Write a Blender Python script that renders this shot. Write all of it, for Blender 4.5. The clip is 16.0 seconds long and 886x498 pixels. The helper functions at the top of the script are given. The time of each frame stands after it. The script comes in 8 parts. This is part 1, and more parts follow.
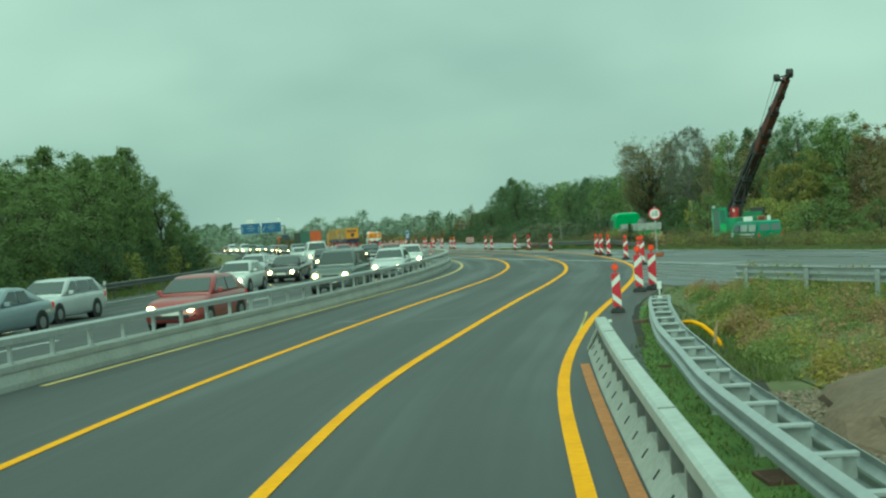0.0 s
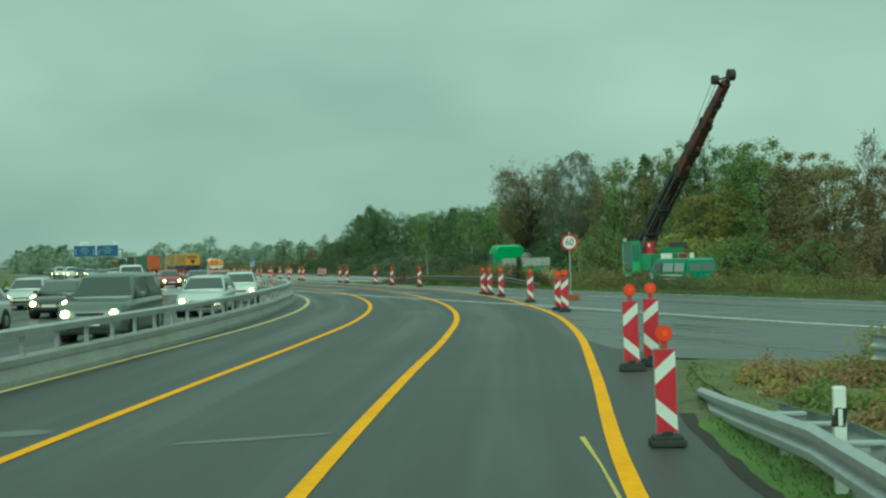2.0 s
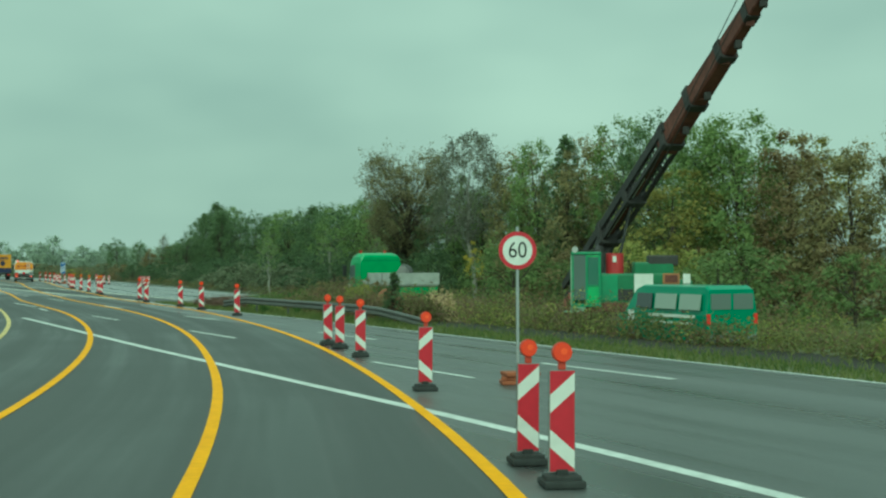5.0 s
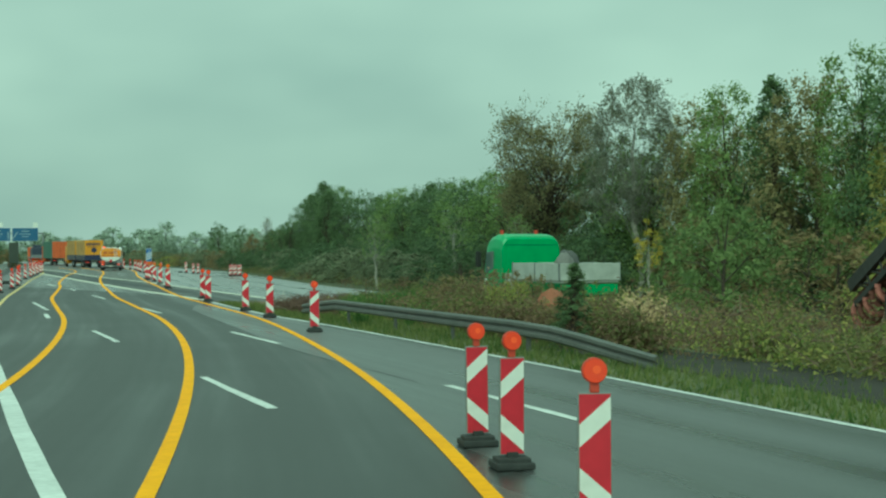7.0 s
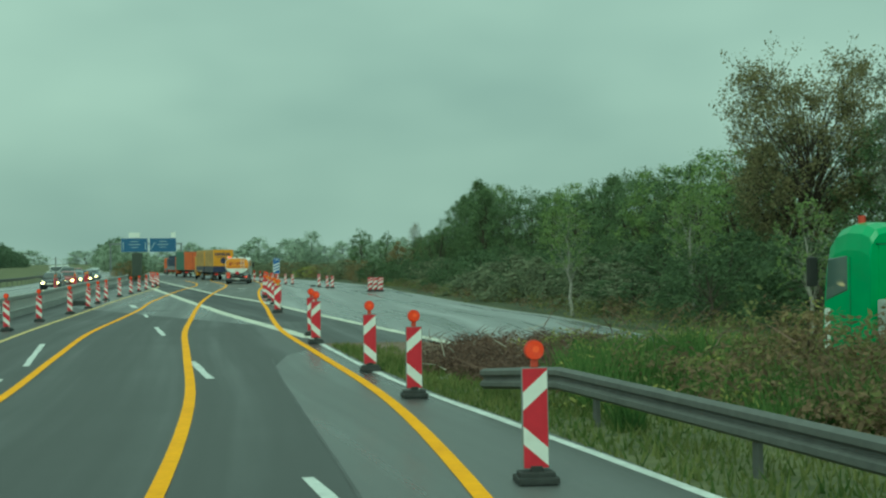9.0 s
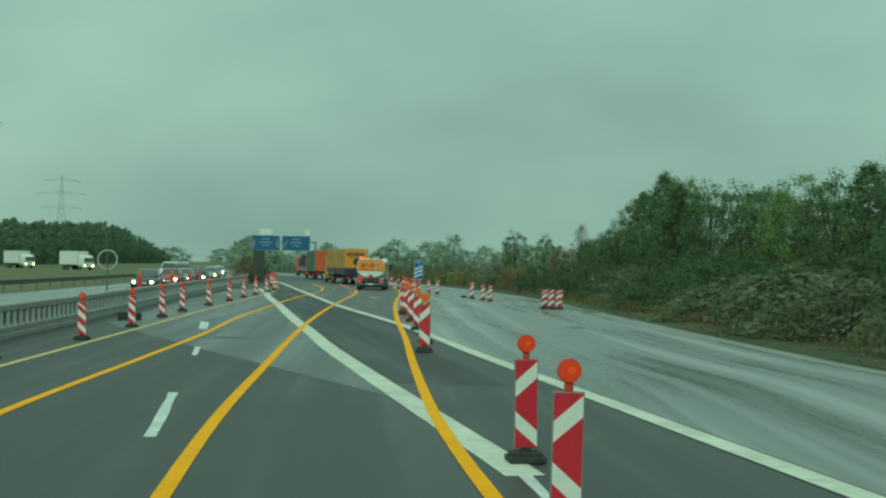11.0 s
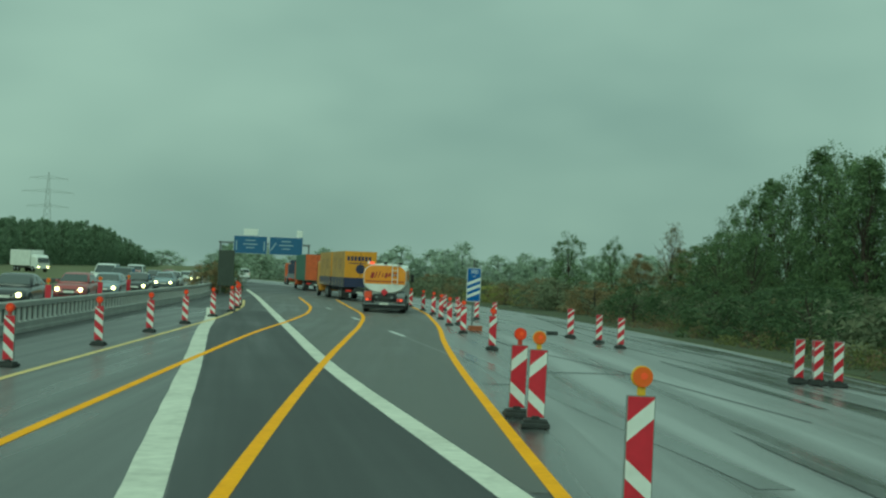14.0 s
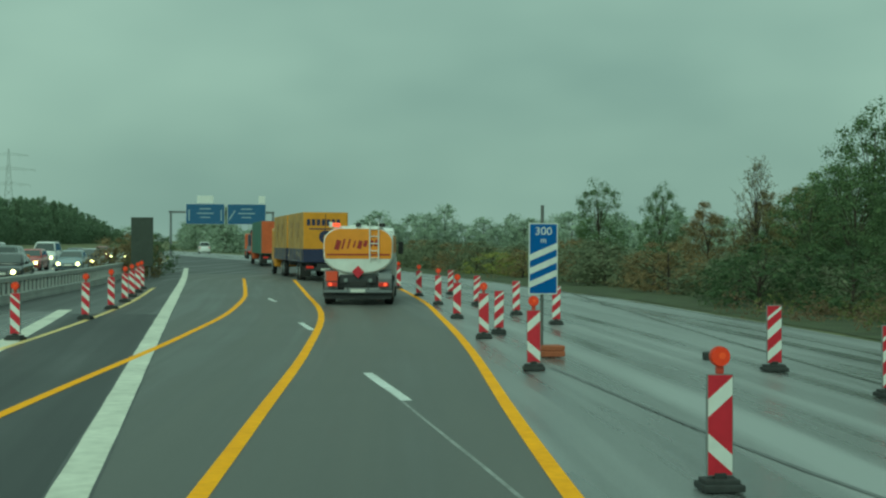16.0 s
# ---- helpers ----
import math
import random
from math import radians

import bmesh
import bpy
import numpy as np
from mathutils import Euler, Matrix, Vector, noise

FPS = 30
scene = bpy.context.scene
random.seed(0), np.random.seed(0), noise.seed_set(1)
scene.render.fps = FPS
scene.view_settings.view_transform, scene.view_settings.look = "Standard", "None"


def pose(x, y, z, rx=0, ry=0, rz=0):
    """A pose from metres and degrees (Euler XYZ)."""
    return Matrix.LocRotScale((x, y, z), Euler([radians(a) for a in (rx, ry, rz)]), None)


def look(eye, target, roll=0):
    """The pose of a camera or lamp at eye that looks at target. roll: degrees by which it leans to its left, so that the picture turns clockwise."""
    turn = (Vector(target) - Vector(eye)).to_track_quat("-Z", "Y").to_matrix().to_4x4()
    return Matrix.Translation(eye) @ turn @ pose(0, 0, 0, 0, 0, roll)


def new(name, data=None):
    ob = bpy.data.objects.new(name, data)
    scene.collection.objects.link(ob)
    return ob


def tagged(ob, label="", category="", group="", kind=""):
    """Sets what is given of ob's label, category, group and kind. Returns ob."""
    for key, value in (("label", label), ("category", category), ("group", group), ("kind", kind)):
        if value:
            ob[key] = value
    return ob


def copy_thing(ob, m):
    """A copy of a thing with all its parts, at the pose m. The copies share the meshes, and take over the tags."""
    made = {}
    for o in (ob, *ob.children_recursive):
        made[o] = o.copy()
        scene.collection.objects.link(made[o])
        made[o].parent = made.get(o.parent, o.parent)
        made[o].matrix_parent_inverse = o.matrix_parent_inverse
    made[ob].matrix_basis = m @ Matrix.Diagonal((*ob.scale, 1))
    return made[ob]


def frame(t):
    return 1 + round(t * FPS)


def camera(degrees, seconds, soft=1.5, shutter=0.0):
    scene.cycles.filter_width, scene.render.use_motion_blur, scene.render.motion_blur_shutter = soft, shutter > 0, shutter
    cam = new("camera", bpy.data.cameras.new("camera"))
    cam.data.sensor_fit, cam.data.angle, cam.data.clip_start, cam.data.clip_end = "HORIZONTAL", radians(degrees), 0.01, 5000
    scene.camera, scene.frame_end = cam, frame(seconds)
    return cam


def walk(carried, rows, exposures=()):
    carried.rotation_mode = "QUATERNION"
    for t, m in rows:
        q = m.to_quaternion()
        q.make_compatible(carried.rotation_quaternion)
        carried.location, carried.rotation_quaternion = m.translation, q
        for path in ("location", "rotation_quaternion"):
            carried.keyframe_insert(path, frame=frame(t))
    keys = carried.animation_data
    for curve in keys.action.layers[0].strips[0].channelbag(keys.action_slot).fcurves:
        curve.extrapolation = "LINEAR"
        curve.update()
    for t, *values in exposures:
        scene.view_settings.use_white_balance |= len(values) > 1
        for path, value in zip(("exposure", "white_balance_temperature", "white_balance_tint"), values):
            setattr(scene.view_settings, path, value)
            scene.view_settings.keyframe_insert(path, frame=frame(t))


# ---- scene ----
cam = camera(38.0, 16.0, soft=2.3)
PATH = [
    (0, (1.905, 1.144, 2.299), (1.982, 3.142, 2.268), -3.8),
    (0.5, (1.953, 5.933, 2.181), (2.073, 7.928, 2.089), -2.4),
    (1, (2.248, 10.658, 2.042), (2.421, 12.651, 2.025), -2.8),
    (1.5, (2.569, 15.336, 1.984), (2.802, 17.322, 1.946), -1.8),
    (2, (3.175, 19.953, 1.922), (3.48, 21.929, 1.934), -1.6),
    (2.5, (3.911, 24.644, 1.891), (4.298, 26.607, 1.886), -1.8),
    (3, (4.788, 29.224, 1.872), (5.249, 31.17, 1.886), -1.9),
    (5.3, (9.916, 52.445, 2.163), (10.412, 54.382, 2.186), -0.1),
    (5.5, (10.258, 54.415, 2.152), (10.734, 56.357, 2.198), -0.2),
    (6, (11.062, 59.343, 2.142), (11.493, 61.296, 2.148), 0.1),
    (6.5, (11.753, 64.491, 2.133), (12.132, 66.454, 2.156), -0.1),
    (7, (12.298, 69.473, 2.125), (12.621, 71.446, 2.126), -0.3),
    (7.5, (12.726, 74.899, 2.095), (12.981, 76.883, 2.113), -0.5),
    (8, (12.961, 80.179, 2.118), (13.162, 82.168, 2.142), -0.9),
    (8.5, (13.056, 85.814, 2.071), (13.203, 87.808, 2.1), -0.6),
    (9, (12.992, 91.119, 2.085), (13.087, 93.117, 2.102), -0.7),
    (9.5, (12.772, 96.766, 2.074), (12.806, 98.765, 2.103), -1.0),
    (10, (12.375, 102.114, 2.072), (12.346, 104.114, 2.097), -0.8),
    (12.5, (8.12, 132.037, 1.962), (7.93, 134.028, 1.994), 2.9),
    (13, (7.318, 137.581, 1.997), (7.149, 139.573, 2.036), 2.7),
    (13.5, (6.527, 143.734, 2.007), (6.382, 145.728, 2.061), 2.8),
    (14, (5.855, 149.658, 2.024), (5.738, 151.654, 2.067), 2.4),
    (14.5, (5.182, 156.363, 2.048), (5.096, 158.361, 2.082), 1.9),
    (15, (4.605, 162.656, 2.022), (4.518, 164.655, 2.016), 1.6),
    (15.5, (3.971, 169.273, 2.081), (3.881, 171.271, 2.093), 1.1),
    (16, (3.35, 175.5, 2.045), (3.269, 177.498, 2.035), 0.3),
]
walk(cam, [(t, look(eye, target, roll)) for t, eye, target, roll in PATH],
     exposures=[(t, stops, 6050, -45) for t, stops in ((0.0, 0.25), (1.5, 0.08), (3.0, 0.03), (5.5, 0.19), (6.5, 0.21), (7.5, 0.17), (8.5, 0.05), (10.0, -0.05), (12.5, -0.27), (16.0, -0.27))])

# ---- world and light: a closed grey sky, brighter overhead, with a weak wide sun behind it ----
SUN_AZ, SUN_EL = radians(200), radians(38)
world = bpy.data.worlds.new("overcast")
scene.world = world
world.use_nodes = True
wn, wl = world.node_tree.nodes, world.node_tree.links
wn.clear()
w_out = wn.new("ShaderNodeOutputWorld")
w_bg = wn.new("ShaderNodeBackground")
w_sky = wn.new("ShaderNodeTexSky")
w_sky.sky_type, w_sky.sun_disc = "NISHITA", False
w_sky.sun_elevation, w_sky.sun_rotation = SUN_EL, SUN_AZ
w_sky.air_density, w_sky.dust_density = 1.0, 4.0
w_co = wn.new("ShaderNodeTexCoord")
w_map = wn.new("ShaderNodeMapping")
w_map.inputs["Scale"].default_value = (1.0, 1.0, 2.2)
w_noise = wn.new("ShaderNodeTexNoise")
w_noise.inputs["Scale"].default_value, w_noise.inputs["Detail"].default_value = 2.3, 3.5
w_ramp = wn.new("ShaderNodeValToRGB")
w_ramp.color_ramp.elements[0].position, w_ramp.color_ramp.elements[1].position = 0.3, 0.72
w_ramp.color_ramp.elements[0].color = (3.4, 3.8, 4.05, 1)
w_ramp.color_ramp.elements[1].color = (6.1, 6.35, 6.4, 1)
w_mix = wn.new("ShaderNodeMixRGB")
w_mix.inputs["Fac"].default_value = 0.93
wl.new(w_co.outputs["Generated"], w_map.inputs["Vector"])
wl.new(w_map.outputs["Vector"], w_noise.inputs["Vector"])
wl.new(w_noise.outputs["Fac"], w_ramp.inputs["Fac"])
wl.new(w_sky.outputs["Color"], w_mix.inputs["Color1"])
wl.new(w_ramp.outputs["Color"], w_mix.inputs["Color2"])
w_axis = wn.new("ShaderNodeSeparateXYZ")
w_high = wn.new("ShaderNodeMapRange")
w_high.interpolation_type = "SMOOTHSTEP"
w_high.inputs["From Min"].default_value, w_high.inputs["From Max"].default_value = 0.24, 0.95
w_high.inputs["To Min"].default_value, w_high.inputs["To Max"].default_value = 1.0, 1.5
w_lift = wn.new("ShaderNodeVectorMath")
w_lift.operation = "SCALE"
wl.new(w_co.outputs["Generated"], w_axis.inputs["Vector"])
wl.new(w_axis.outputs["Z"], w_high.inputs["Value"])
wl.new(w_mix.outputs["Color"], w_lift.inputs[0])
wl.new(w_high.outputs["Result"], w_lift.inputs["Scale"])
wl.new(w_lift.outputs["Vector"], w_bg.inputs["Color"])
w_bg.inputs["Strength"].default_value = 0.1
wl.new(w_bg.outputs["Background"], w_out.inputs["Surface"])
sun = new("sun", bpy.data.lights.new("sun", "SUN"))
sun.data.energy, sun.data.angle, sun.data.color = 1.4, radians(45), (1.0, 0.97, 0.92)
sun.matrix_world = look((0, 0, 60), (60 * math.sin(SUN_AZ + math.pi) / math.tan(SUN_EL), 60 * math.cos(SUN_AZ + math.pi) / math.tan(SUN_EL), 0))


# ---- materials ----
def material(name, color, rough=0.7, metal=0.0, vary=0.25, grain=30.0, patch=1.5, bump=0.2, coat=0.0, island=False, random_object=False, emit=0.0, emit_color=None, tint=None):
    """A surface with fine grain and larger patches, in metres."""
    m = bpy.data.materials.new(name)
    m.use_nodes = True
    nt = m.node_tree
    n, k = nt.nodes, nt.links
    p = n["Principled BSDF"]
    p.inputs["Roughness"].default_value, p.inputs["Metallic"].default_value = rough, metal
    co = n.new("ShaderNodeTexCoord")
    fine, broad = n.new("ShaderNodeTexNoise"), n.new("ShaderNodeTexNoise")
    fine.inputs["Scale"].default_value, fine.inputs["Detail"].default_value = grain, 4.0
    broad.inputs["Scale"].default_value, broad.inputs["Detail"].default_value = patch, 4.0
    for t in (fine, broad):
        k.new(co.outputs["Object"], t.inputs["Vector"])
    add = n.new("ShaderNodeMath")
    add.operation = "ADD"
    k.new(fine.outputs["Fac"], add.inputs[0])
    k.new(broad.outputs["Fac"], add.inputs[1])
    source = add.outputs[0]
    if island or random_object:
        more = n.new("ShaderNodeMath")
        more.operation = "ADD"
        if island:
            g = n.new("ShaderNodeNewGeometry")
            k.new(g.outputs["Random Per Island"], more.inputs[0])
        else:
            g = n.new("ShaderNodeObjectInfo")
            k.new(g.outputs["Random"], more.inputs[0])
        k.new(source, more.inputs[1])
        half = n.new("ShaderNodeMath")
        half.operation = "MULTIPLY"
        half.inputs[1].default_value = 0.667
        k.new(more.outputs[0], half.inputs[0])
        source = half.outputs[0]
    ramp = n.new("ShaderNodeValToRGB")
    lo, hi = 1 - vary, 1 + vary
    ramp.color_ramp.elements[0].position, ramp.color_ramp.elements[1].position = 0.0, 1.0
    scale = n.new("ShaderNodeMapRange")
    scale.inputs["From Min"].default_value, scale.inputs["From Max"].default_value = 0.6, 1.4
    k.new(source, scale.inputs["Value"])
    k.new(scale.outputs["Result"], ramp.inputs["Fac"])
    c2 = tint or color
    ramp.color_ramp.elements[0].color = (*[min(1, c * lo) for c in color], 1)
    ramp.color_ramp.elements[1].color = (*[min(1, c * hi) for c in c2], 1)
    k.new(ramp.outputs["Color"], p.inputs["Base Color"])
    if bump:
        b = n.new("ShaderNodeBump")
        b.inputs["Strength"].default_value, b.inputs["Distance"].default_value = bump, 0.02
        k.new(fine.outputs["Fac"], b.inputs["Height"])
        k.new(b.outputs["Normal"], p.inputs["Normal"])
    p.inputs["Coat Weight"].default_value = coat
    if emit:
        p.inputs["Emission Color"].default_value = (*(emit_color or color), 1)
        p.inputs["Emission Strength"].default_value = emit
    return m


def wet_road(name, color, rough_lo, rough_hi, streak=(0.42, 0.012), vary=0.3, patch=0.12):
    """Road surface with lengthwise wheel tracks and damp, smoother patches."""
    m = bpy.data.materials.new(name)
    m.use_nodes = True
    n, k = m.node_tree.nodes, m.node_tree.links
    p = n["Principled BSDF"]
    co = n.new("ShaderNodeTexCoord")
    mp = n.new("ShaderNodeMapping")
    mp.inputs["Scale"].default_value = (streak[0], streak[1], 1)
    k.new(co.outputs["UV"], mp.inputs["Vector"])
    tracks, broad, fine = (n.new("ShaderNodeTexNoise") for _ in range(3))
    tracks.inputs["Scale"].default_value, tracks.inputs["Detail"].default_value = 2.2, 3.0
    broad.inputs["Scale"].default_value, broad.inputs["Detail"].default_value = patch, 5.0
    fine.inputs["Scale"].default_value, fine.inputs["Detail"].default_value = 60.0, 3.0
    k.new(mp.outputs["Vector"], tracks.inputs["Vector"])
    for t in (broad, fine):
        k.new(co.outputs["Object"], t.inputs["Vector"])
    half = n.new("ShaderNodeMath")
    half.operation = "MULTIPLY"
    half.inputs[1].default_value = 0.6
    k.new(broad.outputs["Fac"], half.inputs[0])
    mix = n.new("ShaderNodeMath")
    mix.operation = "MULTIPLY_ADD"
    mix.inputs[1].default_value = 1.8
    k.new(tracks.outputs["Fac"], mix.inputs[0])
    k.new(half.outputs[0], mix.inputs[2])
    mix2 = n.new("ShaderNodeMath")
    mix2.operation = "MULTIPLY_ADD"
    mix2.inputs[1].default_value = 0.5
    k.new(fine.outputs["Fac"], mix2.inputs[0])
    k.new(mix.outputs[0], mix2.inputs[2])
    rg = n.new("ShaderNodeMapRange")
    rg.inputs["From Min"].default_value, rg.inputs["From Max"].default_value = 1.16, 1.74
    k.new(mix2.outputs[0], rg.inputs["Value"])
    ramp = n.new("ShaderNodeValToRGB")
    ramp.color_ramp.elements[0].color = (*[c * (1 - vary) for c in color], 1)
    ramp.color_ramp.elements[1].color = (*[c * (1 + vary) for c in color], 1)
    k.new(rg.outputs["Result"], ramp.inputs["Fac"])
    k.new(ramp.outputs["Color"], p.inputs["Base Color"])
    rr = n.new("ShaderNodeMapRange")
    rr.inputs["From Min"].default_value, rr.inputs["From Max"].default_value = 0.95, 1.45
    rr.inputs["To Min"].default_value, rr.inputs["To Max"].default_value = rough_lo, rough_hi
    k.new(mix.outputs[0], rr.inputs["Value"])
    k.new(rr.outputs["Result"], p.inputs["Roughness"])
    b = n.new("ShaderNodeBump")
    b.inputs["Strength"].default_value, b.inputs["Distance"].default_value = 0.25, 0.01
    k.new(fine.outputs["Fac"], b.inputs["Height"])
    k.new(b.outputs["Normal"], p.inputs["Normal"])
    return m


def glass_material(name, color, rough=0.05):
    m = bpy.data.materials.new(name)
    m.use_nodes = True
    p = m.node_tree.nodes["Principled BSDF"]
    p.inputs["Base Color"].default_value = (*color, 1)
    p.inputs["Roughness"].default_value = rough
    p.inputs["Coat Weight"].default_value = 0.6
    p.inputs["Coat Roughness"].default_value = 0.03
    return m


ASPHALT = wet_road("dark asphalt", (0.047, 0.049, 0.050), 0.38, 0.68, vary=0.5)
ASPHALT_NEW = wet_road("fresh black asphalt", (0.036, 0.038, 0.041), 0.45, 0.72)
ASPHALT_GREY = wet_road("grey lane asphalt", (0.090, 0.090, 0.086), 0.38, 0.66, vary=0.4)
ASPHALT_OLD = wet_road("old damp asphalt", (0.088, 0.090, 0.092), 0.22, 0.56, vary=0.5)
# Pale base colour holds the sky's sheen on the wet opposite carriageway.
ASPHALT_SHEEN = wet_road("wet asphalt paled by sky sheen", (0.20, 0.205, 0.21), 0.18, 0.5, vary=0.4)
CONCRETE_LOT = wet_road("wet pale concrete", (0.19, 0.195, 0.20), 0.14, 0.62, streak=(0.55, 0.011), vary=0.75, patch=0.09)
YELLOW = material("yellow marking tape", (0.94, 0.40, 0.006), 0.75, vary=0.18, grain=9, patch=1.2, bump=0.1)
YELLOW.node_tree.nodes["Principled BSDF"].inputs["Specular IOR Level"].default_value = 0.2
YELLOW_PALE = material("pale worn yellow tape", (0.66, 0.50, 0.20), 0.6, vary=0.25, grain=6, patch=0.8, bump=0.05)
YELLOW_OLD = material("worn yellow marking", (0.55, 0.45, 0.10), 0.6, vary=0.3, grain=9, patch=2, bump=0.1)
WHITE_LINE = material("white road paint", (0.62, 0.63, 0.62), 0.6, vary=0.25, grain=8, patch=1.5, bump=0.1)
PALE_STRIP = material("ground-off pale strip", (0.62, 0.61, 0.53), 0.7, vary=0.25, grain=5, patch=0.8, bump=0.2)
GRASS_MAT = material("rough verge grass", (0.088, 0.122, 0.045), 0.95, vary=0.5, grain=4.0, patch=0.3, bump=0.6, tint=(0.13, 0.128, 0.06))
SOIL = material("brown soil", (0.17, 0.12, 0.085), 0.95, vary=0.35, grain=12, patch=1.0, bump=0.6)
CONCRETE = material("pale cast concrete", (0.35, 0.355, 0.335), 0.85, vary=0.22, grain=14, patch=1.0, bump=0.3)
CONCRETE_DARK = material("stained concrete", (0.21, 0.21, 0.195), 0.85, vary=0.3, grain=14, patch=1.0, bump=0.3)
RUST = material("rusty steel edge", (0.42, 0.17, 0.06), 0.8, vary=0.3, grain=16, patch=2, bump=0.2)
ZINC = material("galvanised steel", (0.48, 0.50, 0.51), 0.42, metal=0.6, vary=0.15, grain=8, patch=1.5, bump=0.05)
ZINC_DARK = material("weathered galvanised steel", (0.135, 0.138, 0.133), 0.65, metal=0.3, vary=0.25, grain=8, patch=1.5, bump=0.05)
RAIL_WHITE = material("pale painted rail", (0.47, 0.485, 0.465), 0.55, vary=0.2, grain=10, patch=1.5, bump=0.1)
RED = material("signal red sheeting", (0.48, 0.014, 0.038), 0.45, vary=0.15, grain=6, patch=3, bump=0.05)
WHITE = material("white sheeting", (0.72, 0.73, 0.70), 0.45, vary=0.1, grain=6, patch=3, bump=0.05)
GREY_EDGE = material("grey plastic edge", (0.20, 0.22, 0.22), 0.6, vary=0.1, bump=0.05)
RUBBER = material("black recycled rubber", (0.035, 0.037, 0.037), 0.85, vary=0.35, grain=20, patch=3, bump=0.4)
RUBBER_RED = material("orange-brown recycled rubber", (0.32, 0.10, 0.05), 0.85, vary=0.3, grain=20, patch=3, bump=0.4)
LAMP_RED = material("red-orange lamp lens", (0.55, 0.035, 0.012), 0.25, vary=0.1, grain=40, bump=0.15, coat=0.6, emit=0.16, emit_color=(1.0, 0.07, 0.02))
LAMP_AMBER = material("amber lamp lens", (0.52, 0.09, 0.008), 0.25, vary=0.1, grain=40, bump=0.15, coat=0.6, emit=0.12, emit_color=(1.0, 0.15, 0.02))
LAMP_RED_HOUSING = material("red lamp housing", (0.45, 0.05, 0.03), 0.5, vary=0.1, bump=0.05)
LAMP_YELLOW_HOUSING = material("yellow lamp housing", (0.65, 0.40, 0.03), 0.5, vary=0.1, bump=0.05)
BLUE = material("blue sign sheeting", (0.012, 0.10, 0.36), 0.45, vary=0.1, grain=5, patch=2, bump=0.03)
BLUE_FAR = material("dull blue sign sheeting", (0.03, 0.10, 0.22), 0.5, vary=0.1, grain=5, patch=2, bump=0.03)
BLACK = material("black paint", (0.02, 0.02, 0.02), 0.6, vary=0.2, bump=0.05)
BARK = material("grey-brown bark", (0.062, 0.048, 0.038), 0.95, vary=0.35, grain=10, patch=3, bump=0.6)
BARK_BIRCH = material("pale birch bark", (0.27, 0.255, 0.225), 0.85, vary=0.5, grain=4, patch=6, bump=0.3)


def leaf(name, color, tint):
    """Leaves that throw back some light and let as much through."""
    m = material(name, [c * 0.56 for c in color], 0.6, vary=0.24, grain=2.0, patch=0.35, bump=0.0, island=True, tint=[c * 0.56 for c in tint])
    n, k = m.node_tree.nodes, m.node_tree.links
    p, out = n["Principled BSDF"], n["Material Output"]
    p.inputs["Specular IOR Level"].default_value, p.inputs["Roughness"].default_value = 0.15, 0.9
    thin, both = n.new("ShaderNodeBsdfTranslucent"), n.new("ShaderNodeAddShader")
    k.new(p.inputs["Base Color"].links[0].from_socket, thin.inputs["Color"])
    k.new(p.outputs["BSDF"], both.inputs[0])
    k.new(thin.outputs["BSDF"], both.inputs[1])
    k.new(both.outputs["Shader"], out.inputs["Surface"])
    return m


LEAF_DARK = leaf("dark green leaves", (0.110, 0.158, 0.084), (0.155, 0.208, 0.099))
LEAF_BUSH = leaf("dark bush leaves", (0.078, 0.115, 0.062), (0.112, 0.152, 0.075))
LEAF_GREEN = leaf("green leaves", (0.154, 0.229, 0.080), (0.239, 0.298, 0.115))
LEAF_YELLOW = leaf("yellowing leaves", (0.20, 0.215, 0.070), (0.31, 0.265, 0.085))
LEAF_RUST = leaf("rust brown leaves", (0.205, 0.170, 0.092), (0.27, 0.20, 0.11))
LEAF_THIN = leaf("thinning brown leaves", (0.165, 0.168, 0.085), (0.235, 0.20, 0.11))
LEAF_SCRUB = leaf("brown scrub leaves", (0.165, 0.118, 0.08), (0.22, 0.155, 0.095))
LEAF_GREY = leaf("thin grey-green leaves", (0.149, 0.161, 0.121), (0.196, 0.196, 0.149))
# Distance haze is put into these two leaf colours, paler and greyer.
LEAF_FAR_HAZE = leaf("far leaves greyed by haze", (0.316, 0.373, 0.306), (0.391, 0.447, 0.354))
LEAF_FAR_HAZE_DARK = leaf("far dark leaves greyed by haze", (0.175, 0.235, 0.155), (0.215, 0.275, 0.18))
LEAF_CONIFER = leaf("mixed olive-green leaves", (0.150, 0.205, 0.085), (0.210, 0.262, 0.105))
# Greyed green: haze painted into the colour of the more distant bushes.
LEAF_HAZY = leaf("hazy dull green leaves", (0.16, 0.19, 0.12), (0.21, 0.22, 0.14))
LEAF_OLIVE = leaf("olive-brown leaves", (0.205, 0.20, 0.10), (0.285, 0.235, 0.12))
LEAF_WEED = leaf("weedy green", (0.21, 0.28, 0.075), (0.37, 0.33, 0.115))
LEAF_MOSS = leaf("mossy hedge green", (0.138, 0.167, 0.063), (0.213, 0.201, 0.086))
LEAF_STRAW = leaf("dry straw stems", (0.48, 0.36, 0.21), (0.60, 0.46, 0.29))
LEAF_GOLD = leaf("golden yellow leaves", (0.42, 0.35, 0.06), (0.55, 0.44, 0.10))


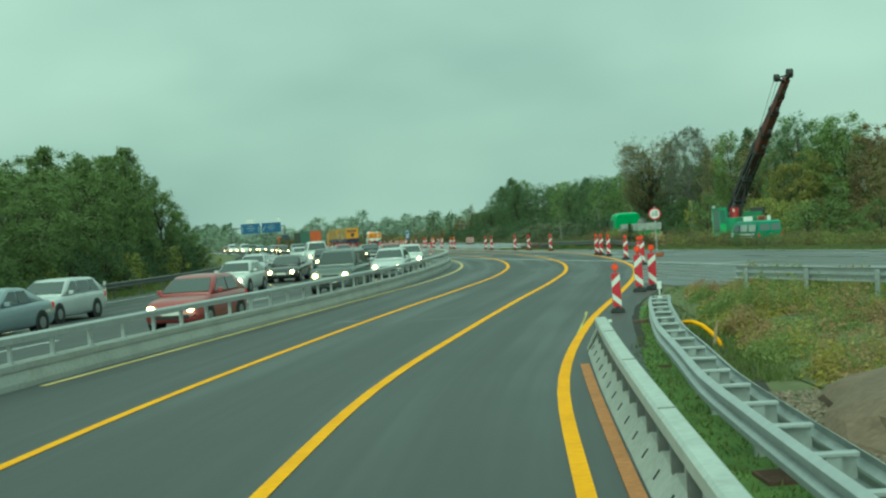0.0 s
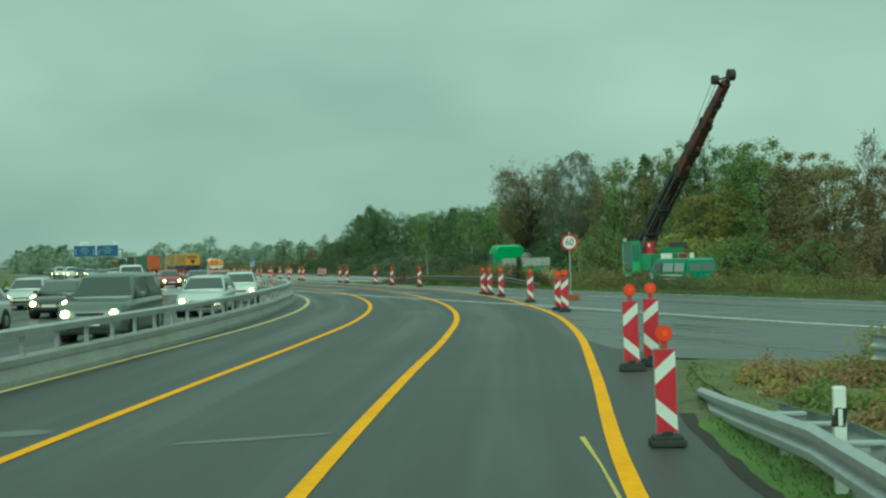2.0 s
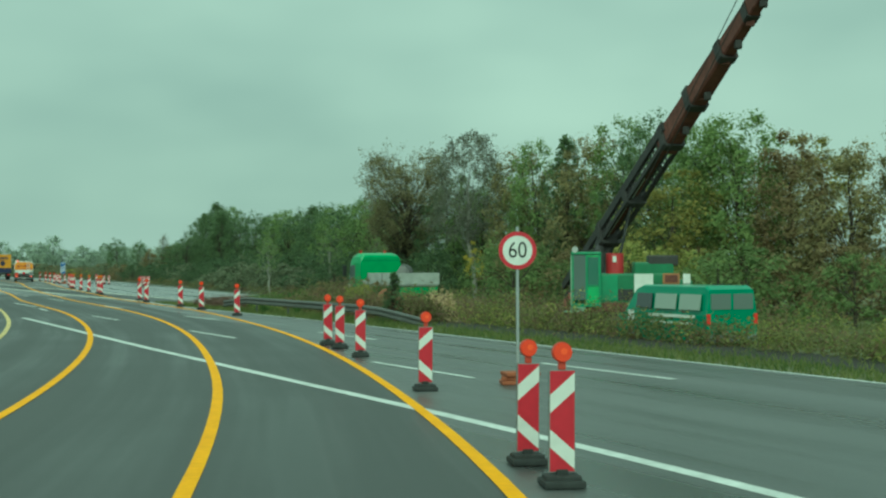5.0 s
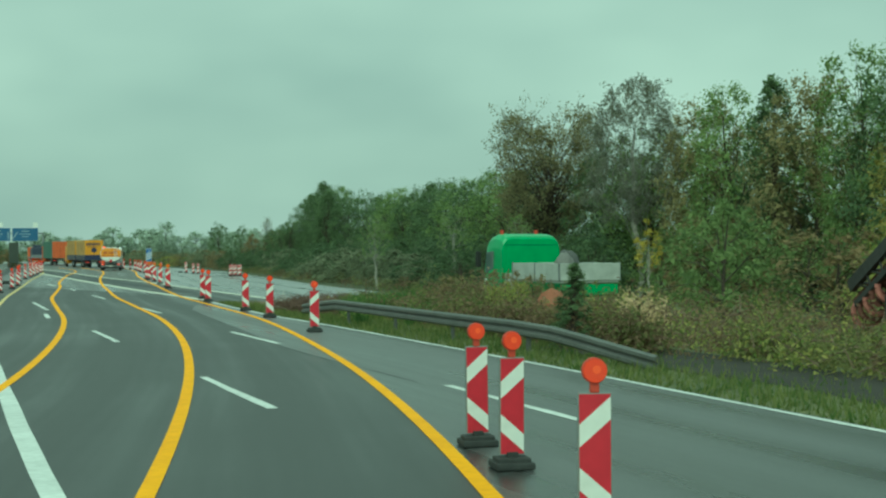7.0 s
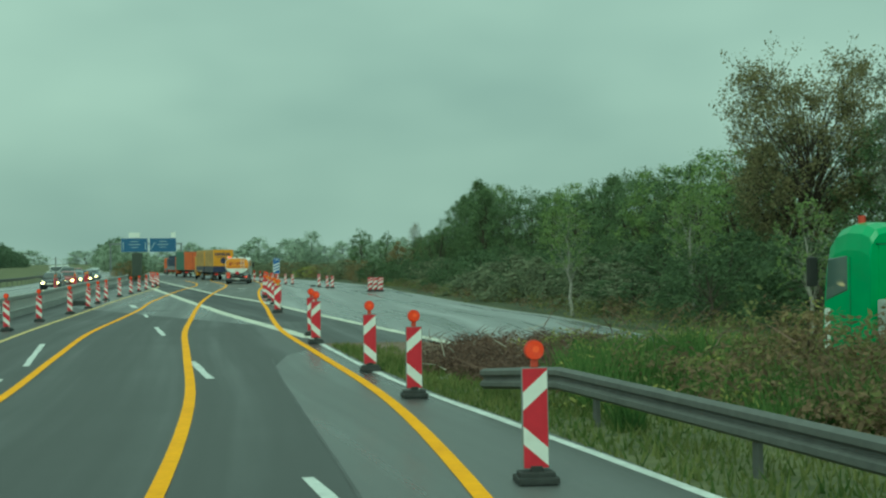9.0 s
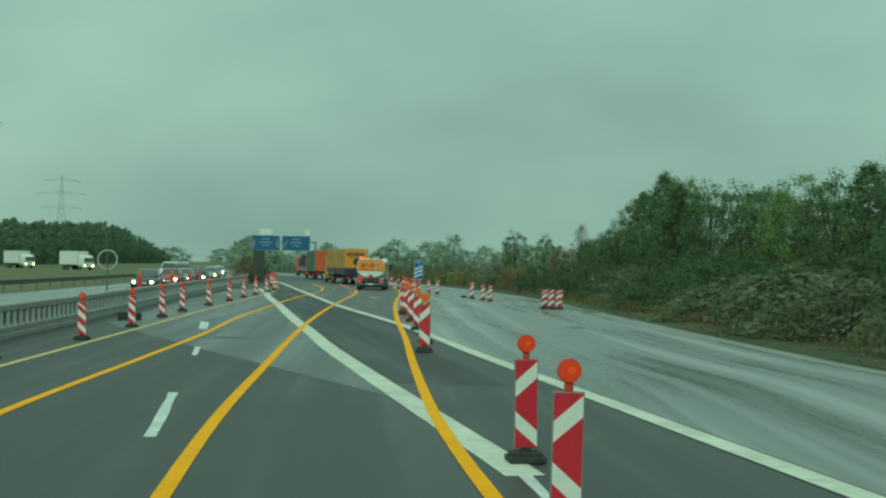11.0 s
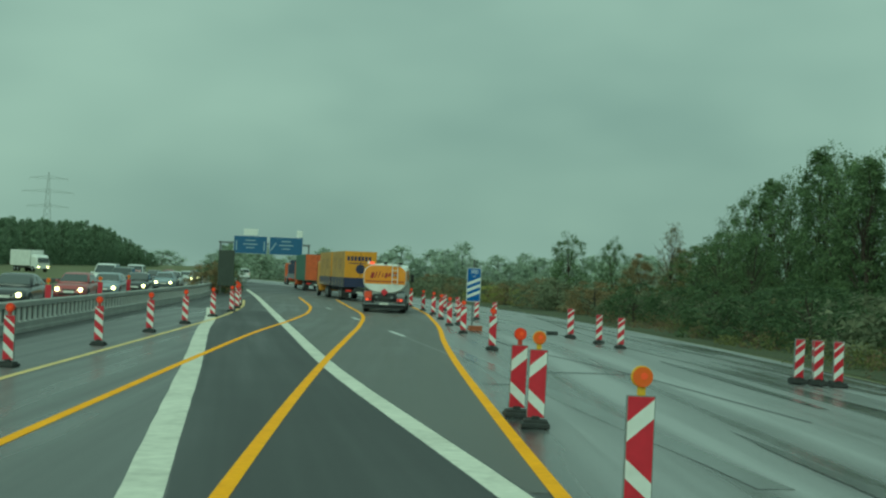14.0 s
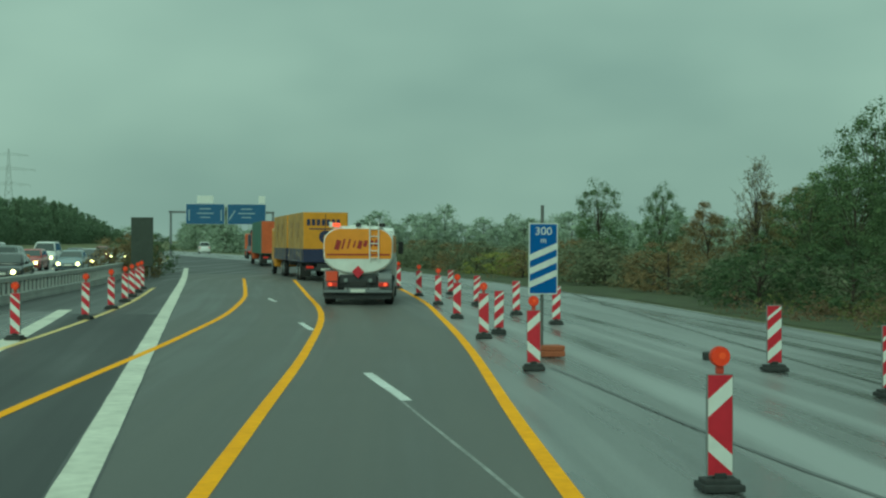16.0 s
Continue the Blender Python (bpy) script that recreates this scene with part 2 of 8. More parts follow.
# ---- building helpers ----
def obj(name, bm, mat, parent=None, smooth=False):
    me = bpy.data.meshes.new(name)
    bm.to_mesh(me)
    bm.free()
    for m in mat if isinstance(mat, (list, tuple)) else (mat,):
        me.materials.append(m)
    if smooth:
        for f in me.polygons:
            f.use_smooth = True
    ob = new(name, me)
    if parent:
        ob.parent = parent
    return ob


def part(name, bm, mat, parent, label="", smooth=False):
    ob = obj(name, bm, mat, parent, smooth)
    if label:
        tagged(ob, label)
    return ob


def each(name, items, mat, parent, label=""):
    """One part for each box."""
    return [part(name, boxes(it), mat, parent, label) for it in items]


def empty(name, m=None):
    ob = new(name)
    ob.empty_display_size = 0.2
    if m:
        ob.matrix_basis = m
    return ob


def box(bm, c, s, bevel=0.0, rot=None):
    r = bmesh.ops.create_cube(bm, size=1.0)
    vs = r["verts"]
    m = Matrix.Translation(c) @ (rot or Matrix()) @ Matrix.Diagonal((*s, 1))
    bmesh.ops.transform(bm, matrix=m, verts=vs)
    if bevel:
        es = list({e for v in vs for e in v.link_edges})
        bmesh.ops.bevel(bm, geom=es, offset=bevel, segments=2, affect="EDGES", profile=0.7)
    return bm


def boxes(*items):
    bm = bmesh.new()
    for it in items:
        box(bm, *it)
    return bm


def tube(bm, a, b, r0, r1=None, seg=8, caps=True):
    a, b = Vector(a), Vector(b)
    r1 = r0 if r1 is None else r1
    d = (b - a).normalized()
    u = d.orthogonal().normalized()
    v = d.cross(u)
    rings = []
    for p, r in ((a, r0), (b, r1)):
        rings.append([bm.verts.new(p + r * (math.cos(t) * u + math.sin(t) * v)) for t in (2 * math.pi * i / seg for i in range(seg))])
    for i in range(seg):
        j = (i + 1) % seg
        bm.faces.new((rings[0][i], rings[0][j], rings[1][j], rings[1][i]))
    if caps:
        bm.faces.new(rings[0][::-1])
        bm.faces.new(rings[1])
    return bm


def tubes(*items, seg=8):
    bm = bmesh.new()
    for it in items:
        tube(bm, *it, seg=seg)
    return bm


def plate(bm, pts, y0, y1):
    """A flat plate in the x-z plane, from y0 (front) to y1."""
    f = [bm.verts.new((x, y0, z)) for x, z in pts]
    b = [bm.verts.new((x, y1, z)) for x, z in pts]
    n = len(pts)
    bm.faces.new(f)
    bm.faces.new(b[::-1])
    for i in range(n):
        j = (i + 1) % n
        bm.faces.new((f[j], f[i], b[i], b[j]))
    bmesh.ops.recalc_face_normals(bm, faces=bm.faces[:])
    return bm


def text_part(name, words, size, mat, parent, m, label=""):
    cu = bpy.data.curves.new(name, "FONT")
    cu.body, cu.size, cu.align_x, cu.align_y, cu.extrude = words, size, "CENTER", "CENTER", 0.0015
    tmp = new("tmp_text", cu)
    me = bpy.data.meshes.new_from_object(tmp.evaluated_get(bpy.context.evaluated_depsgraph_get()))
    bpy.data.objects.remove(tmp)
    me.materials.clear()
    me.materials.append(mat)
    ob = new(name, me)
    ob.parent = parent
    ob.matrix_basis = m
    if label:
        tagged(ob, label)
    return ob


def flow(pts, step=2.0):
    """A smooth line through plan points (x, y), as points with their unit directions."""
    p = [Vector((x, y, 0)) for x, y in pts]
    p = [2 * p[0] - p[1]] + p + [2 * p[-1] - p[-2]]
    out = []
    for i in range(1, len(p) - 2):
        n = max(1, int((p[i + 1] - p[i]).length / step))
        for j in range(n):
            t = j / n
            a, b, c, d = p[i - 1], p[i], p[i + 1], p[i + 2]
            out.append(0.5 * (2 * b + (c - a) * t + (2 * a - 5 * b + 4 * c - d) * t * t + (3 * b - a - 3 * c + d) * t ** 3))
    out.append(p[-2])
    dirs = []
    for i in range(len(out)):
        dirs.append((out[min(i + 1, len(out) - 1)] - out[max(i - 1, 0)]).normalized())
    return list(zip(out, dirs))


def sweep(bm, line, profile, closed=True):
    """Pushes a profile of (side, height) along a plan line; side is to the right."""
    rings = []
    for p, d in line:
        r = Vector((d.y, -d.x, 0))
        rings.append([bm.verts.new(p + r * s + Vector((0, 0, h))) for s, h in profile])
    n = len(profile)
    for a, b in zip(rings, rings[1:]):
        for i in range(n if closed else n - 1):
            j = (i + 1) % n
            bm.faces.new((a[i], a[j], b[j], b[i]))
    if closed:
        bm.faces.new(rings[0][::-1])
        bm.faces.new(rings[-1])
    bmesh.ops.recalc_face_normals(bm, faces=bm.faces[:])
    return bm


def ribbon(name, pts, width, z, mat, label, rough=0.0, step=1.5):
    line = flow(pts, step)
    bm = bmesh.new()
    prev = None
    rnd = random.Random(name + str(pts[0]))
    for p, d in line:
        r = Vector((d.y, -d.x, 0))
        w1, w2 = (width / 2 + rnd.uniform(-rough, rough) for _ in range(2))
        cur = [bm.verts.new(p - r * w1 + Vector((0, 0, z))), bm.verts.new(p + r * w2 + Vector((0, 0, z)))]
        if prev:
            bm.faces.new((prev[0], prev[1], cur[1], cur[0]))
        prev = cur
    return tagged(obj(name, bm, mat), label, "road marking", kind="structure")


def interp(table, y):
    ys = [b for _, b in table]
    return float(np.interp(y, ys, [a for a, _ in table]))


# ---- plan lines of the road, (x, y) in metres ----
YELLOW_RIGHT = [(1.0, -10), (2.1, 0), (3.19, 10), (4.29, 20), (6.23, 30), (8.68, 40), (11.02, 50), (12.84, 60), (13.92, 70), (14.48, 80), (14.52, 90), (14.02, 100), (13.12, 110),
                (11.57, 120), (9.98, 130), (8.79, 140), (7.72, 150), (6.56, 160), (5.5, 170), (4.51, 180), (3.64, 190), (2.89, 200), (1.94, 210), (0.6, 222), (-2.2, 240), (-6.5, 258)]
YELLOW_MID = [(-2.2, -10), (-1.01, 0), (0.23, 10), (1.47, 20), (3.44, 30), (5.58, 40), (7.81, 50), (9.74, 60), (10.97, 70), (11.52, 80), (11.6, 90), (11.16, 100), (10.16, 110),
              (8.63, 120), (7.07, 130), (5.8, 140), (4.56, 150), (3.41, 160), (2.39, 170), (1.47, 180), (0.63, 190), (-0.23, 200), (-1.6, 212), (-4.1, 226), (-7.4, 244)]
YELLOW_LEFT = [(-6.0, -10), (-4.67, 0), (-3.28, 10), (-1.9, 20), (0.01, 30), (2.16, 40), (4.46, 50), (6.55, 60), (7.97, 70), (8.67, 80), (8.74, 90), (8.23, 100), (7.23, 110),
               (5.71, 120), (4.2, 130), (3.12, 140), (2.01, 150), (0.67, 160), (-0.41, 170), (-1.43, 180), (-2.39, 190), (-3.12, 200), (-3.5, 204.5), (-4.2, 211.5), (-5.6, 221), (-6.9, 228), (-10.5, 246)]
YELLOW_EDGE = [(-4.42, 24), (-1.74, 36), (0.98, 48), (3.62, 60), (5.42, 72), (6.18, 84), (5.92, 96), (4.93, 108), (3.49, 120), (1.89, 132), (0.47, 144), (-0.96, 156), (-2.41, 168),
               (-3.74, 180), (-5.06, 192), (-6.52, 204), (-8.6, 217), (-11.5, 231)]
BARRIER = [(-14.5, -20), (-9.8, 0), (-5.93, 18), (-3.36, 30), (-0.48, 42), (2.02, 54), (3.96, 66), (5.3, 78), (5.6, 88), (4.9, 98), (3.8, 108), (2.3, 120), (0.2, 133), (-2.4, 152),
           (-4.4, 165), (-6.4, 178), (-9.5, 200), (-12.5, 221), (-14.8, 236), (-20, 262), (-30, 310), (-45, 370)]
STRIP_A = [(11.0, 126.5), (6.8, 143), (4.5, 152.9), (2.5, 161.4), (-0.7, 175.6), (-4.1, 190.3), (-6.1, 199.6), (-9.3, 213)]
STRIP_B = [(14.75, 123), (12.45, 133), (9.9, 144.2), (8.0, 153), (6.1, 161), (2.2, 176), (-1.5, 192), (-5.16, 208), (-8.8, 224), (-13.6, 245), (-20, 272)]
EDGE_LINE = [(33.0, 16), (27.9, 42), (22.72, 68), (20.13, 81), (17.58, 94), (14.95, 106), (13.5, 112), (12.2, 119), (11.0, 126.5)]
DIAGONAL = [(20.2, 40), (17.1, 50.5), (14.6, 63.8), (12.32, 74), (10.1, 84), (8.01, 94), (5.91, 104)]
LOT_EDGE = [(20.6, 119), (20.1, 125), (19.75, 130.5), (19.45, 137), (18.2, 143.5), (16.47, 158), (14.87, 174), (13.19, 190), (10.97, 206), (8.23, 222), (3.5, 242), (-4, 270), (-15, 310), (-28, 350), (-62, 440)]
SEAM = [(15.2, 90), (13.42, 97.8), (12.6, 103.8), (11.2, 114), (10.6, 119), (11.6, 123), (14.0, 124.1)]
ISLAND_TOP = [(60, -30), (38, -8), (27, 12), (20, 27), (16.5, 34), (14.9, 37.5), (13.4, 40.0), (11.9, 41.1), (10.75, 42.0)]


def sheet(name, rows, mat, z, label, category, along_line=None):
    """A surface between left and right edges: rows of (y, left x, right x)."""
    bm = bmesh.new()
    prev = None
    for y, a, b in rows:
        n = max(2, int((b - a) / 3) + 1)
        cur = [bm.verts.new((a + (b - a) * i / (n - 1), y, z)) for i in range(n)]
        if prev:
            p, c = prev, cur
            i = j = 0
            while i < len(p) - 1 or j < len(c) - 1:
                if j < len(c) - 1 and (i == len(p) - 1 or (j + 1) / (len(c) - 1) <= (i + 1) / (len(p) - 1)):
                    bm.faces.new((p[i], c[j + 1], c[j]))
                    j += 1
                else:
                    bm.faces.new((p[i], p[i + 1], c[j]))
                    i += 1
        prev = cur
    bmesh.ops.recalc_face_normals(bm, faces=bm.faces[:])
    for f in bm.faces:
        if f.normal.z < 0:
            f.normal_flip()
    ob = obj(name, bm, mat)
    if along_line:
        uv = ob.data.uv_layers.new(name="along")
        for lp in ob.data.loops:
            x, y, _ = ob.data.vertices[lp.vertex_index].co
            uv.data[lp.index].uv = (x - interp(along_line, y), y)
    return tagged(ob, label, category, kind="structure")


def terrain(x, y):
    """Height of the grass: level by the road, lower behind the hedge on the outer side."""
    edge = interp(EDGE_LINE[:-2] + [(15.6, 121)] + LOT_EDGE[3:], y) if y < 440 else -62
    d = x - edge - 4.5
    h = -0.025
    if d > 0 and y > 30:
        h -= 0.5 * min(1, d / 4)
    if d > 30:
        h += min(2.0, (d - 30) * 0.01)
    if x < interp(BARRIER, y) - 60:
        h += min(2.0, (interp(BARRIER, y) - 60 - x) * 0.01)
    return h


xs = sorted(set([-3000, -1500, -800, -500, -300, -200, -150] + list(range(-120, 100, 3)) + [110, 130, 160, 200, 300, 500, 800, 1500, 3000]))
ys = sorted(set([-1500, -600, -200, -100] + list(range(-60, 300, 3)) + list(range(300, 480, 20)) + [520, 600, 800, 1100, 1600, 2400, 4000]))
bm = bmesh.new()
grid = [[bm.verts.new((x, y, terrain(x, y) + (0.013 * noise.noise((x * 0.3, y * 0.3, 0)) if abs(x) < 100 else 0))) for x in xs] for y in ys]
for a, b in zip(grid, grid[1:]):
    for i in range(len(xs) - 1):
        bm.faces.new((a[i], a[i + 1], b[i + 1], b[i]))
tagged(obj("ground", bm, GRASS_MAT, smooth=True), "rough autumn grass beside the motorway", "ground", kind="structure")


def shift_left(y):
    return 15.0 if y < 110 else float(np.interp(y, [110, 190], [15.0, 11.0]))


def right_main(y):
    if y < 42:
        return float(np.interp(y, [-60, 0, 10, 20, 24, 30, 34, 36, 38, 39, 40.5, 42], [-3, 3.6, 4.4, 5.5, 6.2, 7.2, 8.05, 8.6, 9.2, 9.56, 10.15, 10.75]))
    if y < 124.1:
        return min(interp(YELLOW_RIGHT, y) + float(np.interp(y, [41, 47, 118, 120], [1.6, 0.05, 0.05, 1.0])), interp(EDGE_LINE, y) + 0.10, interp(SEAM, y))
    return interp(STRIP_B, y) if y < 150 else min(interp(STRIP_B, y), interp(YELLOW_RIGHT, y)) if y < 159 else interp(YELLOW_RIGHT, y) + 0.05 if y < 258 else float(np.interp(y, [258, 300, 440], [-6.45, -18, -75]))


sheet("road", [(y, interp(BARRIER, y) - shift_left(y) if y < 370 else -45 - 11 - (y - 370) * 0.35, right_main(y)) for y in sorted(list(range(-60, 441, 3)) + [124.05, 124.15])], ASPHALT, 0.0,
      "dark damp asphalt motorway carriageways with wheel tracks", "road", YELLOW_MID)
sheet("road_opposite", [(y, interp(BARRIER, y) - shift_left(y) + 0.3, interp(BARRIER, y) - 0.55) for y in range(102, 368, 3)], ASPHALT_SHEEN, 0.0035, "wet asphalt of the opposite carriageway, sky sheen in its pale colour", "road", BARRIER)
sheet("road_ramp", [(y, interp(ISLAND_TOP, y) if y <= 42 else right_main(y), interp(EDGE_LINE, y) + 0.14 + 0.05 * math.sin(y * 0.9)) for y in list(range(-30, 124, 3)) + [124]], ASPHALT_OLD, 0.0,
      "paler worn asphalt of the closed side carriageway", "road", EDGE_LINE)
sheet("pavement_lot", [(y, interp([(15.1, 121.5)] + STRIP_B, y) - 0.4, interp(LOT_EDGE, y)) for y in (121.5, 123, 124.1)] + [(y, right_main(y) - 0.5, interp(LOT_EDGE, y)) for y in [124.2] + list(range(126, 441, 3))], CONCRETE_LOT, -0.004,
      "wide wet pale concrete surface with streaks", "pavement", LOT_EDGE)
sheet("road_worn", [(y, interp(STRIP_B, y) + 0.1, interp(YELLOW_RIGHT, y) + 0.03) for y in range(162, 258, 3)], ASPHALT_GREY, 0.004,
      "greyer worn asphalt lane", "road", YELLOW_MID)
sheet("road_patch", [(y, interp(STRIP_A, y) + 0.15, interp(STRIP_B, y) - 0.1) for y in range(136, 212, 3)], ASPHALT_NEW, 0.0035,
      "darker newly laid asphalt strip", "road", STRIP_A)

sheet("road_worn", [(y, max(interp(BARRIER, y) + 0.3, interp(STRIP_A, y) - 0.3 - max(0, y - 134) * 0.3), interp(STRIP_A, y) - 0.12) for y in range(134, 213, 3)], ASPHALT_OLD, 0.0035,
      "greyer worn asphalt beside the pale strip", "road", YELLOW_LEFT)

WET_PATCH = material("dark wet patch", (0.055, 0.057, 0.06), 0.22, vary=0.3, grain=3, patch=0.6, bump=0.02)
STAIN = material("faint damp stain", (0.15, 0.155, 0.16), 0.3, vary=0.3, grain=3, patch=0.6, bump=0.02)
SCUFF = material("pale scuffed asphalt", (0.145, 0.15, 0.155), 0.6, vary=0.3, grain=5, patch=1.0, bump=0.05)
MUD = material("dark wet mud", (0.034, 0.029, 0.024), 0.95, vary=0.4, grain=10, patch=1.2, bump=0.4)
STRIP_FAINT = material("faint pale paint", (0.26, 0.265, 0.26), 0.6, vary=0.4, grain=6, patch=1.5, bump=0.05)
TAR = material("tar smear", (0.075, 0.077, 0.08), 0.6, vary=0.4, grain=3, patch=0.8, bump=0.1)


def smear(name, x, y, rx, ry, turn, mat, label, seed, z=0.0045):
    """A flat uneven patch on the road."""
    r = random.Random(seed)
    bm = bmesh.new()
    pts = []
    for i in range(28):
        a = 2 * math.pi * i / 28
        k = 1 + 0.25 * noise.noise((math.cos(a) * 1.5, math.sin(a) * 1.5, seed)) + r.uniform(-0.06, 0.06)
        u, v = rx * k * math.cos(a), ry * k * math.sin(a)
        pts.append(bm.verts.new((x + u * math.cos(turn) - v * math.sin(turn), y + u * math.sin(turn) + v * math.cos(turn), z)))
    bm.faces.new(pts)
    bmesh.ops.recalc_face_normals(bm, faces=bm.faces[:])
    return tagged(obj(name, bm, mat), label, "road patch", kind="structure")


for i, (x, y, rx, ry) in enumerate([(12.87, 158.8, 0.4, 0.8), (14.2, 176, 0.3, 2.4), (10.6, 178, 0.15, 6.0), (9.6, 163, 0.10, 5.0)]):
    smear("road_wet_patch", x, y, rx, ry, radians(7), WET_PATCH, "dark wet streak on the concrete", i)
for i, (x, y, rx, ry) in enumerate([(17.0, 57, 1.3, 0.8), (24, 56, 2.0, 0.5)]):
    smear("road_wet_patch", x, y, rx, ry, radians(10), STAIN, "faint damp stain on the closed carriageway", 40 + i)
smear("road_wet_patch", 7.4, 178.6, 1.4, 0.16, radians(16), WET_PATCH, "dark wet cross streak on the concrete", 70)
smear("road_wet_patch", 5.75, 174.5, 0.45, 0.12, radians(-10), WET_PATCH, "dark wet spot on the concrete", 71)
RUT = material("damp rut", (0.115, 0.118, 0.12), 0.2, vary=0.3, grain=2, patch=0.5, bump=0.02)
ribbon("marking_joint", [(5.0, 240), (6.35, 229), (8.25, 203.2), (9.5, 190.7), (10.75, 183), (13.0, 168)], 0.12, 0.0042, RUT, "damp lengthwise joint in the concrete", rough=0.01, step=1.5)
ribbon("marking_joint", [(4.3, 196.6), (6.17, 187.2), (8.18, 180.3), (10.5, 170)], 0.07, 0.0042, SCUFF, "pale lengthwise joint in the concrete", rough=0.008, step=1.5)
ribbon("marking_joint", [(3.85, 187), (5.12, 180.6), (6.34, 174.1), (8.6, 163)], 0.42, 0.0010, RUT, "dark wet rut in the concrete", rough=0.03, step=1.6)
ribbon("marking_joint", [(7.0, 219), (9.3, 203), (11.3, 190), (13.4, 176)], 0.34, 0.0010, RUT, "dark wet rut in the concrete", rough=0.03, step=1.6)
smear("verge_soil", 17.1, 172.0, 0.9, 3.2, radians(8), SOIL, "bare brown earth at the edge of the concrete", 80, z=0.006)
smear("road_tar_patch", 3.1, 148.0, 0.8, 0.4, radians(9), TAR, "dark tar smear across the lane", 60)
smear("road_tar_patch", 3.2, 34.1, 0.9, 0.12, radians(8), SCUFF, "pale scuff across the lane", 61)
smear("road_tar_patch", 0.5, 35.5, 0.4, 0.3, radians(8), SCUFF, "pale scuff across the lane", 62)

ribbon("marking_seam", [(1.36, 195.5), (2.5, 190.5), (3.62, 185.6), (4.7, 180.6)], 0.05, 0.0055, STRIP_FAINT, "thin pale seam in the asphalt", rough=0.008)

sheet("verge_mud", [(y, right_main(y) - 0.03 + 0.05 * noise.noise((y * 1.1, 0, 4.0)), right_main(y) + 0.13 + 0.16 * noise.noise((y * 0.8, 5.0, 0)) + 0.04 * noise.noise((y * 3.1, 9.0, 0))) for y in (23.5 + 0.2 * k for k in range(56))], MUD, 0.003, "dark muddy road edge", "verge")

sheet("verge_soil", [(y, interp(EDGE_LINE, y) + float(np.interp(y, [108, 120, 122.5, 124], [2.6, 1.5, 1.1, 0.65])) + 0.12 * math.sin(y * 2.1), interp(EDGE_LINE, y) + float(np.interp(y, [108, 112, 121, 123.9], [2.8, 3.2, 3.0, 2.3]))) for y in list(range(108, 124)) + [123.9]], SOIL, 0.0, "bare brown soil of the verge with debris", "verge")
sheet("verge_soil", [(y, interp(EDGE_LINE, y) + 0.08, 20.5 if y < 121.95 else 15.2) for y in (118.5, 120, 121.9, 122, 123, 124.4)], SOIL, -0.004, "bare brown soil in front of the concrete", "verge")
ISLAND_SOIL = material("trodden soil with thin grass", (0.17, 0.125, 0.08), 0.95, vary=0.6, grain=22, patch=1.2, bump=0.8, tint=(0.12, 0.145, 0.05))
sheet("verge_island", [(y, float(np.interp(y, [12, 17, 20, 24, 28, 34, 38, 41.6], [7.4, 7.15, 7.2, 7.6, 8.3, 9.0, 9.75, 10.75])), min(interp(ISLAND_TOP, y) + 0.25, 24)) for y in list(range(12, 42)) + [41.6]], ISLAND_SOIL, -0.004, "brown soil and thin grass of the traffic island", "verge")
LAWN = material("short green grass", (0.075, 0.15, 0.026), 0.95, vary=0.5, grain=30, patch=1.3, bump=0.8, tint=(0.12, 0.18, 0.042))
sheet("verge_lawn", [(y, float(np.interp(y, [-8, 0, 12, 23.4, 25, 34], [2.62, 3.42, 4.52, 5.80, 6.25, 8.15])), float(np.interp(y, [-6, 0, 10.2, 18.6, 24.7, 34], [3.9, 4.35, 5.1, 6.0, 6.9, 8.6]))) for y in range(-8, 35)], LAWN, -0.005, "bright green mown grass under the double rail", "verge")
sheet("verge_path", [(y, float(np.interp(y, [15, 18.6, 24.7, 28], [5.5, 6.05, 6.98, 7.6])), float(np.interp(y, [15, 17, 20, 24, 28], [5.6, 6.5, 7.1, 7.5, 7.65]))) for y in range(15, 29)], MUD, -0.003, "dark damp path beside the double rail", "verge")

sheet("verge_soil", [(y, interp(EDGE_LINE, y) + 1.9 + 0.15 * math.sin(y * 1.3), interp(EDGE_LINE, y) + 4.3) for y in range(40, 99)], MUD, -0.012, "dark damp earth at the foot of the hedge", "verge")

# Dark sheet added in place of shaded foliage that meets the concrete.
SHADED_VERGE = material("shade-dark verge ground", (0.055, 0.05, 0.035), 0.95, vary=0.5, grain=18, patch=1.0, bump=0.6, tint=(0.06, 0.075, 0.03))
sheet("verge_shaded", [(y, interp(LOT_EDGE, y) + 0.35 + 0.3 * noise.noise((y * 0.5, 2.0, 0)), interp(LOT_EDGE, y) + float(np.interp(y, [128, 137], [1.5, 4.6]))) for y in range(128, 300, 2)], SHADED_VERGE, -0.008, "added dark ground standing in for shaded foliage", "verge")

# yellow roadworks tape and old white paint
ribbon("marking_yellow", YELLOW_RIGHT, 0.17, 0.008, YELLOW, "bright yellow roadworks lane line")
ribbon("marking_yellow", YELLOW_MID, 0.17, 0.008, YELLOW, "bright yellow roadworks lane line")
ribbon("marking_yellow", YELLOW_LEFT, 0.16, 0.008, YELLOW, "bright yellow roadworks lane line")
ribbon("marking_yellow", YELLOW_EDGE, 0.15, 0.008, YELLOW_PALE, "thin yellow line along the barrier")
ribbon("marking_yellow", [(6.6, 33.0), (5.97, 29.4), (5.24, 25.5), (4.8, 23.0), (4.62, 22.0)], 0.045, 0.0068, YELLOW_OLD, "thin faded yellow-green remnant of tape", rough=0.02)
ribbon("marking_white", DIAGONAL, 0.22, 0.005, WHITE_LINE, "old white edge line crossing the new lanes", rough=0.01)
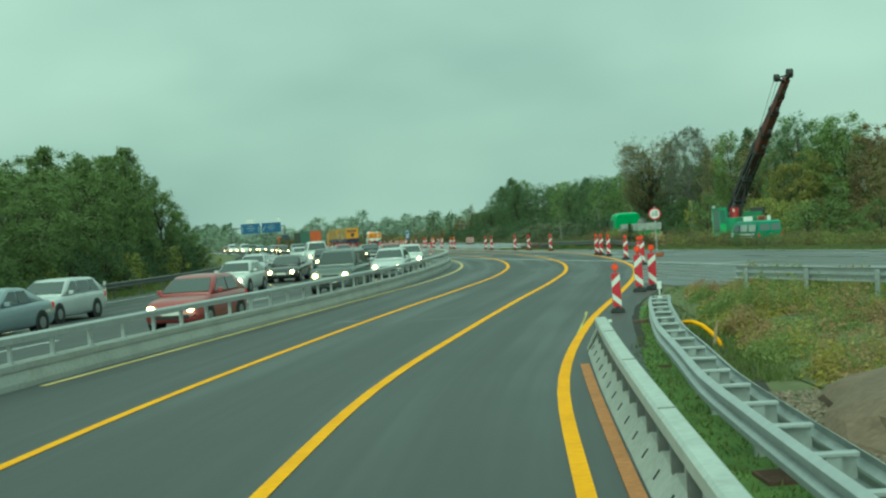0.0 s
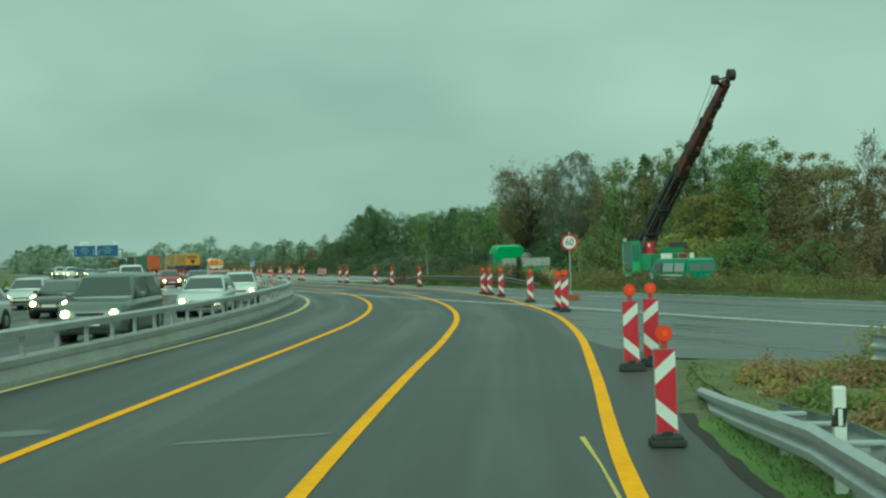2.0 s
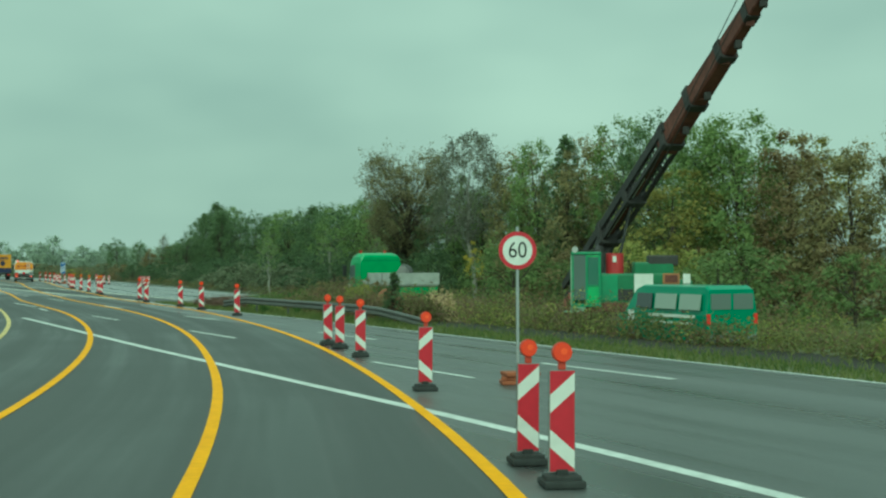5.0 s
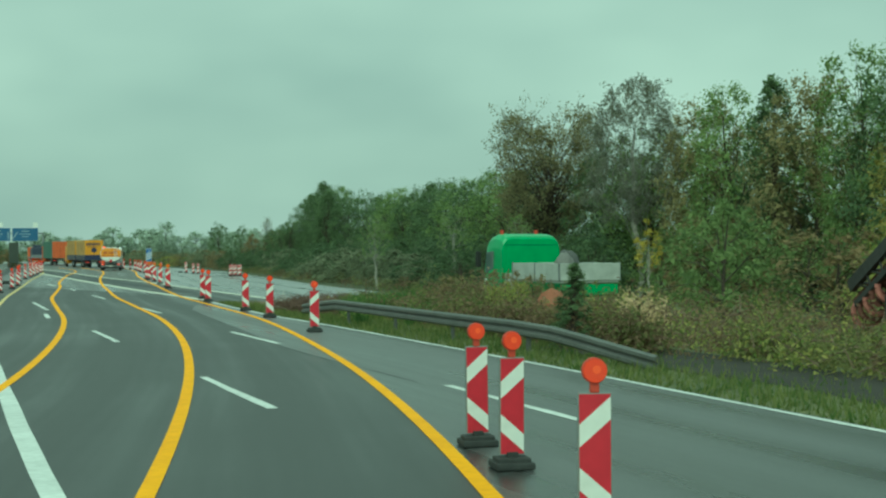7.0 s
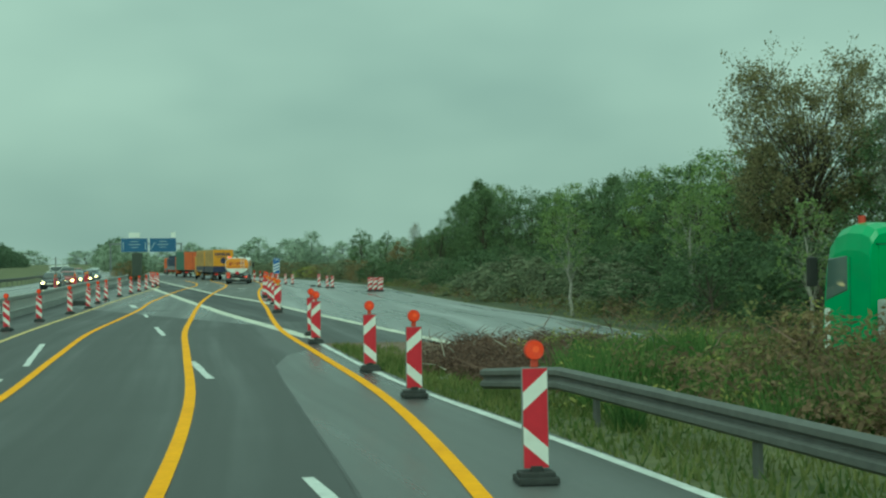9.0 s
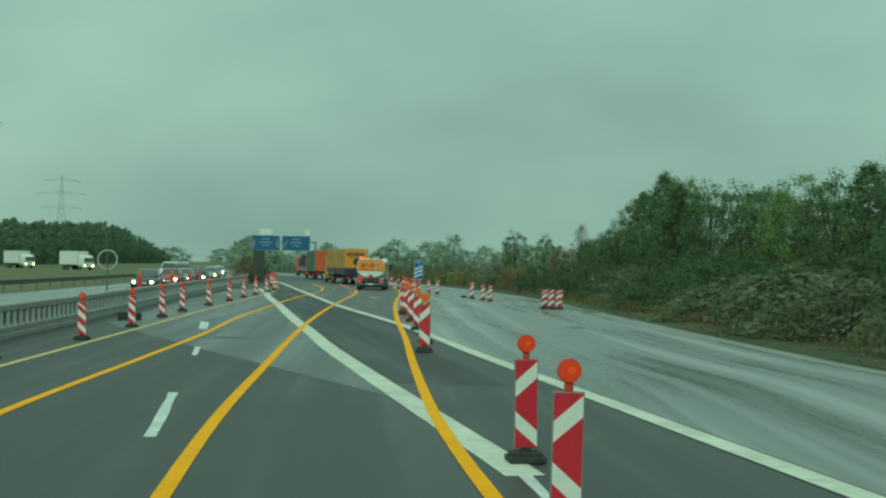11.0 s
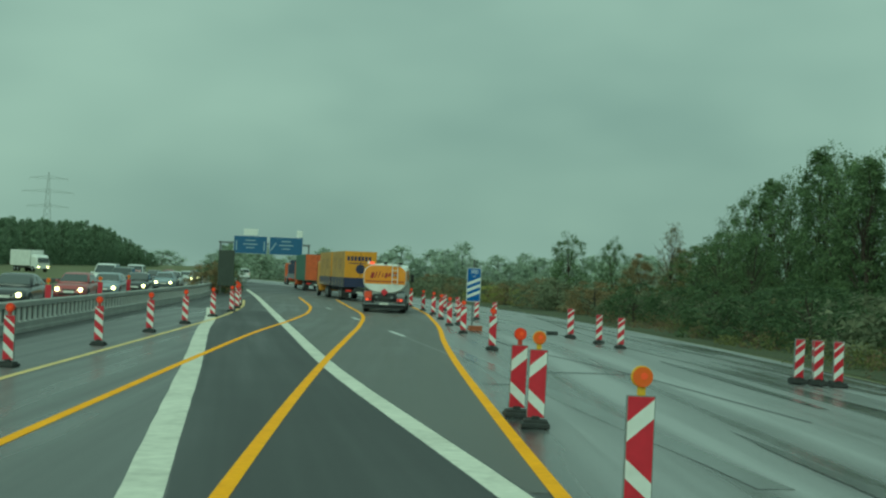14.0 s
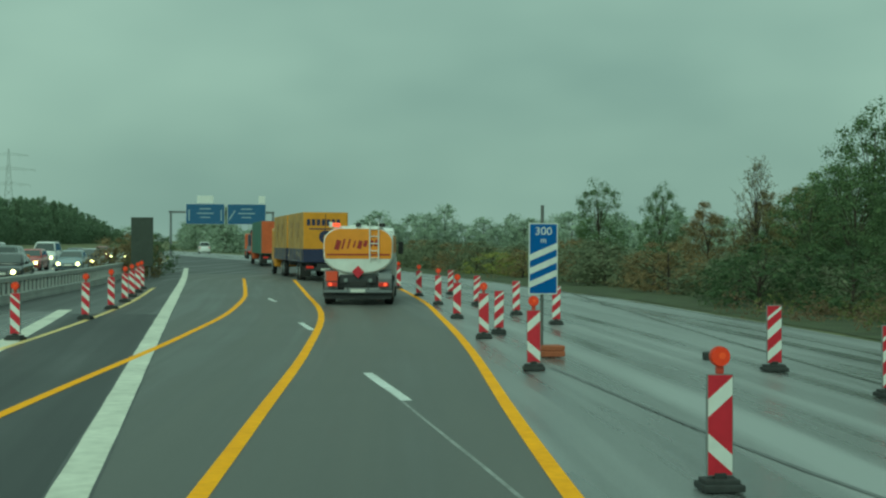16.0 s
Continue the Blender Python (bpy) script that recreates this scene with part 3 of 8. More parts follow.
ribbon("marking_white", EDGE_LINE, 0.13, 0.006, WHITE_LINE, "thin white edge line by the verge", rough=0.02)
ribbon("marking_pale", STRIP_A, 0.42, 0.005, PALE_STRIP, "broad pale strip of ground-off marking", rough=0.009, step=1.0)
ribbon("marking_pale", STRIP_B, 0.36, 0.006, PALE_STRIP, "broad pale strip of ground-off marking", rough=0.009, step=1.0)
for line, off in ((STRIP_A, 0.22), (STRIP_B, 0.19), (STRIP_B, -0.19)):
    ribbon("marking_seam", [(x + off, y) for x, y in line], 0.03, 0.0065, TAR, "thin dark seam beside the pale strip", rough=0.006, step=1.0)
ribbon("marking_seam", SEAM[:5], 0.04, 0.0045, TAR, "dark seam between two lanes of asphalt", rough=0.006, step=1.0)
for a, b in [((14.85, 76.9), (15.89, 72.5)), ((12.82, 86.9), (11.8, 91.5)), ((18.23, 75.5), (19.33, 71.2)), ((16.55, 84.9), (15.6, 89.3)), ((12.25, 103.6), (13.34, 98.97)), ((21.9, 61.5), (22.95, 57.2)),
             ((8.6, 105.0), (9.65, 100.4)), ((9.9, 114.4), (8.94, 118.6)), ((5.6, 133.5), (6.7, 128.5)), ((5.67, 117.9), (4.06, 125.4)), ((6.5, 112), (6.0, 115)), ((1.31, 152.3), (0.22, 156.9)), ((1.50, 152.1), (0.44, 156.6)), ((3.9, 141.4), (3.3, 144.1)),
             ((1.36, 195.5), (2.22, 192.05)), ((-0.87, 205.1), (-1.55, 207.8)), ((-4.1, 219), (-4.8, 221.6)), ((-8, 234), (-8.7, 236.6))]:
    if abs(a[1] - b[1]) > 1:
        ribbon("marking_dash", [a, b], 0.14, 0.006, WHITE_LINE, "old white lane dash", rough=0.015, step=0.8)
for i in range(9):
    y0 = 30 + i * 18
    ribbon("marking_dash", [(interp(BARRIER, y0 + k) - 5.3, y0 + k) for k in (0, 3, 6)], 0.13, 0.006, WHITE_LINE, "white dash of the opposite carriageway")
ribbon("marking_white", [(interp(BARRIER, y) - 1.2, y) for y in range(-18, 340, 6)], 0.13, 0.006, YELLOW_OLD, "pale yellow edge line of the opposite carriageway")
ribbon("marking_white", [(interp(BARRIER, y) - shift_left(y) + 1.2, y) for y in range(-18, 340, 6)], 0.13, 0.006, WHITE_LINE, "white edge line of the opposite carriageway")


# ---- rails and barriers ----
def w_beam(bm, line, side, top):
    """The W-shaped beam, its hollow to the right of the line."""
    prof = [(0.0, 0.0), (0.06, -0.04), (0.06, -0.10), (0.0, -0.14), (0.0, -0.17), (0.06, -0.21), (0.06, -0.27), (0.0, -0.31)]
    outer = [(s * side, top + h) for s, h in prof]
    inner = [(s * side + 0.006, top + h) for s, h in prof][::-1]
    sweep(bm, line, outer + inner)


def along(line, step, first=0.0):
    """Points and directions at even distances along a plan line."""
    out, need = [], first
    for (p, d), (q, _) in zip(line, line[1:]):
        n = (q - p).length
        while need <= n:
            out.append((p + (q - p) * (need / n), d))
            need += step
        need -= n
    return out


def turn_to(d):
    """The turn about z that points +y along d."""
    return math.atan2(-d.x, d.y)


def guard_rail(name, pts, mat, label, side=1, top=0.75, step=4.0, end_drop=None):
    root = tagged(empty(name, Matrix.Translation((pts[0][0], pts[0][1], 0))), label, "guard rail")
    base = Vector((pts[0][0], pts[0][1], 0))
    line = [(p - base, d) for p, d in flow(pts, 1.0)]
    bm = bmesh.new()
    w_beam(bm, line, side, top)
    if end_drop:
        for which, length, low in end_drop:
            ref = line[0][0] if which == 0 else line[-1][0]
            for v in bm.verts:
                d = (Vector((v.co.x, v.co.y, 0)) - ref).length
                if d < length:
                    v.co.z -= low * (1 - d / length)
    part("beam", bm, mat, root)
    pm = None
    for p, d in along(line, step, 0.6):
        k = top
        if end_drop and any((p - line[0 if q == 0 else -1][0]).length < r for q, r, _ in end_drop):
            continue
        if pm is None:
            bm = boxes(((0, 0, k / 2 - 0.1), (0.06, 0.11, k + 0.15), 0.01), ((0.0, 0, k - 0.16), (0.12, 0.05, 0.2)))
            ob = part("post", bm, mat, root)
            pm = ob.data
        else:
            ob = new("post", pm)
            ob.parent = root
        ob.matrix_basis = Matrix.Translation((p.x - side * 0.06 * d.y, p.y + side * 0.06 * d.x, 0)) @ Matrix.Rotation(turn_to(d), 4, "Z")
    return root


def parapet(name, pts, conc, rail, label, width=0.5, height=0.42, top=0.92, step=1.33, rail_h=0.16, rail_w=0.2, post_mat=None, post_size=(0.08, 0.06), backing=None):
    """A concrete kerb wall with a steel rail on posts; backing adds a dark panel behind them."""
    root = tagged(empty(name, Matrix.Translation((pts[0][0], pts[0][1], 0))), label, "barrier")
    base = Vector((pts[0][0], pts[0][1], 0))
    line = [(p - base, d) for p, d in flow(pts, 1.2)]
    w = width / 2
    bm = bmesh.new()
    sweep(bm, line, [(-w, -0.02), (-w, 0.10), (-w * 0.62, height), (w * 0.62, height), (w, 0.10), (w, -0.02)])
    part("concrete_base", bm, conc, root)
    bm = bmesh.new()
    a, h = rail_w / 2, rail_h
    sweep(bm, line, [(-a, top - h), (-a, top - 0.03), (-a * 0.6, top), (a * 0.6, top), (a, top - 0.03), (a, top - h)])
    part("rail", bm, rail, root, "pale hand rail")
    bm = bmesh.new()
    sweep(bm, line, [(-w * 0.62 - 0.05, height - 0.08), (-w * 0.62 - 0.05, height + 0.03), (w * 0.62 + 0.05, height + 0.03), (w * 0.62 + 0.05, height - 0.08)])
    part("coping", bm, conc, root)
    # Added panel, not a known part: it darkens the gaps between the posts.
    if backing:
        part("gap_panel", sweep(bmesh.new(), line, [(-0.17, height + 0.05), (-0.17, top - h - 0.02), (-0.14, top - h - 0.02), (-0.14, height + 0.05)]), backing, root, "added dark panel that darkens the gaps between posts")
    pm = None
    for p, d in along(line, step, 0.3):
        if pm is None:
            ob = part("post", boxes(((0, 0, (height + top - h) / 2), (post_size[0], post_size[1], top - h - height + 0.04), 0.008), ((0, 0, height + 0.04), (post_size[0] + 0.06, post_size[1] + 0.06, 0.03))), post_mat or ZINC_DARK, root)
            pm = ob.data
        else:
            ob = new("post", pm)
            ob.parent = root
        ob.matrix_basis = Matrix.Translation((p.x, p.y, 0)) @ Matrix.Rotation(turn_to(d), 4, "Z")
    return root


shifted = [(x - 0.28, y) for x, y in BARRIER]
parapet("median_barrier", shifted[:11], CONCRETE, ZINC, "long pale concrete kerb with steel rail on posts between carriageways", height=0.40, rail_h=0.14, step=1.6, post_mat=ZINC)
parapet("median_barrier", [(x - 0.3, y) for x, y in shifted[10:20]], CONCRETE, CONCRETE, "weathered low concrete kerb with broad rail on close white posts", height=0.24, top=0.86, step=0.66, rail_h=0.17, width=0.36, post_size=(0.05, 0.25), post_mat=WHITE, backing=ZINC_DARK)
SIDE = [(2.3, -8), (3.1, 0), (3.62, 6), (4.2, 12), (4.82, 18), (5.40, 23.0)]
near = tagged(empty("side_barrier", Matrix.Translation((2.3, -8, 0))), "short concrete barrier with white steel rail, ending beside the lane", "barrier")
sline = [(p - Vector((2.3, -8, 0)), d) for p, d in flow(SIDE, 1.2)]
part("concrete_base", sweep(bmesh.new(), sline, [(-0.29, -0.02), (-0.29, 0.03), (-0.12, 0.26), (0.20, 0.26), (0.26, -0.02)]), CONCRETE, near, "sloping concrete foot")
part("rail", sweep(bmesh.new(), sline, [(-0.14, 0.48), (-0.14, 0.59), (-0.11, 0.62), (0.03, 0.62), (0.06, 0.59), (0.06, 0.48)]), RAIL_WHITE, near, "weathered white steel rail")
meshes = {}
for i, (p, d) in enumerate(along(sline, 1.0, 0.3)):
    m = Matrix.Translation((p.x, p.y, 0)) @ Matrix.Rotation(turn_to(d), 4, "Z")
    for nm, bx, mt in (("post", (((-0.09, 0, 0.36), (0.09, 0.12, 0.26), 0.008), ((0.05, 0.10, 0.36), (0.08, 0.10, 0.26), 0.008)), ZINC_DARK),
                       ("block", (((0.04, 0.5, 0.29), (0.20, 0.62, 0.10), 0.03),), CONCRETE),
                       ("slot", (((-0.212, 0.5, 0.145), (0.016, 0.02, 0.10), 0.004, Matrix.Rotation(radians(36), 4, "Y")),), BLACK),
                       ("seam", (((-0.035, 0.0, 0.623), (0.17, 0.04, 0.008), 0.002),), CONCRETE_DARK)):
        if nm == "seam" and i % 4:
            continue
        if nm not in meshes:
            ob = part(nm, boxes(*bx), mt, near)
            meshes[nm] = ob.data
        else:
            ob = new(nm, meshes[nm])
            ob.parent = near
        ob.matrix_basis = m
near_base = Vector((2.3, -8, 0))
bm = sweep(bmesh.new(), [(p - near_base, d) for p, d in flow([(2.02, -8), (2.8, 0), (3.32, 6), (3.9, 12), (4.52, 18), (4.9, 21.4)], 1.2)], [(-0.16, 0.0), (-0.16, 0.02), (-0.02, 0.022), (-0.02, 0.0)])
part("rusty_edge", bm, RUST, near, "rust-stained strip along the foot")
part("end_strut", tubes(((3.05, 30.9, 0.55), (2.9, 31.5, 0.04), 0.04), ((3.20, 30.9, 0.55), (3.18, 31.6, 0.04), 0.04), seg=6), RAIL_WHITE, near)

# the double rail with rungs like a ladder
LADDER = [(3.6, -6), (4.05, 0), (4.43, 5), (4.81, 10.2), (5.02, 12.8), (5.25, 15.3), (5.70, 18.6), (6.12, 21.8), (6.62, 24.7), (7.12, 27.4), (7.8, 30.6), (8.55, 34.0), (9.1, 36.3)]
root = tagged(empty("double_guard_rail", Matrix.Translation((3.6, -6, 0))), "bright galvanised double guard rail with cross plates, ending in the grass", "guard rail")
lbase = Vector((3.6, -6, 0))
lline = [(p - lbase, d) for p, d in flow(LADDER, 1.0)]
lend = lline[-1][0]
for name, off, side in (("beam", 0.0, -1), ("beam", 0.34, 1)):
    ln = [(p + Vector((d.y, -d.x, 0)) * off, d) for p, d in lline]
    bm = bmesh.new()
    w_beam(bm, ln if off == 0 else ln[:-3], side, 0.52)
    for v in bm.verts:
        d = (Vector((v.co.x, v.co.y, 0)) - lend).length
        if d < 7:
            v.co.z -= 0.42 * (1 - d / 7)
    part(name, bm, ZINC, root)
rung, post = None, None
for i, (p, d) in enumerate(along(lline, 1.33, 0.4)):
    far = (p - lend).length
    if far < 5:
        continue
    drop = 0.42 * max(0, 1 - far / 7)
    m = Matrix.Translation((p.x + 0.17 * d.y, p.y - 0.17 * d.x, -drop)) @ Matrix.Rotation(turn_to(d), 4, "Z")
    if rung is None:
        ob = part("rung", boxes(((0, 0, 0.49), (0.33, 0.11, 0.03), 0.006), ((0, 0.05, 0.39), (0.33, 0.008, 0.2))), ZINC, root)
        rung = ob.data
    else:
        ob = new("rung", rung)
        ob.parent = root
    ob.matrix_basis = m
    if i % 2 == 0:
        if post is None:
            ob = part("post", boxes(((-0.02, 0, 0.18), (0.12, 0.08, 0.6), 0.008)), ZINC, root)
            post = ob.data
        else:
            ob = new("post", post)
            ob.parent = root
        ob.matrix_basis = m
guard_rail("guard_rail", [(11.0, 35.3), (11.78, 32.7), (12.55, 30.1), (13.35, 27.5), (15.8, 19.5), (19.5, 7)], ZINC, "galvanised guard rail across the weedy island", side=-1, top=0.78, step=2.7)
guard_rail("guard_rail", [(19.6, 91.0), (18.9, 93.4), (18.1, 96), (16.3, 104), (15.33, 108.2), (15.0, 109.2), (14.52, 110.7)], ZINC_DARK, "weathered guard rail with sloping end along the verge", side=-1, top=0.64, step=4.0, end_drop=((0, 4.0, 0.38), (1, 2.5, 0.22)))
guard_rail("guard_rail", [(interp(BARRIER, y) - shift_left(y) - 0.6, y) for y in range(-10, 331, 10)], ZINC_DARK, "dull guard rail along the far edge of the opposite carriageway", side=1, top=0.75, step=4.0)


# ---- roadworks beacons ----
LAMP_SPOT = material("bright lens centre", (0.62, 0.07, 0.02), 0.2, vary=0.1, grain=40, bump=0.1, coat=0.5, emit=0.22, emit_color=(1.0, 0.10, 0.03))


def beacon(pattern, lamp_mat, housing, label):
    """A striped panel on a rubber foot; pattern: 'left', 'right' or 'plain'."""
    root = tagged(empty("traffic_beacon"), label, "beacon", group="roadworks beacons")
    bm = bmesh.new()
    box(bm, (0, 0, 0.035), (0.42, 0.38, 0.07), 0.02)
    box(bm, (0, 0, 0.085), (0.36, 0.26, 0.06), 0.02)
    box(bm, (0, 0, 0.14), (0.12, 0.10, 0.06), 0.01)
    part("foot", bm, RUBBER, root, "black rubber foot plate")
    z0, z1, w = 0.15, 1.15, 0.125
    bm = bmesh.new()
    box(bm, (0, 0, (z0 + z1) / 2), (2 * w + 0.024, 0.045, z1 - z0 + 0.024), 0.012)
    part("frame", bm, GREY_EDGE, root)
    face = part("panel", plate(bmesh.new(), [(-w, z0), (w, z0), (w, z1), (-w, z1)], -0.026, -0.022), RED if pattern != "back" else GREY_EDGE, root, "red reflective panel" if pattern != "back" else "grey panel back")
    part("panel", plate(bmesh.new(), [(-w, z0), (w, z0), (w, z1), (-w, z1)], 0.022, 0.026), RED, root, "red reflective panel")
    s = {"left": 1, "right": -1, "plain": 1, "mirror": -1, "back": 1}[pattern]
    h = z1 - z0

    def band(za, zb, dz, flip):
        a, b = (-w, w) if s * flip > 0 else (w, -w)
        return [(a, z0 + h * za), (b, z0 + h * (za + dz)), (b, z0 + h * (zb + dz)), (a, z0 + h * zb)]

    bands = [band(0.58, 0.76, 0.22, 1), band(0.42, 0.24, -0.22, 1)] if pattern in ("left", "right") else [band(0.02, 0.19, 0.22, 1), band(0.40, 0.57, 0.22, 1), band(0.74, 0.80, 0.20, 1)]
    for b in bands if pattern != "back" else []:
        part("stripe", plate(bmesh.new(), b, -0.0285, -0.0262), WHITE, face, "white reflective stripe")
    if lamp_mat:
        bm = tubes(((0, 0, 1.14), (0, 0, 1.24), 0.022), seg=8)
        box(bm, (0, 0.0, 1.20), (0.075, 0.055, 0.08), 0.012)
        lamp = part("lamp", bm, housing, root)
        bm = tubes(((0, -0.055, 1.335), (0, 0.055, 1.335), 0.093), seg=20)
        part("lens", bm, lamp_mat, lamp, "round signal lens", smooth=False)
        bm = tubes(((0, -0.02, 1.335), (0, 0.02, 1.335), 0.103), seg=20)
        part("ring", bm, housing, lamp)
        part("reflector", tubes(((0.012, -0.0575, 1.345), (0.012, -0.054, 1.345), 0.034), seg=14), LAMP_SPOT, lamp)
    return root


def road_dir(y):
    a, b = interp(YELLOW_RIGHT, y - 4), interp(YELLOW_RIGHT, y + 4)
    return math.atan2(-(b - a), 8)


rnd = random.Random(5)
kinds = {}
for kind, pat, lens, hous, label in (("L", "left", LAMP_RED, LAMP_RED_HOUSING, "red and white arrow-striped beacon with red warning lamp"),
                                     ("F", "left", LAMP_RED, LAMP_RED_HOUSING, "smaller arrow-striped beacon with red warning lamp"),
                                     ("A", "left", LAMP_AMBER, LAMP_YELLOW_HOUSING, "red and white arrow-striped beacon with amber warning lamp"),
                                     ("R", "mirror", LAMP_RED, LAMP_RED_HOUSING, "slant-striped red and white beacon with red lamp along the median"),
                                     ("N", "back", LAMP_AMBER, LAMP_YELLOW_HOUSING, "grey back of a beacon with amber lamp beyond the median"),
                                     ("P", "plain", None, None, "beacon with plain slanting red and white stripes")):
    kinds[kind] = [beacon(pat, lens, hous, label), False]


def stand(kind, x, y, turn=None, lean=0.0, z=0.008):
    ob, used = kinds[kind]
    a = road_dir(y) if turn is None else turn
    m = Matrix.Translation((x, y, z)) @ Matrix.Rotation(a + radians(rnd.uniform(-5, 5)), 4, "Z") @ Matrix.Rotation(radians(lean + rnd.uniform(-0.8, 0.8)), 4, "Y") @ Matrix.Scale(0.91 if kind in "FPR" else 0.96, 4)
    if used:
        return copy_thing(ob, m)
    ob.matrix_basis = m
    kinds[kind][1] = True
    return ob


for x, y in [(13.52, 61.1), (13.64, 62.51), (14.46, 70.48), (14.9, 78.56), (14.96, 81.68), (14.91, 83.17), (14.4, 103.04), (13.46, 110.71),
             (12.75, 115.47), (11.29, 123.93), (11.0, 127.4)]:
    stand("L", x, y)
for x, y, k in [(7.24, 32.15, 0.89), (9.3, 40.0, 1.05), (9.85, 40.7, 1.05)]:
    beacon = stand("L", x, y)
    beacon.matrix_basis = beacon.matrix_basis @ Matrix.Scale(k, 4)
for x, y in [(8.7, 144.06), (8.46, 147.62), (7.69, 154.4), (6.95, 160.8), (6.18, 167.48)]:
    stand("A", x, y)
for x, y in [(5.92, 168.75), (5.22, 186.25)]:
    stand("F", x, y)
for x, y in [(3.98, 196.2), (3.12, 203.0), (2.33, 210.2), (1.48, 217.8), (0.46, 224.4), (-0.9, 232.0), (-2.6, 240)]:
    stand("F", x, y)
for x, y in [(7.85, 196.4), (8.66, 193.0), (9.16, 190.3), (3.44, 204.5), (4.89, 207.9), (3.96, 212.1), (2.75, 217.7), (1.6, 226)]:
    stand("P", x, y)
for i in range(6):
    stand("P", 12.1 + (i % 3) * 0.36 + 0.1 * (i // 3), 178.4 - 0.3 * (i % 3) + 0.55 * (i // 3), turn=radians(8), lean=rnd.uniform(-2, 2))
for x, y in [(4.9, 103), (4.2, 110.5), (3.1, 118), (2.1, 125.5), (1.1, 132.5), (0.4, 139), (-0.1, 145.8), (-0.8, 152.25), (-1.97, 159.7), (-2.82, 165.69), (-3.57, 173.22), (-4.26, 180.51), (-5.03, 187.53), (-5.69, 194.14), (-6.45, 201.44), (-7.25, 208.44),
             (-8.1, 213.5), (-9.0, 218), (-9.9, 222), (-10.8, 226), (-11.7, 229.8)]:
    stand("R", x, y, turn=road_dir(y) - radians(6))
for x, y in [(-11.0, 187), (-12.4, 199), (-14.3, 211), (-17.5, 226), (-20.4, 240)]:
    stand("N", x, y, turn=radians(180) + road_dir(y))


# ---- signs ----
def disc(bm, r0, r1, y0, y1, z, seg=48):
    """A ring (or disc, r0 = 0) facing -y."""
    pts = [(math.cos(2 * math.pi * i / seg), math.sin(2 * math.pi * i / seg)) for i in range(seg)]
    out_f = [bm.verts.new((r1 * c, y0, z + r1 * s)) for c, s in pts]
    out_b = [bm.verts.new((r1 * c, y1, z + r1 * s)) for c, s in pts]
    for i in range(seg):
        j = (i + 1) % seg
        bm.faces.new((out_f[i], out_f[j], out_b[j], out_b[i]))
    if r0:
        in_f = [bm.verts.new((r0 * c, y0, z + r0 * s)) for c, s in pts]
        for i in range(seg):
            j = (i + 1) % seg
            bm.faces.new((out_f[j], out_f[i], in_f[i], in_f[j]))
    else:
        bm.faces.new(out_f[::-1])
        bm.faces.new(out_b)
    bmesh.ops.recalc_face_normals(bm, faces=bm.faces[:])
    return bm


s60 = tagged(empty("speed_sign", Matrix.Translation((16.3, 71.1, 0.004)) @ Matrix.Rotation(radians(-13), 4, "Z")), "round speed limit sign with red rim on a stacked rubber foot", "sign")
part("post", tubes(((0, 0.03, 0.05), (0, 0.03, 2.78), 0.03), seg=10), ZINC, s60)
bm = bmesh.new()
for i, a in enumerate((4, -7, 12)):
    box(bm, (0.02 * i, 0, 0.04 + 0.075 * i), (0.62, 0.42, 0.07), 0.02, Matrix.Rotation(radians(a), 4, "Z"))
part("foot", bm, RUBBER_RED, s60, "three stacked orange-brown rubber plates")
face = part("face", disc(bmesh.new(), 0, 0.335, -0.012, 0.0, 2.36), WHITE, s60, "white sign face")
part("rim", disc(bmesh.new(), 0.262, 0.335, -0.0155, -0.0122, 2.36), RED, face, "red rim")
text_part("number", "60", 0.36, BLACK, face, Matrix.Translation((0, -0.014, 2.355)) @ Matrix.Rotation(radians(90), 4, "X") @ Matrix.Diagonal((0.95, 1.12, 1, 1)), "black number 60")
part("bracket", boxes(((0, 0.01, 2.2), (0.14, 0.03, 0.05), 0.005), ((0, 0.01, 2.52), (0.14, 0.03, 0.05), 0.005)), ZINC, s60)

s300 = tagged(empty("distance_sign", Matrix.Translation((4.21, 198.65, 0.004)) @ Matrix.Rotation(radians(18), 4, "Z")), "blue exit distance sign with three white slanting bars on a post", "sign")
part("post", tubes(((0, 0.05, 0.05), (0, 0.05, 2.72), 0.03), seg=10), ZINC_DARK, s300)
part("foot", boxes(((0.12, 0, 0.06), (0.5, 0.36, 0.1), 0.02), ((0.13, 0, 0.16), (0.48, 0.34, 0.09), 0.02)), RUBBER_RED, s300, "stacked rubber plates")
w, zt, zb = 0.275, 2.4, 1.12
face = part("face", plate(bmesh.new(), [(-w, zb), (w, zb), (w, zt), (-w, zt)], -0.012, 0.0), WHITE, s300, "white bordered plate")
blue = part("field", plate(bmesh.new(), [(-w + 0.02, zb + 0.02), (w - 0.02, zb + 0.02), (w - 0.02, zt - 0.02), (-w + 0.02, zt - 0.02)], -0.0148, -0.0122), BLUE, face, "blue field")
for k in range(3):
    z = zb + 0.12 + 0.24 * k
    part("bar", plate(bmesh.new(), [(-w + 0.02, z), (w - 0.02, z + 0.21), (w - 0.02, z + 0.325), (-w + 0.02, z + 0.115)], -0.0172, -0.015), WHITE, face, "white slanting bar")
text_part("number", "300", 0.2, WHITE, face, Matrix.Translation((0, -0.0165, zt - 0.15)) @ Matrix.Rotation(radians(90), 4, "X") @ Matrix.Diagonal((1.1, 1.0, 1, 1)), "white number 300")
text_part("unit", "m", 0.15, WHITE, face, Matrix.Translation((0, -0.0165, zt - 0.31)) @ Matrix.Rotation(radians(90), 4, "X"), "white letter m")

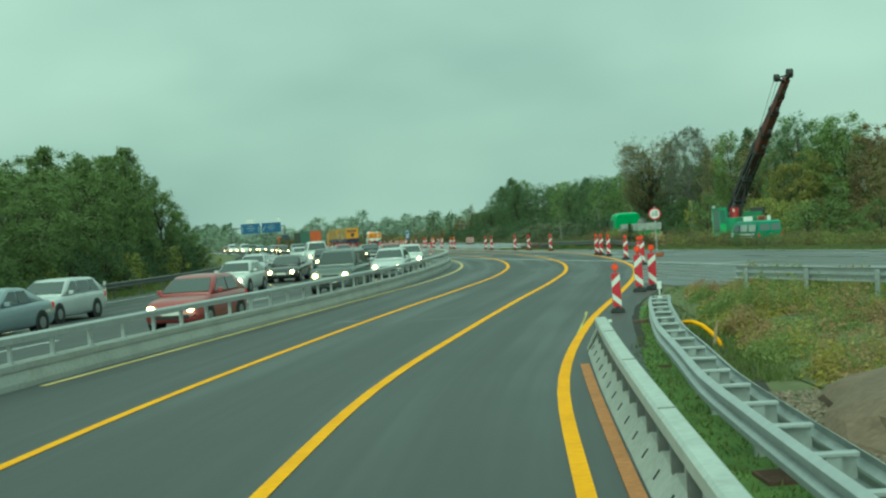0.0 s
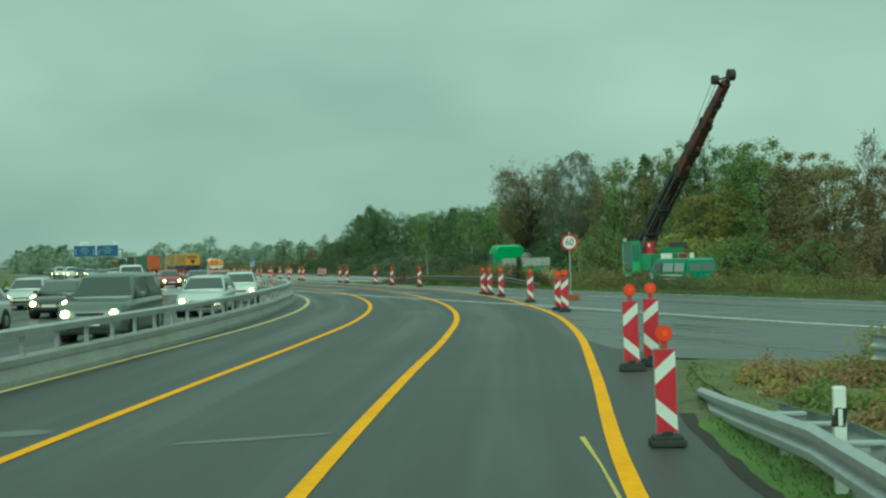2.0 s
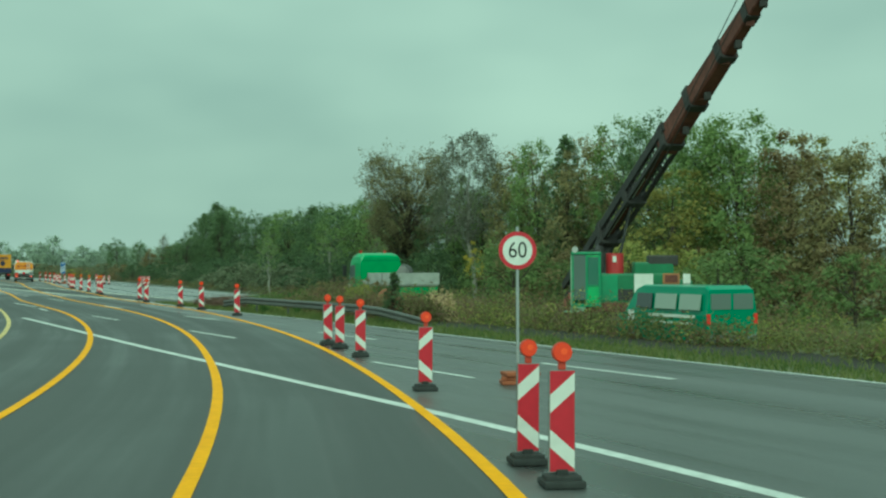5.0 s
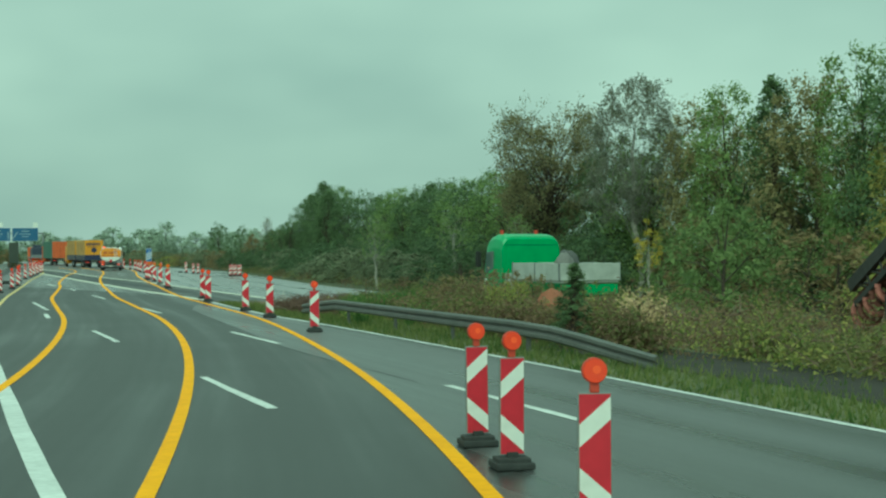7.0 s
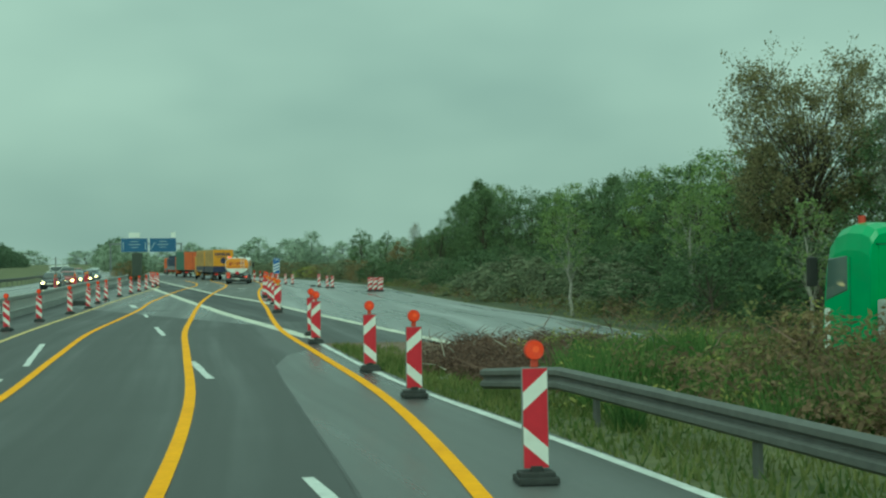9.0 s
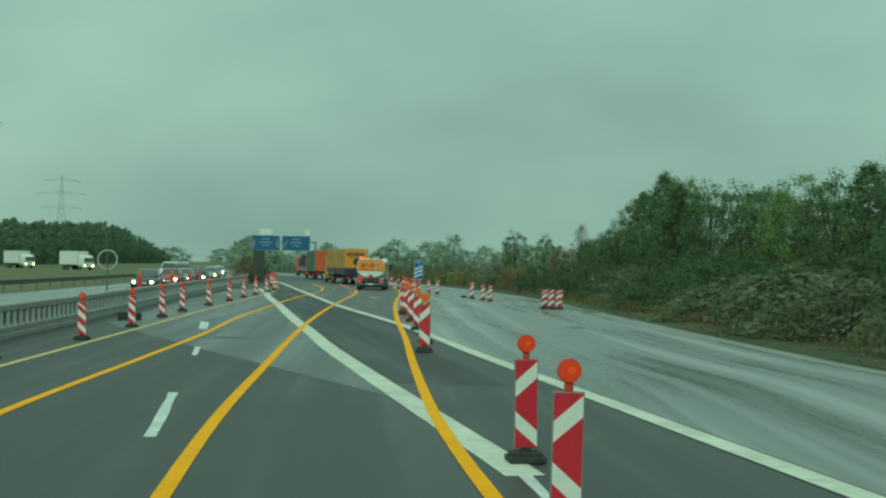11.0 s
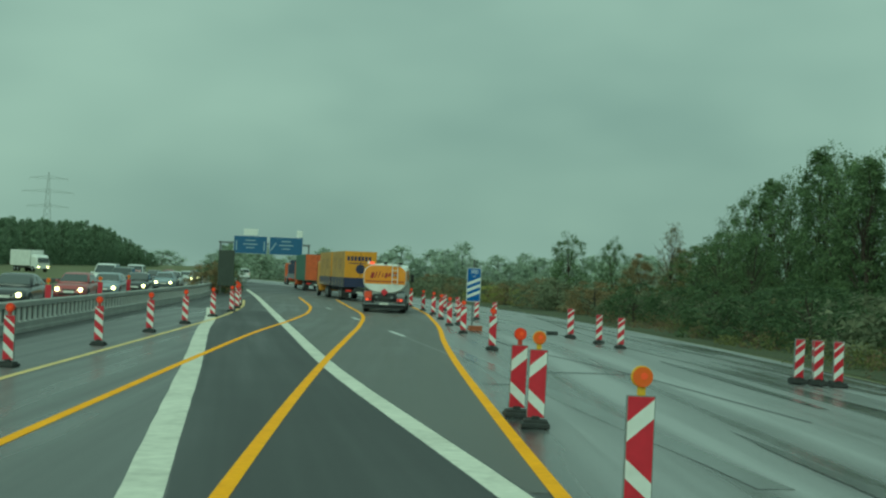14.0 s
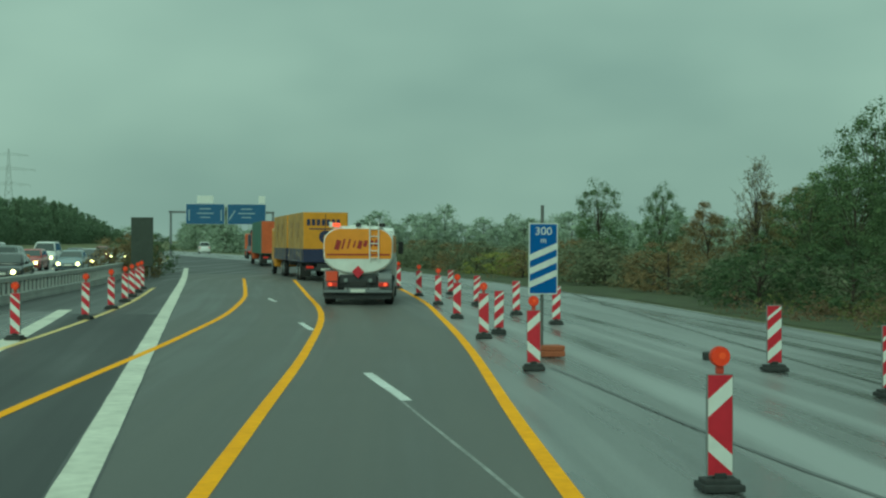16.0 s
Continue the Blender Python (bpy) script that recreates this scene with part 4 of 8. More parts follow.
# marker post on the ladder rail
post = tagged(empty("marker_post", Matrix.Translation((7.72, 29.4, 0.0)) @ Matrix.Rotation(radians(-15), 4, "Z") @ Matrix.Scale(0.82, 4)), "white marker post with black band behind the guard rail", "post")
part("body", boxes(((0, 0, 0.5), (0.12, 0.1, 1.02), 0.02)), WHITE, post)
part("band", boxes(((0, 0, 0.72), (0.124, 0.104, 0.2), 0.02, Matrix.Rotation(radians(8), 4, "Y"))), BLACK, post)
part("reflector", boxes(((0, -0.054, 0.72), (0.04, 0.01, 0.16), 0.003)), WHITE, post)
m2 = copy_thing(post, Matrix.Translation((-11.7, 62.0, 0.0)) @ Matrix.Rotation(radians(-12), 4, "Z") @ Matrix.Scale(1.1, 4))
tagged(m2, "white marker post with black band beyond the opposite carriageway")


# ---- plants ----
def leaf_mesh(name, centres, sizes, mat, rng, stretch=1.0, facing=None, loose=0.45, corners=4):
    """Many small folded leaves as one mesh."""
    n = len(centres)
    c = np.asarray(centres, float)
    s = np.asarray(sizes, float).reshape(-1, 1)
    nrm = rng.normal(size=(n, 3))
    if facing is not None:
        nrm = np.asarray(facing) / np.linalg.norm(facing, axis=1, keepdims=True).clip(1e-6) + loose * nrm
    nrm /= np.linalg.norm(nrm, axis=1, keepdims=True)
    a = rng.normal(size=(n, 3))
    a -= (a * nrm).sum(1, keepdims=True) * nrm
    a /= np.linalg.norm(a, axis=1, keepdims=True)
    b = np.cross(nrm, a)
    up = np.cross(a, b)
    v = np.empty((n, corners, 3))
    v[:, 0] = c - a * s * stretch
    v[:, 1] = c + b * s * (0.55 if corners == 4 else 1.0) + up * s * 0.12
    v[:, 2] = c + a * s * stretch
    if corners == 4:
        v[:, 3] = c - b * s * 0.55 + up * s * 0.12
    me = bpy.data.meshes.new(name)
    me.vertices.add(corners * n)
    me.vertices.foreach_set("co", v.reshape(-1))
    me.loops.add(corners * n)
    me.loops.foreach_set("vertex_index", np.arange(corners * n, dtype=np.int32))
    me.polygons.add(n)
    me.polygons.foreach_set("loop_start", np.arange(0, corners * n, corners, dtype=np.int32))
    me.update(calc_edges=True)
    me.validate()
    me.materials.append(mat)
    return me


def crown_mesh(name, cents, rads, per, size, mat, rng, flat=0.8, loose=0.5):
    """A crown of leafy clumps: broad leaves within, small ones round them, turned outwards and up."""
    k, n = len(cents), len(cents) * per
    c, r = np.asarray(cents, float), np.asarray(rads, float)
    q = rng.normal(size=(k, per, 3))
    q /= np.linalg.norm(q, axis=2, keepdims=True)
    far = rng.uniform(0.04, 1.0, (k, per, 1)) ** 0.5 * 1.2
    at = (c[:, None] + q * np.array([1.0, 1.0, flat]) * r[:, None, None] * far).reshape(-1, 3)
    away = c - np.array([0, 0, 0.42 * c[:, 2].max()])
    away /= np.linalg.norm(away, axis=1, keepdims=True).clip(0.1)
    facing = (0.4 * q + 0.6 * away[:, None] + np.array([0, 0, 0.45])).reshape(-1, 3)
    sizes = rng.uniform(0.6, 1.3, n) * size * np.clip(2.3 - 1.45 * far.reshape(-1), 0.7, 2.2)
    return leaf_mesh(name, at, sizes, mat, rng, facing=facing, loose=loose, corners=3)


def crown_width(style, t):
    """Half-width of a crown at the height t (0 to 1), as a share of its greatest."""
    if style == "cone":
        return (1 - t) ** 0.8 * 0.96 + 0.05
    if style == "spire":
        return min(1.0, 0.55 + 2.2 * t) * (1 - t) ** 0.62 * 1.05 + 0.04
    if style == "oval":
        return math.sqrt(max(0.05, 1 - abs(1.75 * t - 0.95) ** 2.4))
    if style == "dome":
        return math.sqrt(max(0.02, 1 - t ** 2.6))
    return math.sqrt(max(0.02, 1 - abs(1.85 * t - 0.85) ** 3.2))


def tree(name, h, w, seed, mat, label, clumps=90, per=60, size=0.1, base=0.12, style="round", bark=None, lump=0.13, twigs=0, droop=0.0, limb=1.0, category="tree"):
    """A tapered trunk with limbs, and a crown of many leafy clumps. With twigs the crown is thin: bare twigs and loose leaves."""
    rng = np.random.default_rng(seed)
    root = tagged(empty(name), label, category)
    bm = bmesh.new()
    r0 = 0.016 * h + 0.03
    n, stem = 7, h * (0.74 if twigs else 0.9) + 0.3
    spine, p = [], np.array([0.0, 0.0, -0.3])
    for i in range(n + 1):
        spine.append(p.copy())
        p = p + np.array([rng.normal(0, 0.016 * h), rng.normal(0, 0.016 * h), stem / n])
    for i in range(n):
        tube(bm, spine[i], spine[i + 1], r0 * (1 - i / n * 0.85), r0 * (1 - (i + 1) / n * 0.85), seg=7, caps=False)
    l1, l2, l3 = rng.uniform(0, 6.28, 3)
    cents, rads, tips = [], [], []
    for k in range(clumps):
        t = (k + rng.uniform(0, 1)) / clumps
        a = k * 2.39996 + rng.uniform(-0.5, 0.5)
        z = h * (base + (0.97 - base) * t)
        lobe = 1 + 0.17 * math.sin(2 * a + l1 + 3 * t) + 0.13 * math.sin(3 * a + l2 - 5 * t)
        rr = w / 2 * crown_width(style, t) * lobe * rng.uniform(0.35, 1.0) ** 0.45
        if style in ("round", "dome", "oval"):
            z *= 1 + 0.07 * math.sin(2 * a + l3) * t + rng.uniform(-0.05, 0.045)
        z = min(z, 0.95 * h) if twigs else z
        f = min(n - 1, max(0, int((z * 0.68 + 0.3) / (stem / n))))
        s = spine[f]
        c = np.array([rr * math.cos(a), rr * math.sin(a), z])
        c[:2] += spine[min(n, f + 1)][:2] * 0.8
        mid = (s + c) / 2 + rng.normal(0, 0.03 * w, 3) + np.array([0, 0, 0.05 * h])
        rb = (r0 * 0.33 * (1 - f / n) + 0.012) * limb
        if twigs or k % 2:
            tube(bm, s, mid, rb, rb * 0.6, seg=3, caps=False)
            tube(bm, mid, c, rb * 0.6, 0.008, seg=3, caps=False)
        for _ in range(twigs):
            e = c + np.clip(rng.normal(0, 1, 3), -1.6, 1.6) * lump * w * 1.1 + np.array([0, 0, 0.25 * lump * w - droop * rng.uniform(0.3, 1.2)])
            tube(bm, mid * 0.3 + c * 0.7, e, rb * 0.35 + 0.003, 0.004, seg=3, caps=False)
            tips.append((c, e))
        cents.append(c)
        rads.append(w * lump * rng.uniform(0.6, 1.35) * (0.6 + 0.4 * crown_width(style, t)))
    part("trunk", bm, bark or BARK, root, "trunk with limbs")
    if twigs:
        pts = []
        for c, e in tips:
            q = c + (e - c) * rng.uniform(0.1, 1.1, (per, 1)) + rng.normal(0, 0.02 * w, (per, 3))
            pts.append(q)
        pts = np.concatenate(pts)
        me = leaf_mesh("crown", pts, rng.uniform(0.6, 1.3, len(pts)) * size, mat, rng, stretch=2.0 if droop else 1.1, corners=3)
    else:
        me = crown_mesh("crown", cents, rads, per, size, mat, rng)
        low = np.empty(len(me.vertices) * 3)
        me.vertices.foreach_get("co", low)
        low[2::3] = np.maximum(low[2::3], 0.06)
        me.vertices.foreach_set("co", low)
    new("crown", me).parent = root
    root["tall"] = h
    return root


planted = {}


def plant(kind, x, y, wide=1.0, tall=1.0, turn=None, z=None, label=None):
    """Sets a tree of that kind: wide and tall scale it."""
    ob = planted[kind]
    rot = rnd.uniform(0, 6.283) if turn is None else turn
    m = Matrix.Translation((x, y, (terrain(x, y) if z is None else z) - 0.05)) @ Matrix.Rotation(rot, 4, "Z")
    o = copy_thing(ob, m) if ob.get("used") else ob
    o.matrix_basis = m
    o.scale = (wide, wide, tall)
    o["used"] = 1
    if label:
        tagged(o, label)
    return o


def grow(kind, x, y, top, wide=1.0):
    """The same with the height of its top above the road, in metres."""
    return plant(kind, x, y, wide, (top - terrain(x, y)) / planted[kind]["tall"])


planted["oak"] = tree("deciduous_tree", 10, 6.4, 11, LEAF_GREEN, "dense green deciduous tree at the wood's edge", 105, 92, 0.093)
planted["oak_wide"] = tree("deciduous_tree", 10, 7.4, 31, LEAF_GREEN, "broad olive-green deciduous tree at the wood's edge", 120, 100, 0.102, base=0.06, style="dome", limb=0.6)
planted["dark"] = tree("deciduous_tree", 10, 6.2, 12, LEAF_DARK, "dense dark green tree at the wood's edge", 105, 92, 0.093, base=0.05)
planted["dark_tall"] = tree("deciduous_tree", 10, 5.0, 32, LEAF_DARK, "slender dark green tree at the wood's edge", 95, 92, 0.093, base=0.05, style="spire", lump=0.12)
planted["yellow"] = tree("deciduous_tree", 10, 6.4, 13, LEAF_YELLOW, "yellowing autumn tree at the wood's edge", 105, 100, 0.102, base=0.08, limb=0.6)
planted["rust"] = tree("deciduous_tree", 10, 6.4, 14, LEAF_RUST, "rust-brown autumn tree at the wood's edge", 105, 100, 0.102, base=0.08, style="dome", limb=0.6)
planted["olive"] = tree("deciduous_tree", 10, 6.8, 44, LEAF_OLIVE, "dense brownish autumn tree at the wood's edge", 115, 100, 0.102, base=0.06, limb=0.6)
planted["thin"] = tree("deciduous_tree", 11, 7.4, 15, LEAF_THIN, "tall thinning autumn tree with bare limbs showing", 170, 40, 0.07, base=0.33, style="oval", lump=0.085, twigs=4)
planted["birch"] = tree("birch_tree", 12, 5.2, 16, LEAF_GREY, "tall birch with thin drooping grey twigs", 120, 26, 0.05, base=0.40, bark=BARK_BIRCH, lump=0.08, twigs=5, droop=1.1, limb=0.26)
planted["bare"] = tree("bare_tree", 9, 3.6, 17, LEAF_THIN, "slender half-bare autumn tree above the wood", 70, 10, 0.055, base=0.3, style="spire", lump=0.09, twigs=4, limb=0.6)
planted["copse"] = tree("mixed_tree", 9, 5.2, 18, LEAF_CONIFER, "dense green tree in a roadside group", 100, 92, 0.093, base=0.02)
planted["copse_pointed"] = tree("mixed_tree", 9, 4.0, 27, LEAF_CONIFER, "pointed green tree in a dense roadside group", 95, 92, 0.093, base=0.02, style="spire", lump=0.125)
planted["bush"] = tree("bush", 3.2, 3.6, 18, LEAF_BUSH, "dark green bush at the wood's edge", 34, 60, 0.08, base=0.02, style="dome", lump=0.16, category="bush")
# Lighter copy of the dark bush: brightness put into the leaf colour.
planted["bush_olive"] = tree("bush", 3.2, 3.6, 28, LEAF_CONIFER, "bush with lightened olive-green leaves at the wood's edge", 34, 60, 0.08, base=0.02, style="dome", lump=0.16, category="bush")
planted["bush_rust"] = tree("bush", 3.4, 3.8, 19, LEAF_RUST, "rust-brown autumn bush beside the road", 34, 60, 0.08, base=0.02, style="dome", lump=0.16, category="bush")
planted["bush_green"] = tree("bush", 2.8, 3.6, 20, LEAF_WEED, "light green bush beside the road", 34, 60, 0.08, base=0.02, style="dome", lump=0.16, category="bush")
planted["bush_hazy"] = tree("bush", 3.0, 3.8, 24, LEAF_HAZY, "dull green bush in the hazy distance", 34, 62, 0.11, base=0.02, style="dome", lump=0.2, limb=0.5, category="bush")
planted["young"] = tree("young_tree", 6.5, 2.6, 51, LEAF_GREEN, "slender young tree with thin branches", 40, 16, 0.06, base=0.42, bark=BARK_BIRCH, lump=0.12, twigs=3, limb=0.3)
planted["sapling"] = tree("young_tree", 4.0, 1.5, 53, LEAF_GOLD, "slender sapling with a yellow crown", 26, 60, 0.05, base=0.52, bark=BARK_BIRCH, lump=0.17, limb=0.5)
planted["fir"] = tree("young_fir", 2.4, 1.15, 61, LEAF_DARK, "small dark pointed fir in the scrub", 70, 60, 0.034, base=0.03, style="cone", lump=0.13)
planted["far"] = tree("far_tree", 12, 10, 21, LEAF_FAR_HAZE, "hazy far tree of the distant wood", 56, 34, 0.36, base=0.0, style="dome", lump=0.16, limb=0.4)
planted["far_dark"] = tree("far_tree", 13, 9, 22, LEAF_FAR_HAZE_DARK, "dark far tree of the distant wood", 56, 34, 0.36, base=0.0, style="dome", lump=0.16, limb=0.4)
planted["far_pointed"] = tree("far_tree", 14, 7, 23, LEAF_FAR_HAZE_DARK, "dark pointed far tree of the distant wood", 56, 34, 0.36, base=0.0, style="spire", lump=0.16, limb=0.4)

# the wood on the outer side: its front row, with the height of each top
for kind, x, y, top, wide in [("olive", 66, 42, 8.0, 1.1), ("rust", 60, 54, 8.0, 1.1), ("oak_wide", 56, 66, 8.0, 1.1), ("olive", 52, 78, 8.0, 1.1), ("yellow", 49, 87, 7.5, 1.0),
                              ("olive", 47.3, 94, 7.4, 1.0), ("rust", 46.3, 99.5, 7.6, 0.9), ("bare", 45.6, 101.8, 9.8, 1.0), ("olive", 44.3, 104.5, 7.7, 0.85), ("rust", 42.8, 107.5, 8.3, 0.8), ("oak_wide", 41.4, 111, 9.8, 0.95),
                              ("oak_wide", 40.6, 113.4, 9.6, 0.8), ("yellow", 37.6, 111.5, 6.6, 0.85), ("dark", 39.3, 117.6, 10.3, 0.9), ("oak", 38.9, 120.5, 10.6, 0.75), ("olive", 38.0, 124, 9.8, 0.8), ("dark_tall", 37.6, 126.8, 10.4, 0.9),
                              ("oak", 36.6, 129.5, 10.0, 0.75), ("olive", 36.0, 132.2, 9.6, 0.7), ("birch", 33.9, 136.2, 11.8, 1.0), ("oak", 35.2, 138, 8.7, 0.85), ("dark", 34.3, 142.5, 8.2, 0.85), ("thin", 31.3, 146.6, 10.7, 1.0),
                              ("dark", 32.6, 152, 8.1, 0.95), ("oak", 31.6, 158, 7.6, 0.95), ("dark", 31.0, 163.5, 7.8, 0.95), ("oak", 30.8, 169, 7.6, 0.9), ("dark", 30.7, 174, 7.5, 0.85), ("dark", 30.8, 179, 7.9, 0.8), ("dark", 30.6, 184, 8.1, 0.8),
                              ("dark_tall", 30.5, 188.5, 8.6, 1.0), ("dark", 29.7, 193, 8.0, 0.8), ("oak", 29.0, 197.5, 8.2, 0.8), ("dark", 27.8, 202, 7.8, 0.8), ("dark", 26.2, 206, 8.2, 0.8), ("dark", 24.6, 209.5, 8.4, 0.75),
                              ("dark_tall", 22.9, 213.5, 8.9, 0.95), ("dark", 24.0, 217, 9.0, 0.8), ("dark", 23.2, 221, 9.7, 0.8), ("dark_tall", 23.4, 225.5, 10.6, 1.05), ("oak", 25.4, 227.5, 9.8, 0.7), ("dark", 22.8, 230.5, 9.2, 0.65),
                              ("dark_tall", 22.5, 235.5, 9.5, 1.0), ("dark", 22.0, 240, 8.8, 0.75), ("dark", 19.9, 237.2, 6.2, 0.7), ("oak", 21.3, 245.5, 6.2, 0.7), ("olive", 18.6, 240.5, 4.9, 0.6), ("rust", 15.2, 247.5, 4.2, 0.55), ("dark", 17.5, 234, 4.6, 0.65), ("dark", 18.3, 229, 5.0, 0.65), ("dark", 19.2, 223, 5.2, 0.65), ("bare", 17.0, 242.3, 6.6, 0.75), ("rust", 17.8, 243.5, 4.6, 0.5), ("dark", 13.6, 255.5, 5.6, 0.44), ("dark", 10.1, 262.0, 6.1, 0.60)]:
    grow(kind, x, y, top, wide)
# the rows behind, a little lower
for i in range(21):
    y = 92 + i * 7.0
    x = float(np.interp(y, [40, 70, 110, 135, 165, 210, 245], [70, 60, 47, 40.5, 36.5, 30.5, 27])) + rnd.uniform(0, 5)
    grow(rnd.choice(["oak", "dark", "olive", "yellow", "dark"]) if y < 140 else rnd.choice(["dark", "oak", "dark"]), x, y, float(np.interp(y, [90, 105, 118, 140, 170, 205, 225, 240], [6.6, 7.8, 9.4, 8.6, 7.0, 7.4, 8.8, 6.5])) + rnd.uniform(-0.3, 0.3), rnd.uniform(0.9, 1.1))
# shrubs at the foot of the wood
for i in range(36):
    y = 84 + i * 4.4
    x = float(np.interp(y, [40, 70, 110, 135, 165, 210, 245], [62, 52, 38.5, 31.5, 28.6, 22.8, 18.2])) + rnd.uniform(-1.0, 1.2)
    if 120 < y < 134:
        x += 2.6
    # lightened bushes on the yard side, dark ones beyond
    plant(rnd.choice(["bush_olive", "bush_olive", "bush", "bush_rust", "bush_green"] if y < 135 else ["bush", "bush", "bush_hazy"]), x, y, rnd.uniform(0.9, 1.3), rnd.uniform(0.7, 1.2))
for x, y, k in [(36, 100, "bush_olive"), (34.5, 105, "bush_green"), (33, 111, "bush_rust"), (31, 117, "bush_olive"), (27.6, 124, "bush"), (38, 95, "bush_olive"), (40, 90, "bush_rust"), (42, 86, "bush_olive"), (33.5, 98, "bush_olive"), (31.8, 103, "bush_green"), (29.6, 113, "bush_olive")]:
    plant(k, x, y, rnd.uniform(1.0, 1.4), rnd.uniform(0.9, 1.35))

# undergrowth and young trees right at the lot's edge
r3 = random.Random(77)
for i in range(22):
    y = 131 + i * 3.6
    plant(r3.choice(["bush", "bush", "bush", "bush_hazy"]), interp(LOT_EDGE, y) + r3.uniform(3.0, 4.4), y, r3.uniform(0.9, 1.25), r3.uniform(0.4, 0.75), r3.uniform(0, 6.28))
    plant("bush", interp(LOT_EDGE, y) + r3.uniform(6.5, 8.5), y + 1.5, r3.uniform(1.2, 1.6), r3.uniform(0.75, 1.1), r3.uniform(0, 6.28))
for x, y, s in [(19.9, 138.0, 0.62), (23.6, 134.5, 0.7), (25.5, 128, 0.66)]:
    plant("young", x, y, s, s, r3.uniform(0, 6.28))
grow("sapling", 31.4, 127.2, 3.2, 0.85)
grow("fir", 19.6, 96.4, 1.9, 1.0)
for k, x, y, w, h in [("bush_green", 19.45, 101.6, 0.24, 0.50), ("bush_green", 19.1, 102.6, 0.2, 0.45), ("bush_rust", 20.4, 107.2, 0.42, 0.50), ("bush_rust", 19.2, 109.5, 0.5, 0.42), ("bush_rust", 21.5, 108.6, 0.35, 0.5)]:
    plant(k, x, y, w, h, r3.uniform(0, 6.28))

# bushes along the lot's outer edge, towards the distance
for i in range(26):
    y = 214 + i * 4.2
    k = "bush_rust" if 244 < y < 256 or 228 < y < 236 or 266 < y < 276 else ("bush" if 214 <= y < 226 else "bush_green" if 256 <= y < 262 else "bush_hazy")
    plant(k, interp(LOT_EDGE, y) + rnd.uniform(3.0, 6.0), y, rnd.uniform(0.9, 1.3), rnd.uniform(0.5, 0.75))
    plant(rnd.choice(["bush_hazy", "bush_hazy", "bush_rust", "bush_hazy"]), interp(LOT_EDGE, y) + rnd.uniform(7.0, 10.0), y + 2, rnd.uniform(1.0, 1.5), rnd.uniform(0.55, 0.85))

# the dense group beyond the opposite carriageway
for kind, x, y, top, wide in [("copse", -15.6, 50, 5.6, 1.1), ("copse", -15.7, 55.5, 6.0, 1.0), ("copse", -15.8, 61, 6.4, 1.0), ("copse", -16.2, 66.5, 6.9, 1.0), ("copse_pointed", -16.6, 71.5, 8.4, 0.95), ("copse", -16.2, 76.5, 7.4, 0.95),
                              ("copse_pointed", -16.4, 80.5, 8.3, 0.9), ("copse", -16.2, 84.5, 7.6, 0.9), ("copse_pointed", -16.6, 88.0, 8.9, 0.95), ("copse", -16.3, 91.5, 8.2, 0.85), ("copse_pointed", -16.9, 95.5, 10.0, 1.1), ("copse", -16.9, 99, 8.8, 0.85),
                              ("copse", -16.2, 102.3, 7.1, 0.75), ("copse", -15.7, 105.5, 5.8, 0.65), ("copse", -15.3, 108.2, 4.3, 0.5), ("copse", -15.0, 110.2, 2.9, 0.42)]:
    grow(kind, x, y, top, wide)
for i in range(13):
    y = 62 + i * 3.9
    grow("copse" if i % 3 else "copse_pointed", -20.2 + rnd.uniform(-0.6, 0.6), y, float(np.interp(y, [60, 75, 90, 108], [6.4, 7.7, 8.5, 9.4])) + rnd.uniform(-0.3, 0.3), 1.1)
for i in range(15):
    plant("bush" if i % 4 else "bush_green", -14.2 + rnd.uniform(-0.4, 0.3), 110 - 4.1 * i, 0.8, rnd.uniform(0.6, 0.9))

# far woods, with haze put into the leaf colours
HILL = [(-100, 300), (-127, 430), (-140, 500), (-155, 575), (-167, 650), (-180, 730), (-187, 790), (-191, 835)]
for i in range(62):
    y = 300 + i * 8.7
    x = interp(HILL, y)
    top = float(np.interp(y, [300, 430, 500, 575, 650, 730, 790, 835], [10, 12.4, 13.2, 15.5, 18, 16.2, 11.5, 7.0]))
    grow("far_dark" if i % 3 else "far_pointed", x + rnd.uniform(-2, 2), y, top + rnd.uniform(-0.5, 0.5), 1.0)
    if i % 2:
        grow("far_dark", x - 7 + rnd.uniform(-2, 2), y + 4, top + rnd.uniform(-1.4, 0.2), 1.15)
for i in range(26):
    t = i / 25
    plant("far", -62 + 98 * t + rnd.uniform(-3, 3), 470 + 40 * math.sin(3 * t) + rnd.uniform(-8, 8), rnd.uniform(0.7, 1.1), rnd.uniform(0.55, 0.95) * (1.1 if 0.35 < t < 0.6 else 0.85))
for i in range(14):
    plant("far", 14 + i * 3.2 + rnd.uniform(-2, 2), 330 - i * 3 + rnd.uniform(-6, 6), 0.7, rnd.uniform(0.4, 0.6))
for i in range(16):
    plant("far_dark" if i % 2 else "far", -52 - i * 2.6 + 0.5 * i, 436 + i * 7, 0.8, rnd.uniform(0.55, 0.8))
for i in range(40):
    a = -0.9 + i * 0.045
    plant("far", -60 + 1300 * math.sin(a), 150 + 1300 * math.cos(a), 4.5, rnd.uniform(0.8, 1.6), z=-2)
for x, y, k in [(-18.3, 247, "bush_rust"), (-17.2, 250, "bush"), (-16.9, 246.9, "bush_rust"), (-19.3, 254, "bush"), (-18.4, 258, "bush"), (-20.5, 262, "bush")]:
    plant(k, x, y, 0.75, rnd.uniform(0.65, 0.85), z=0.0)


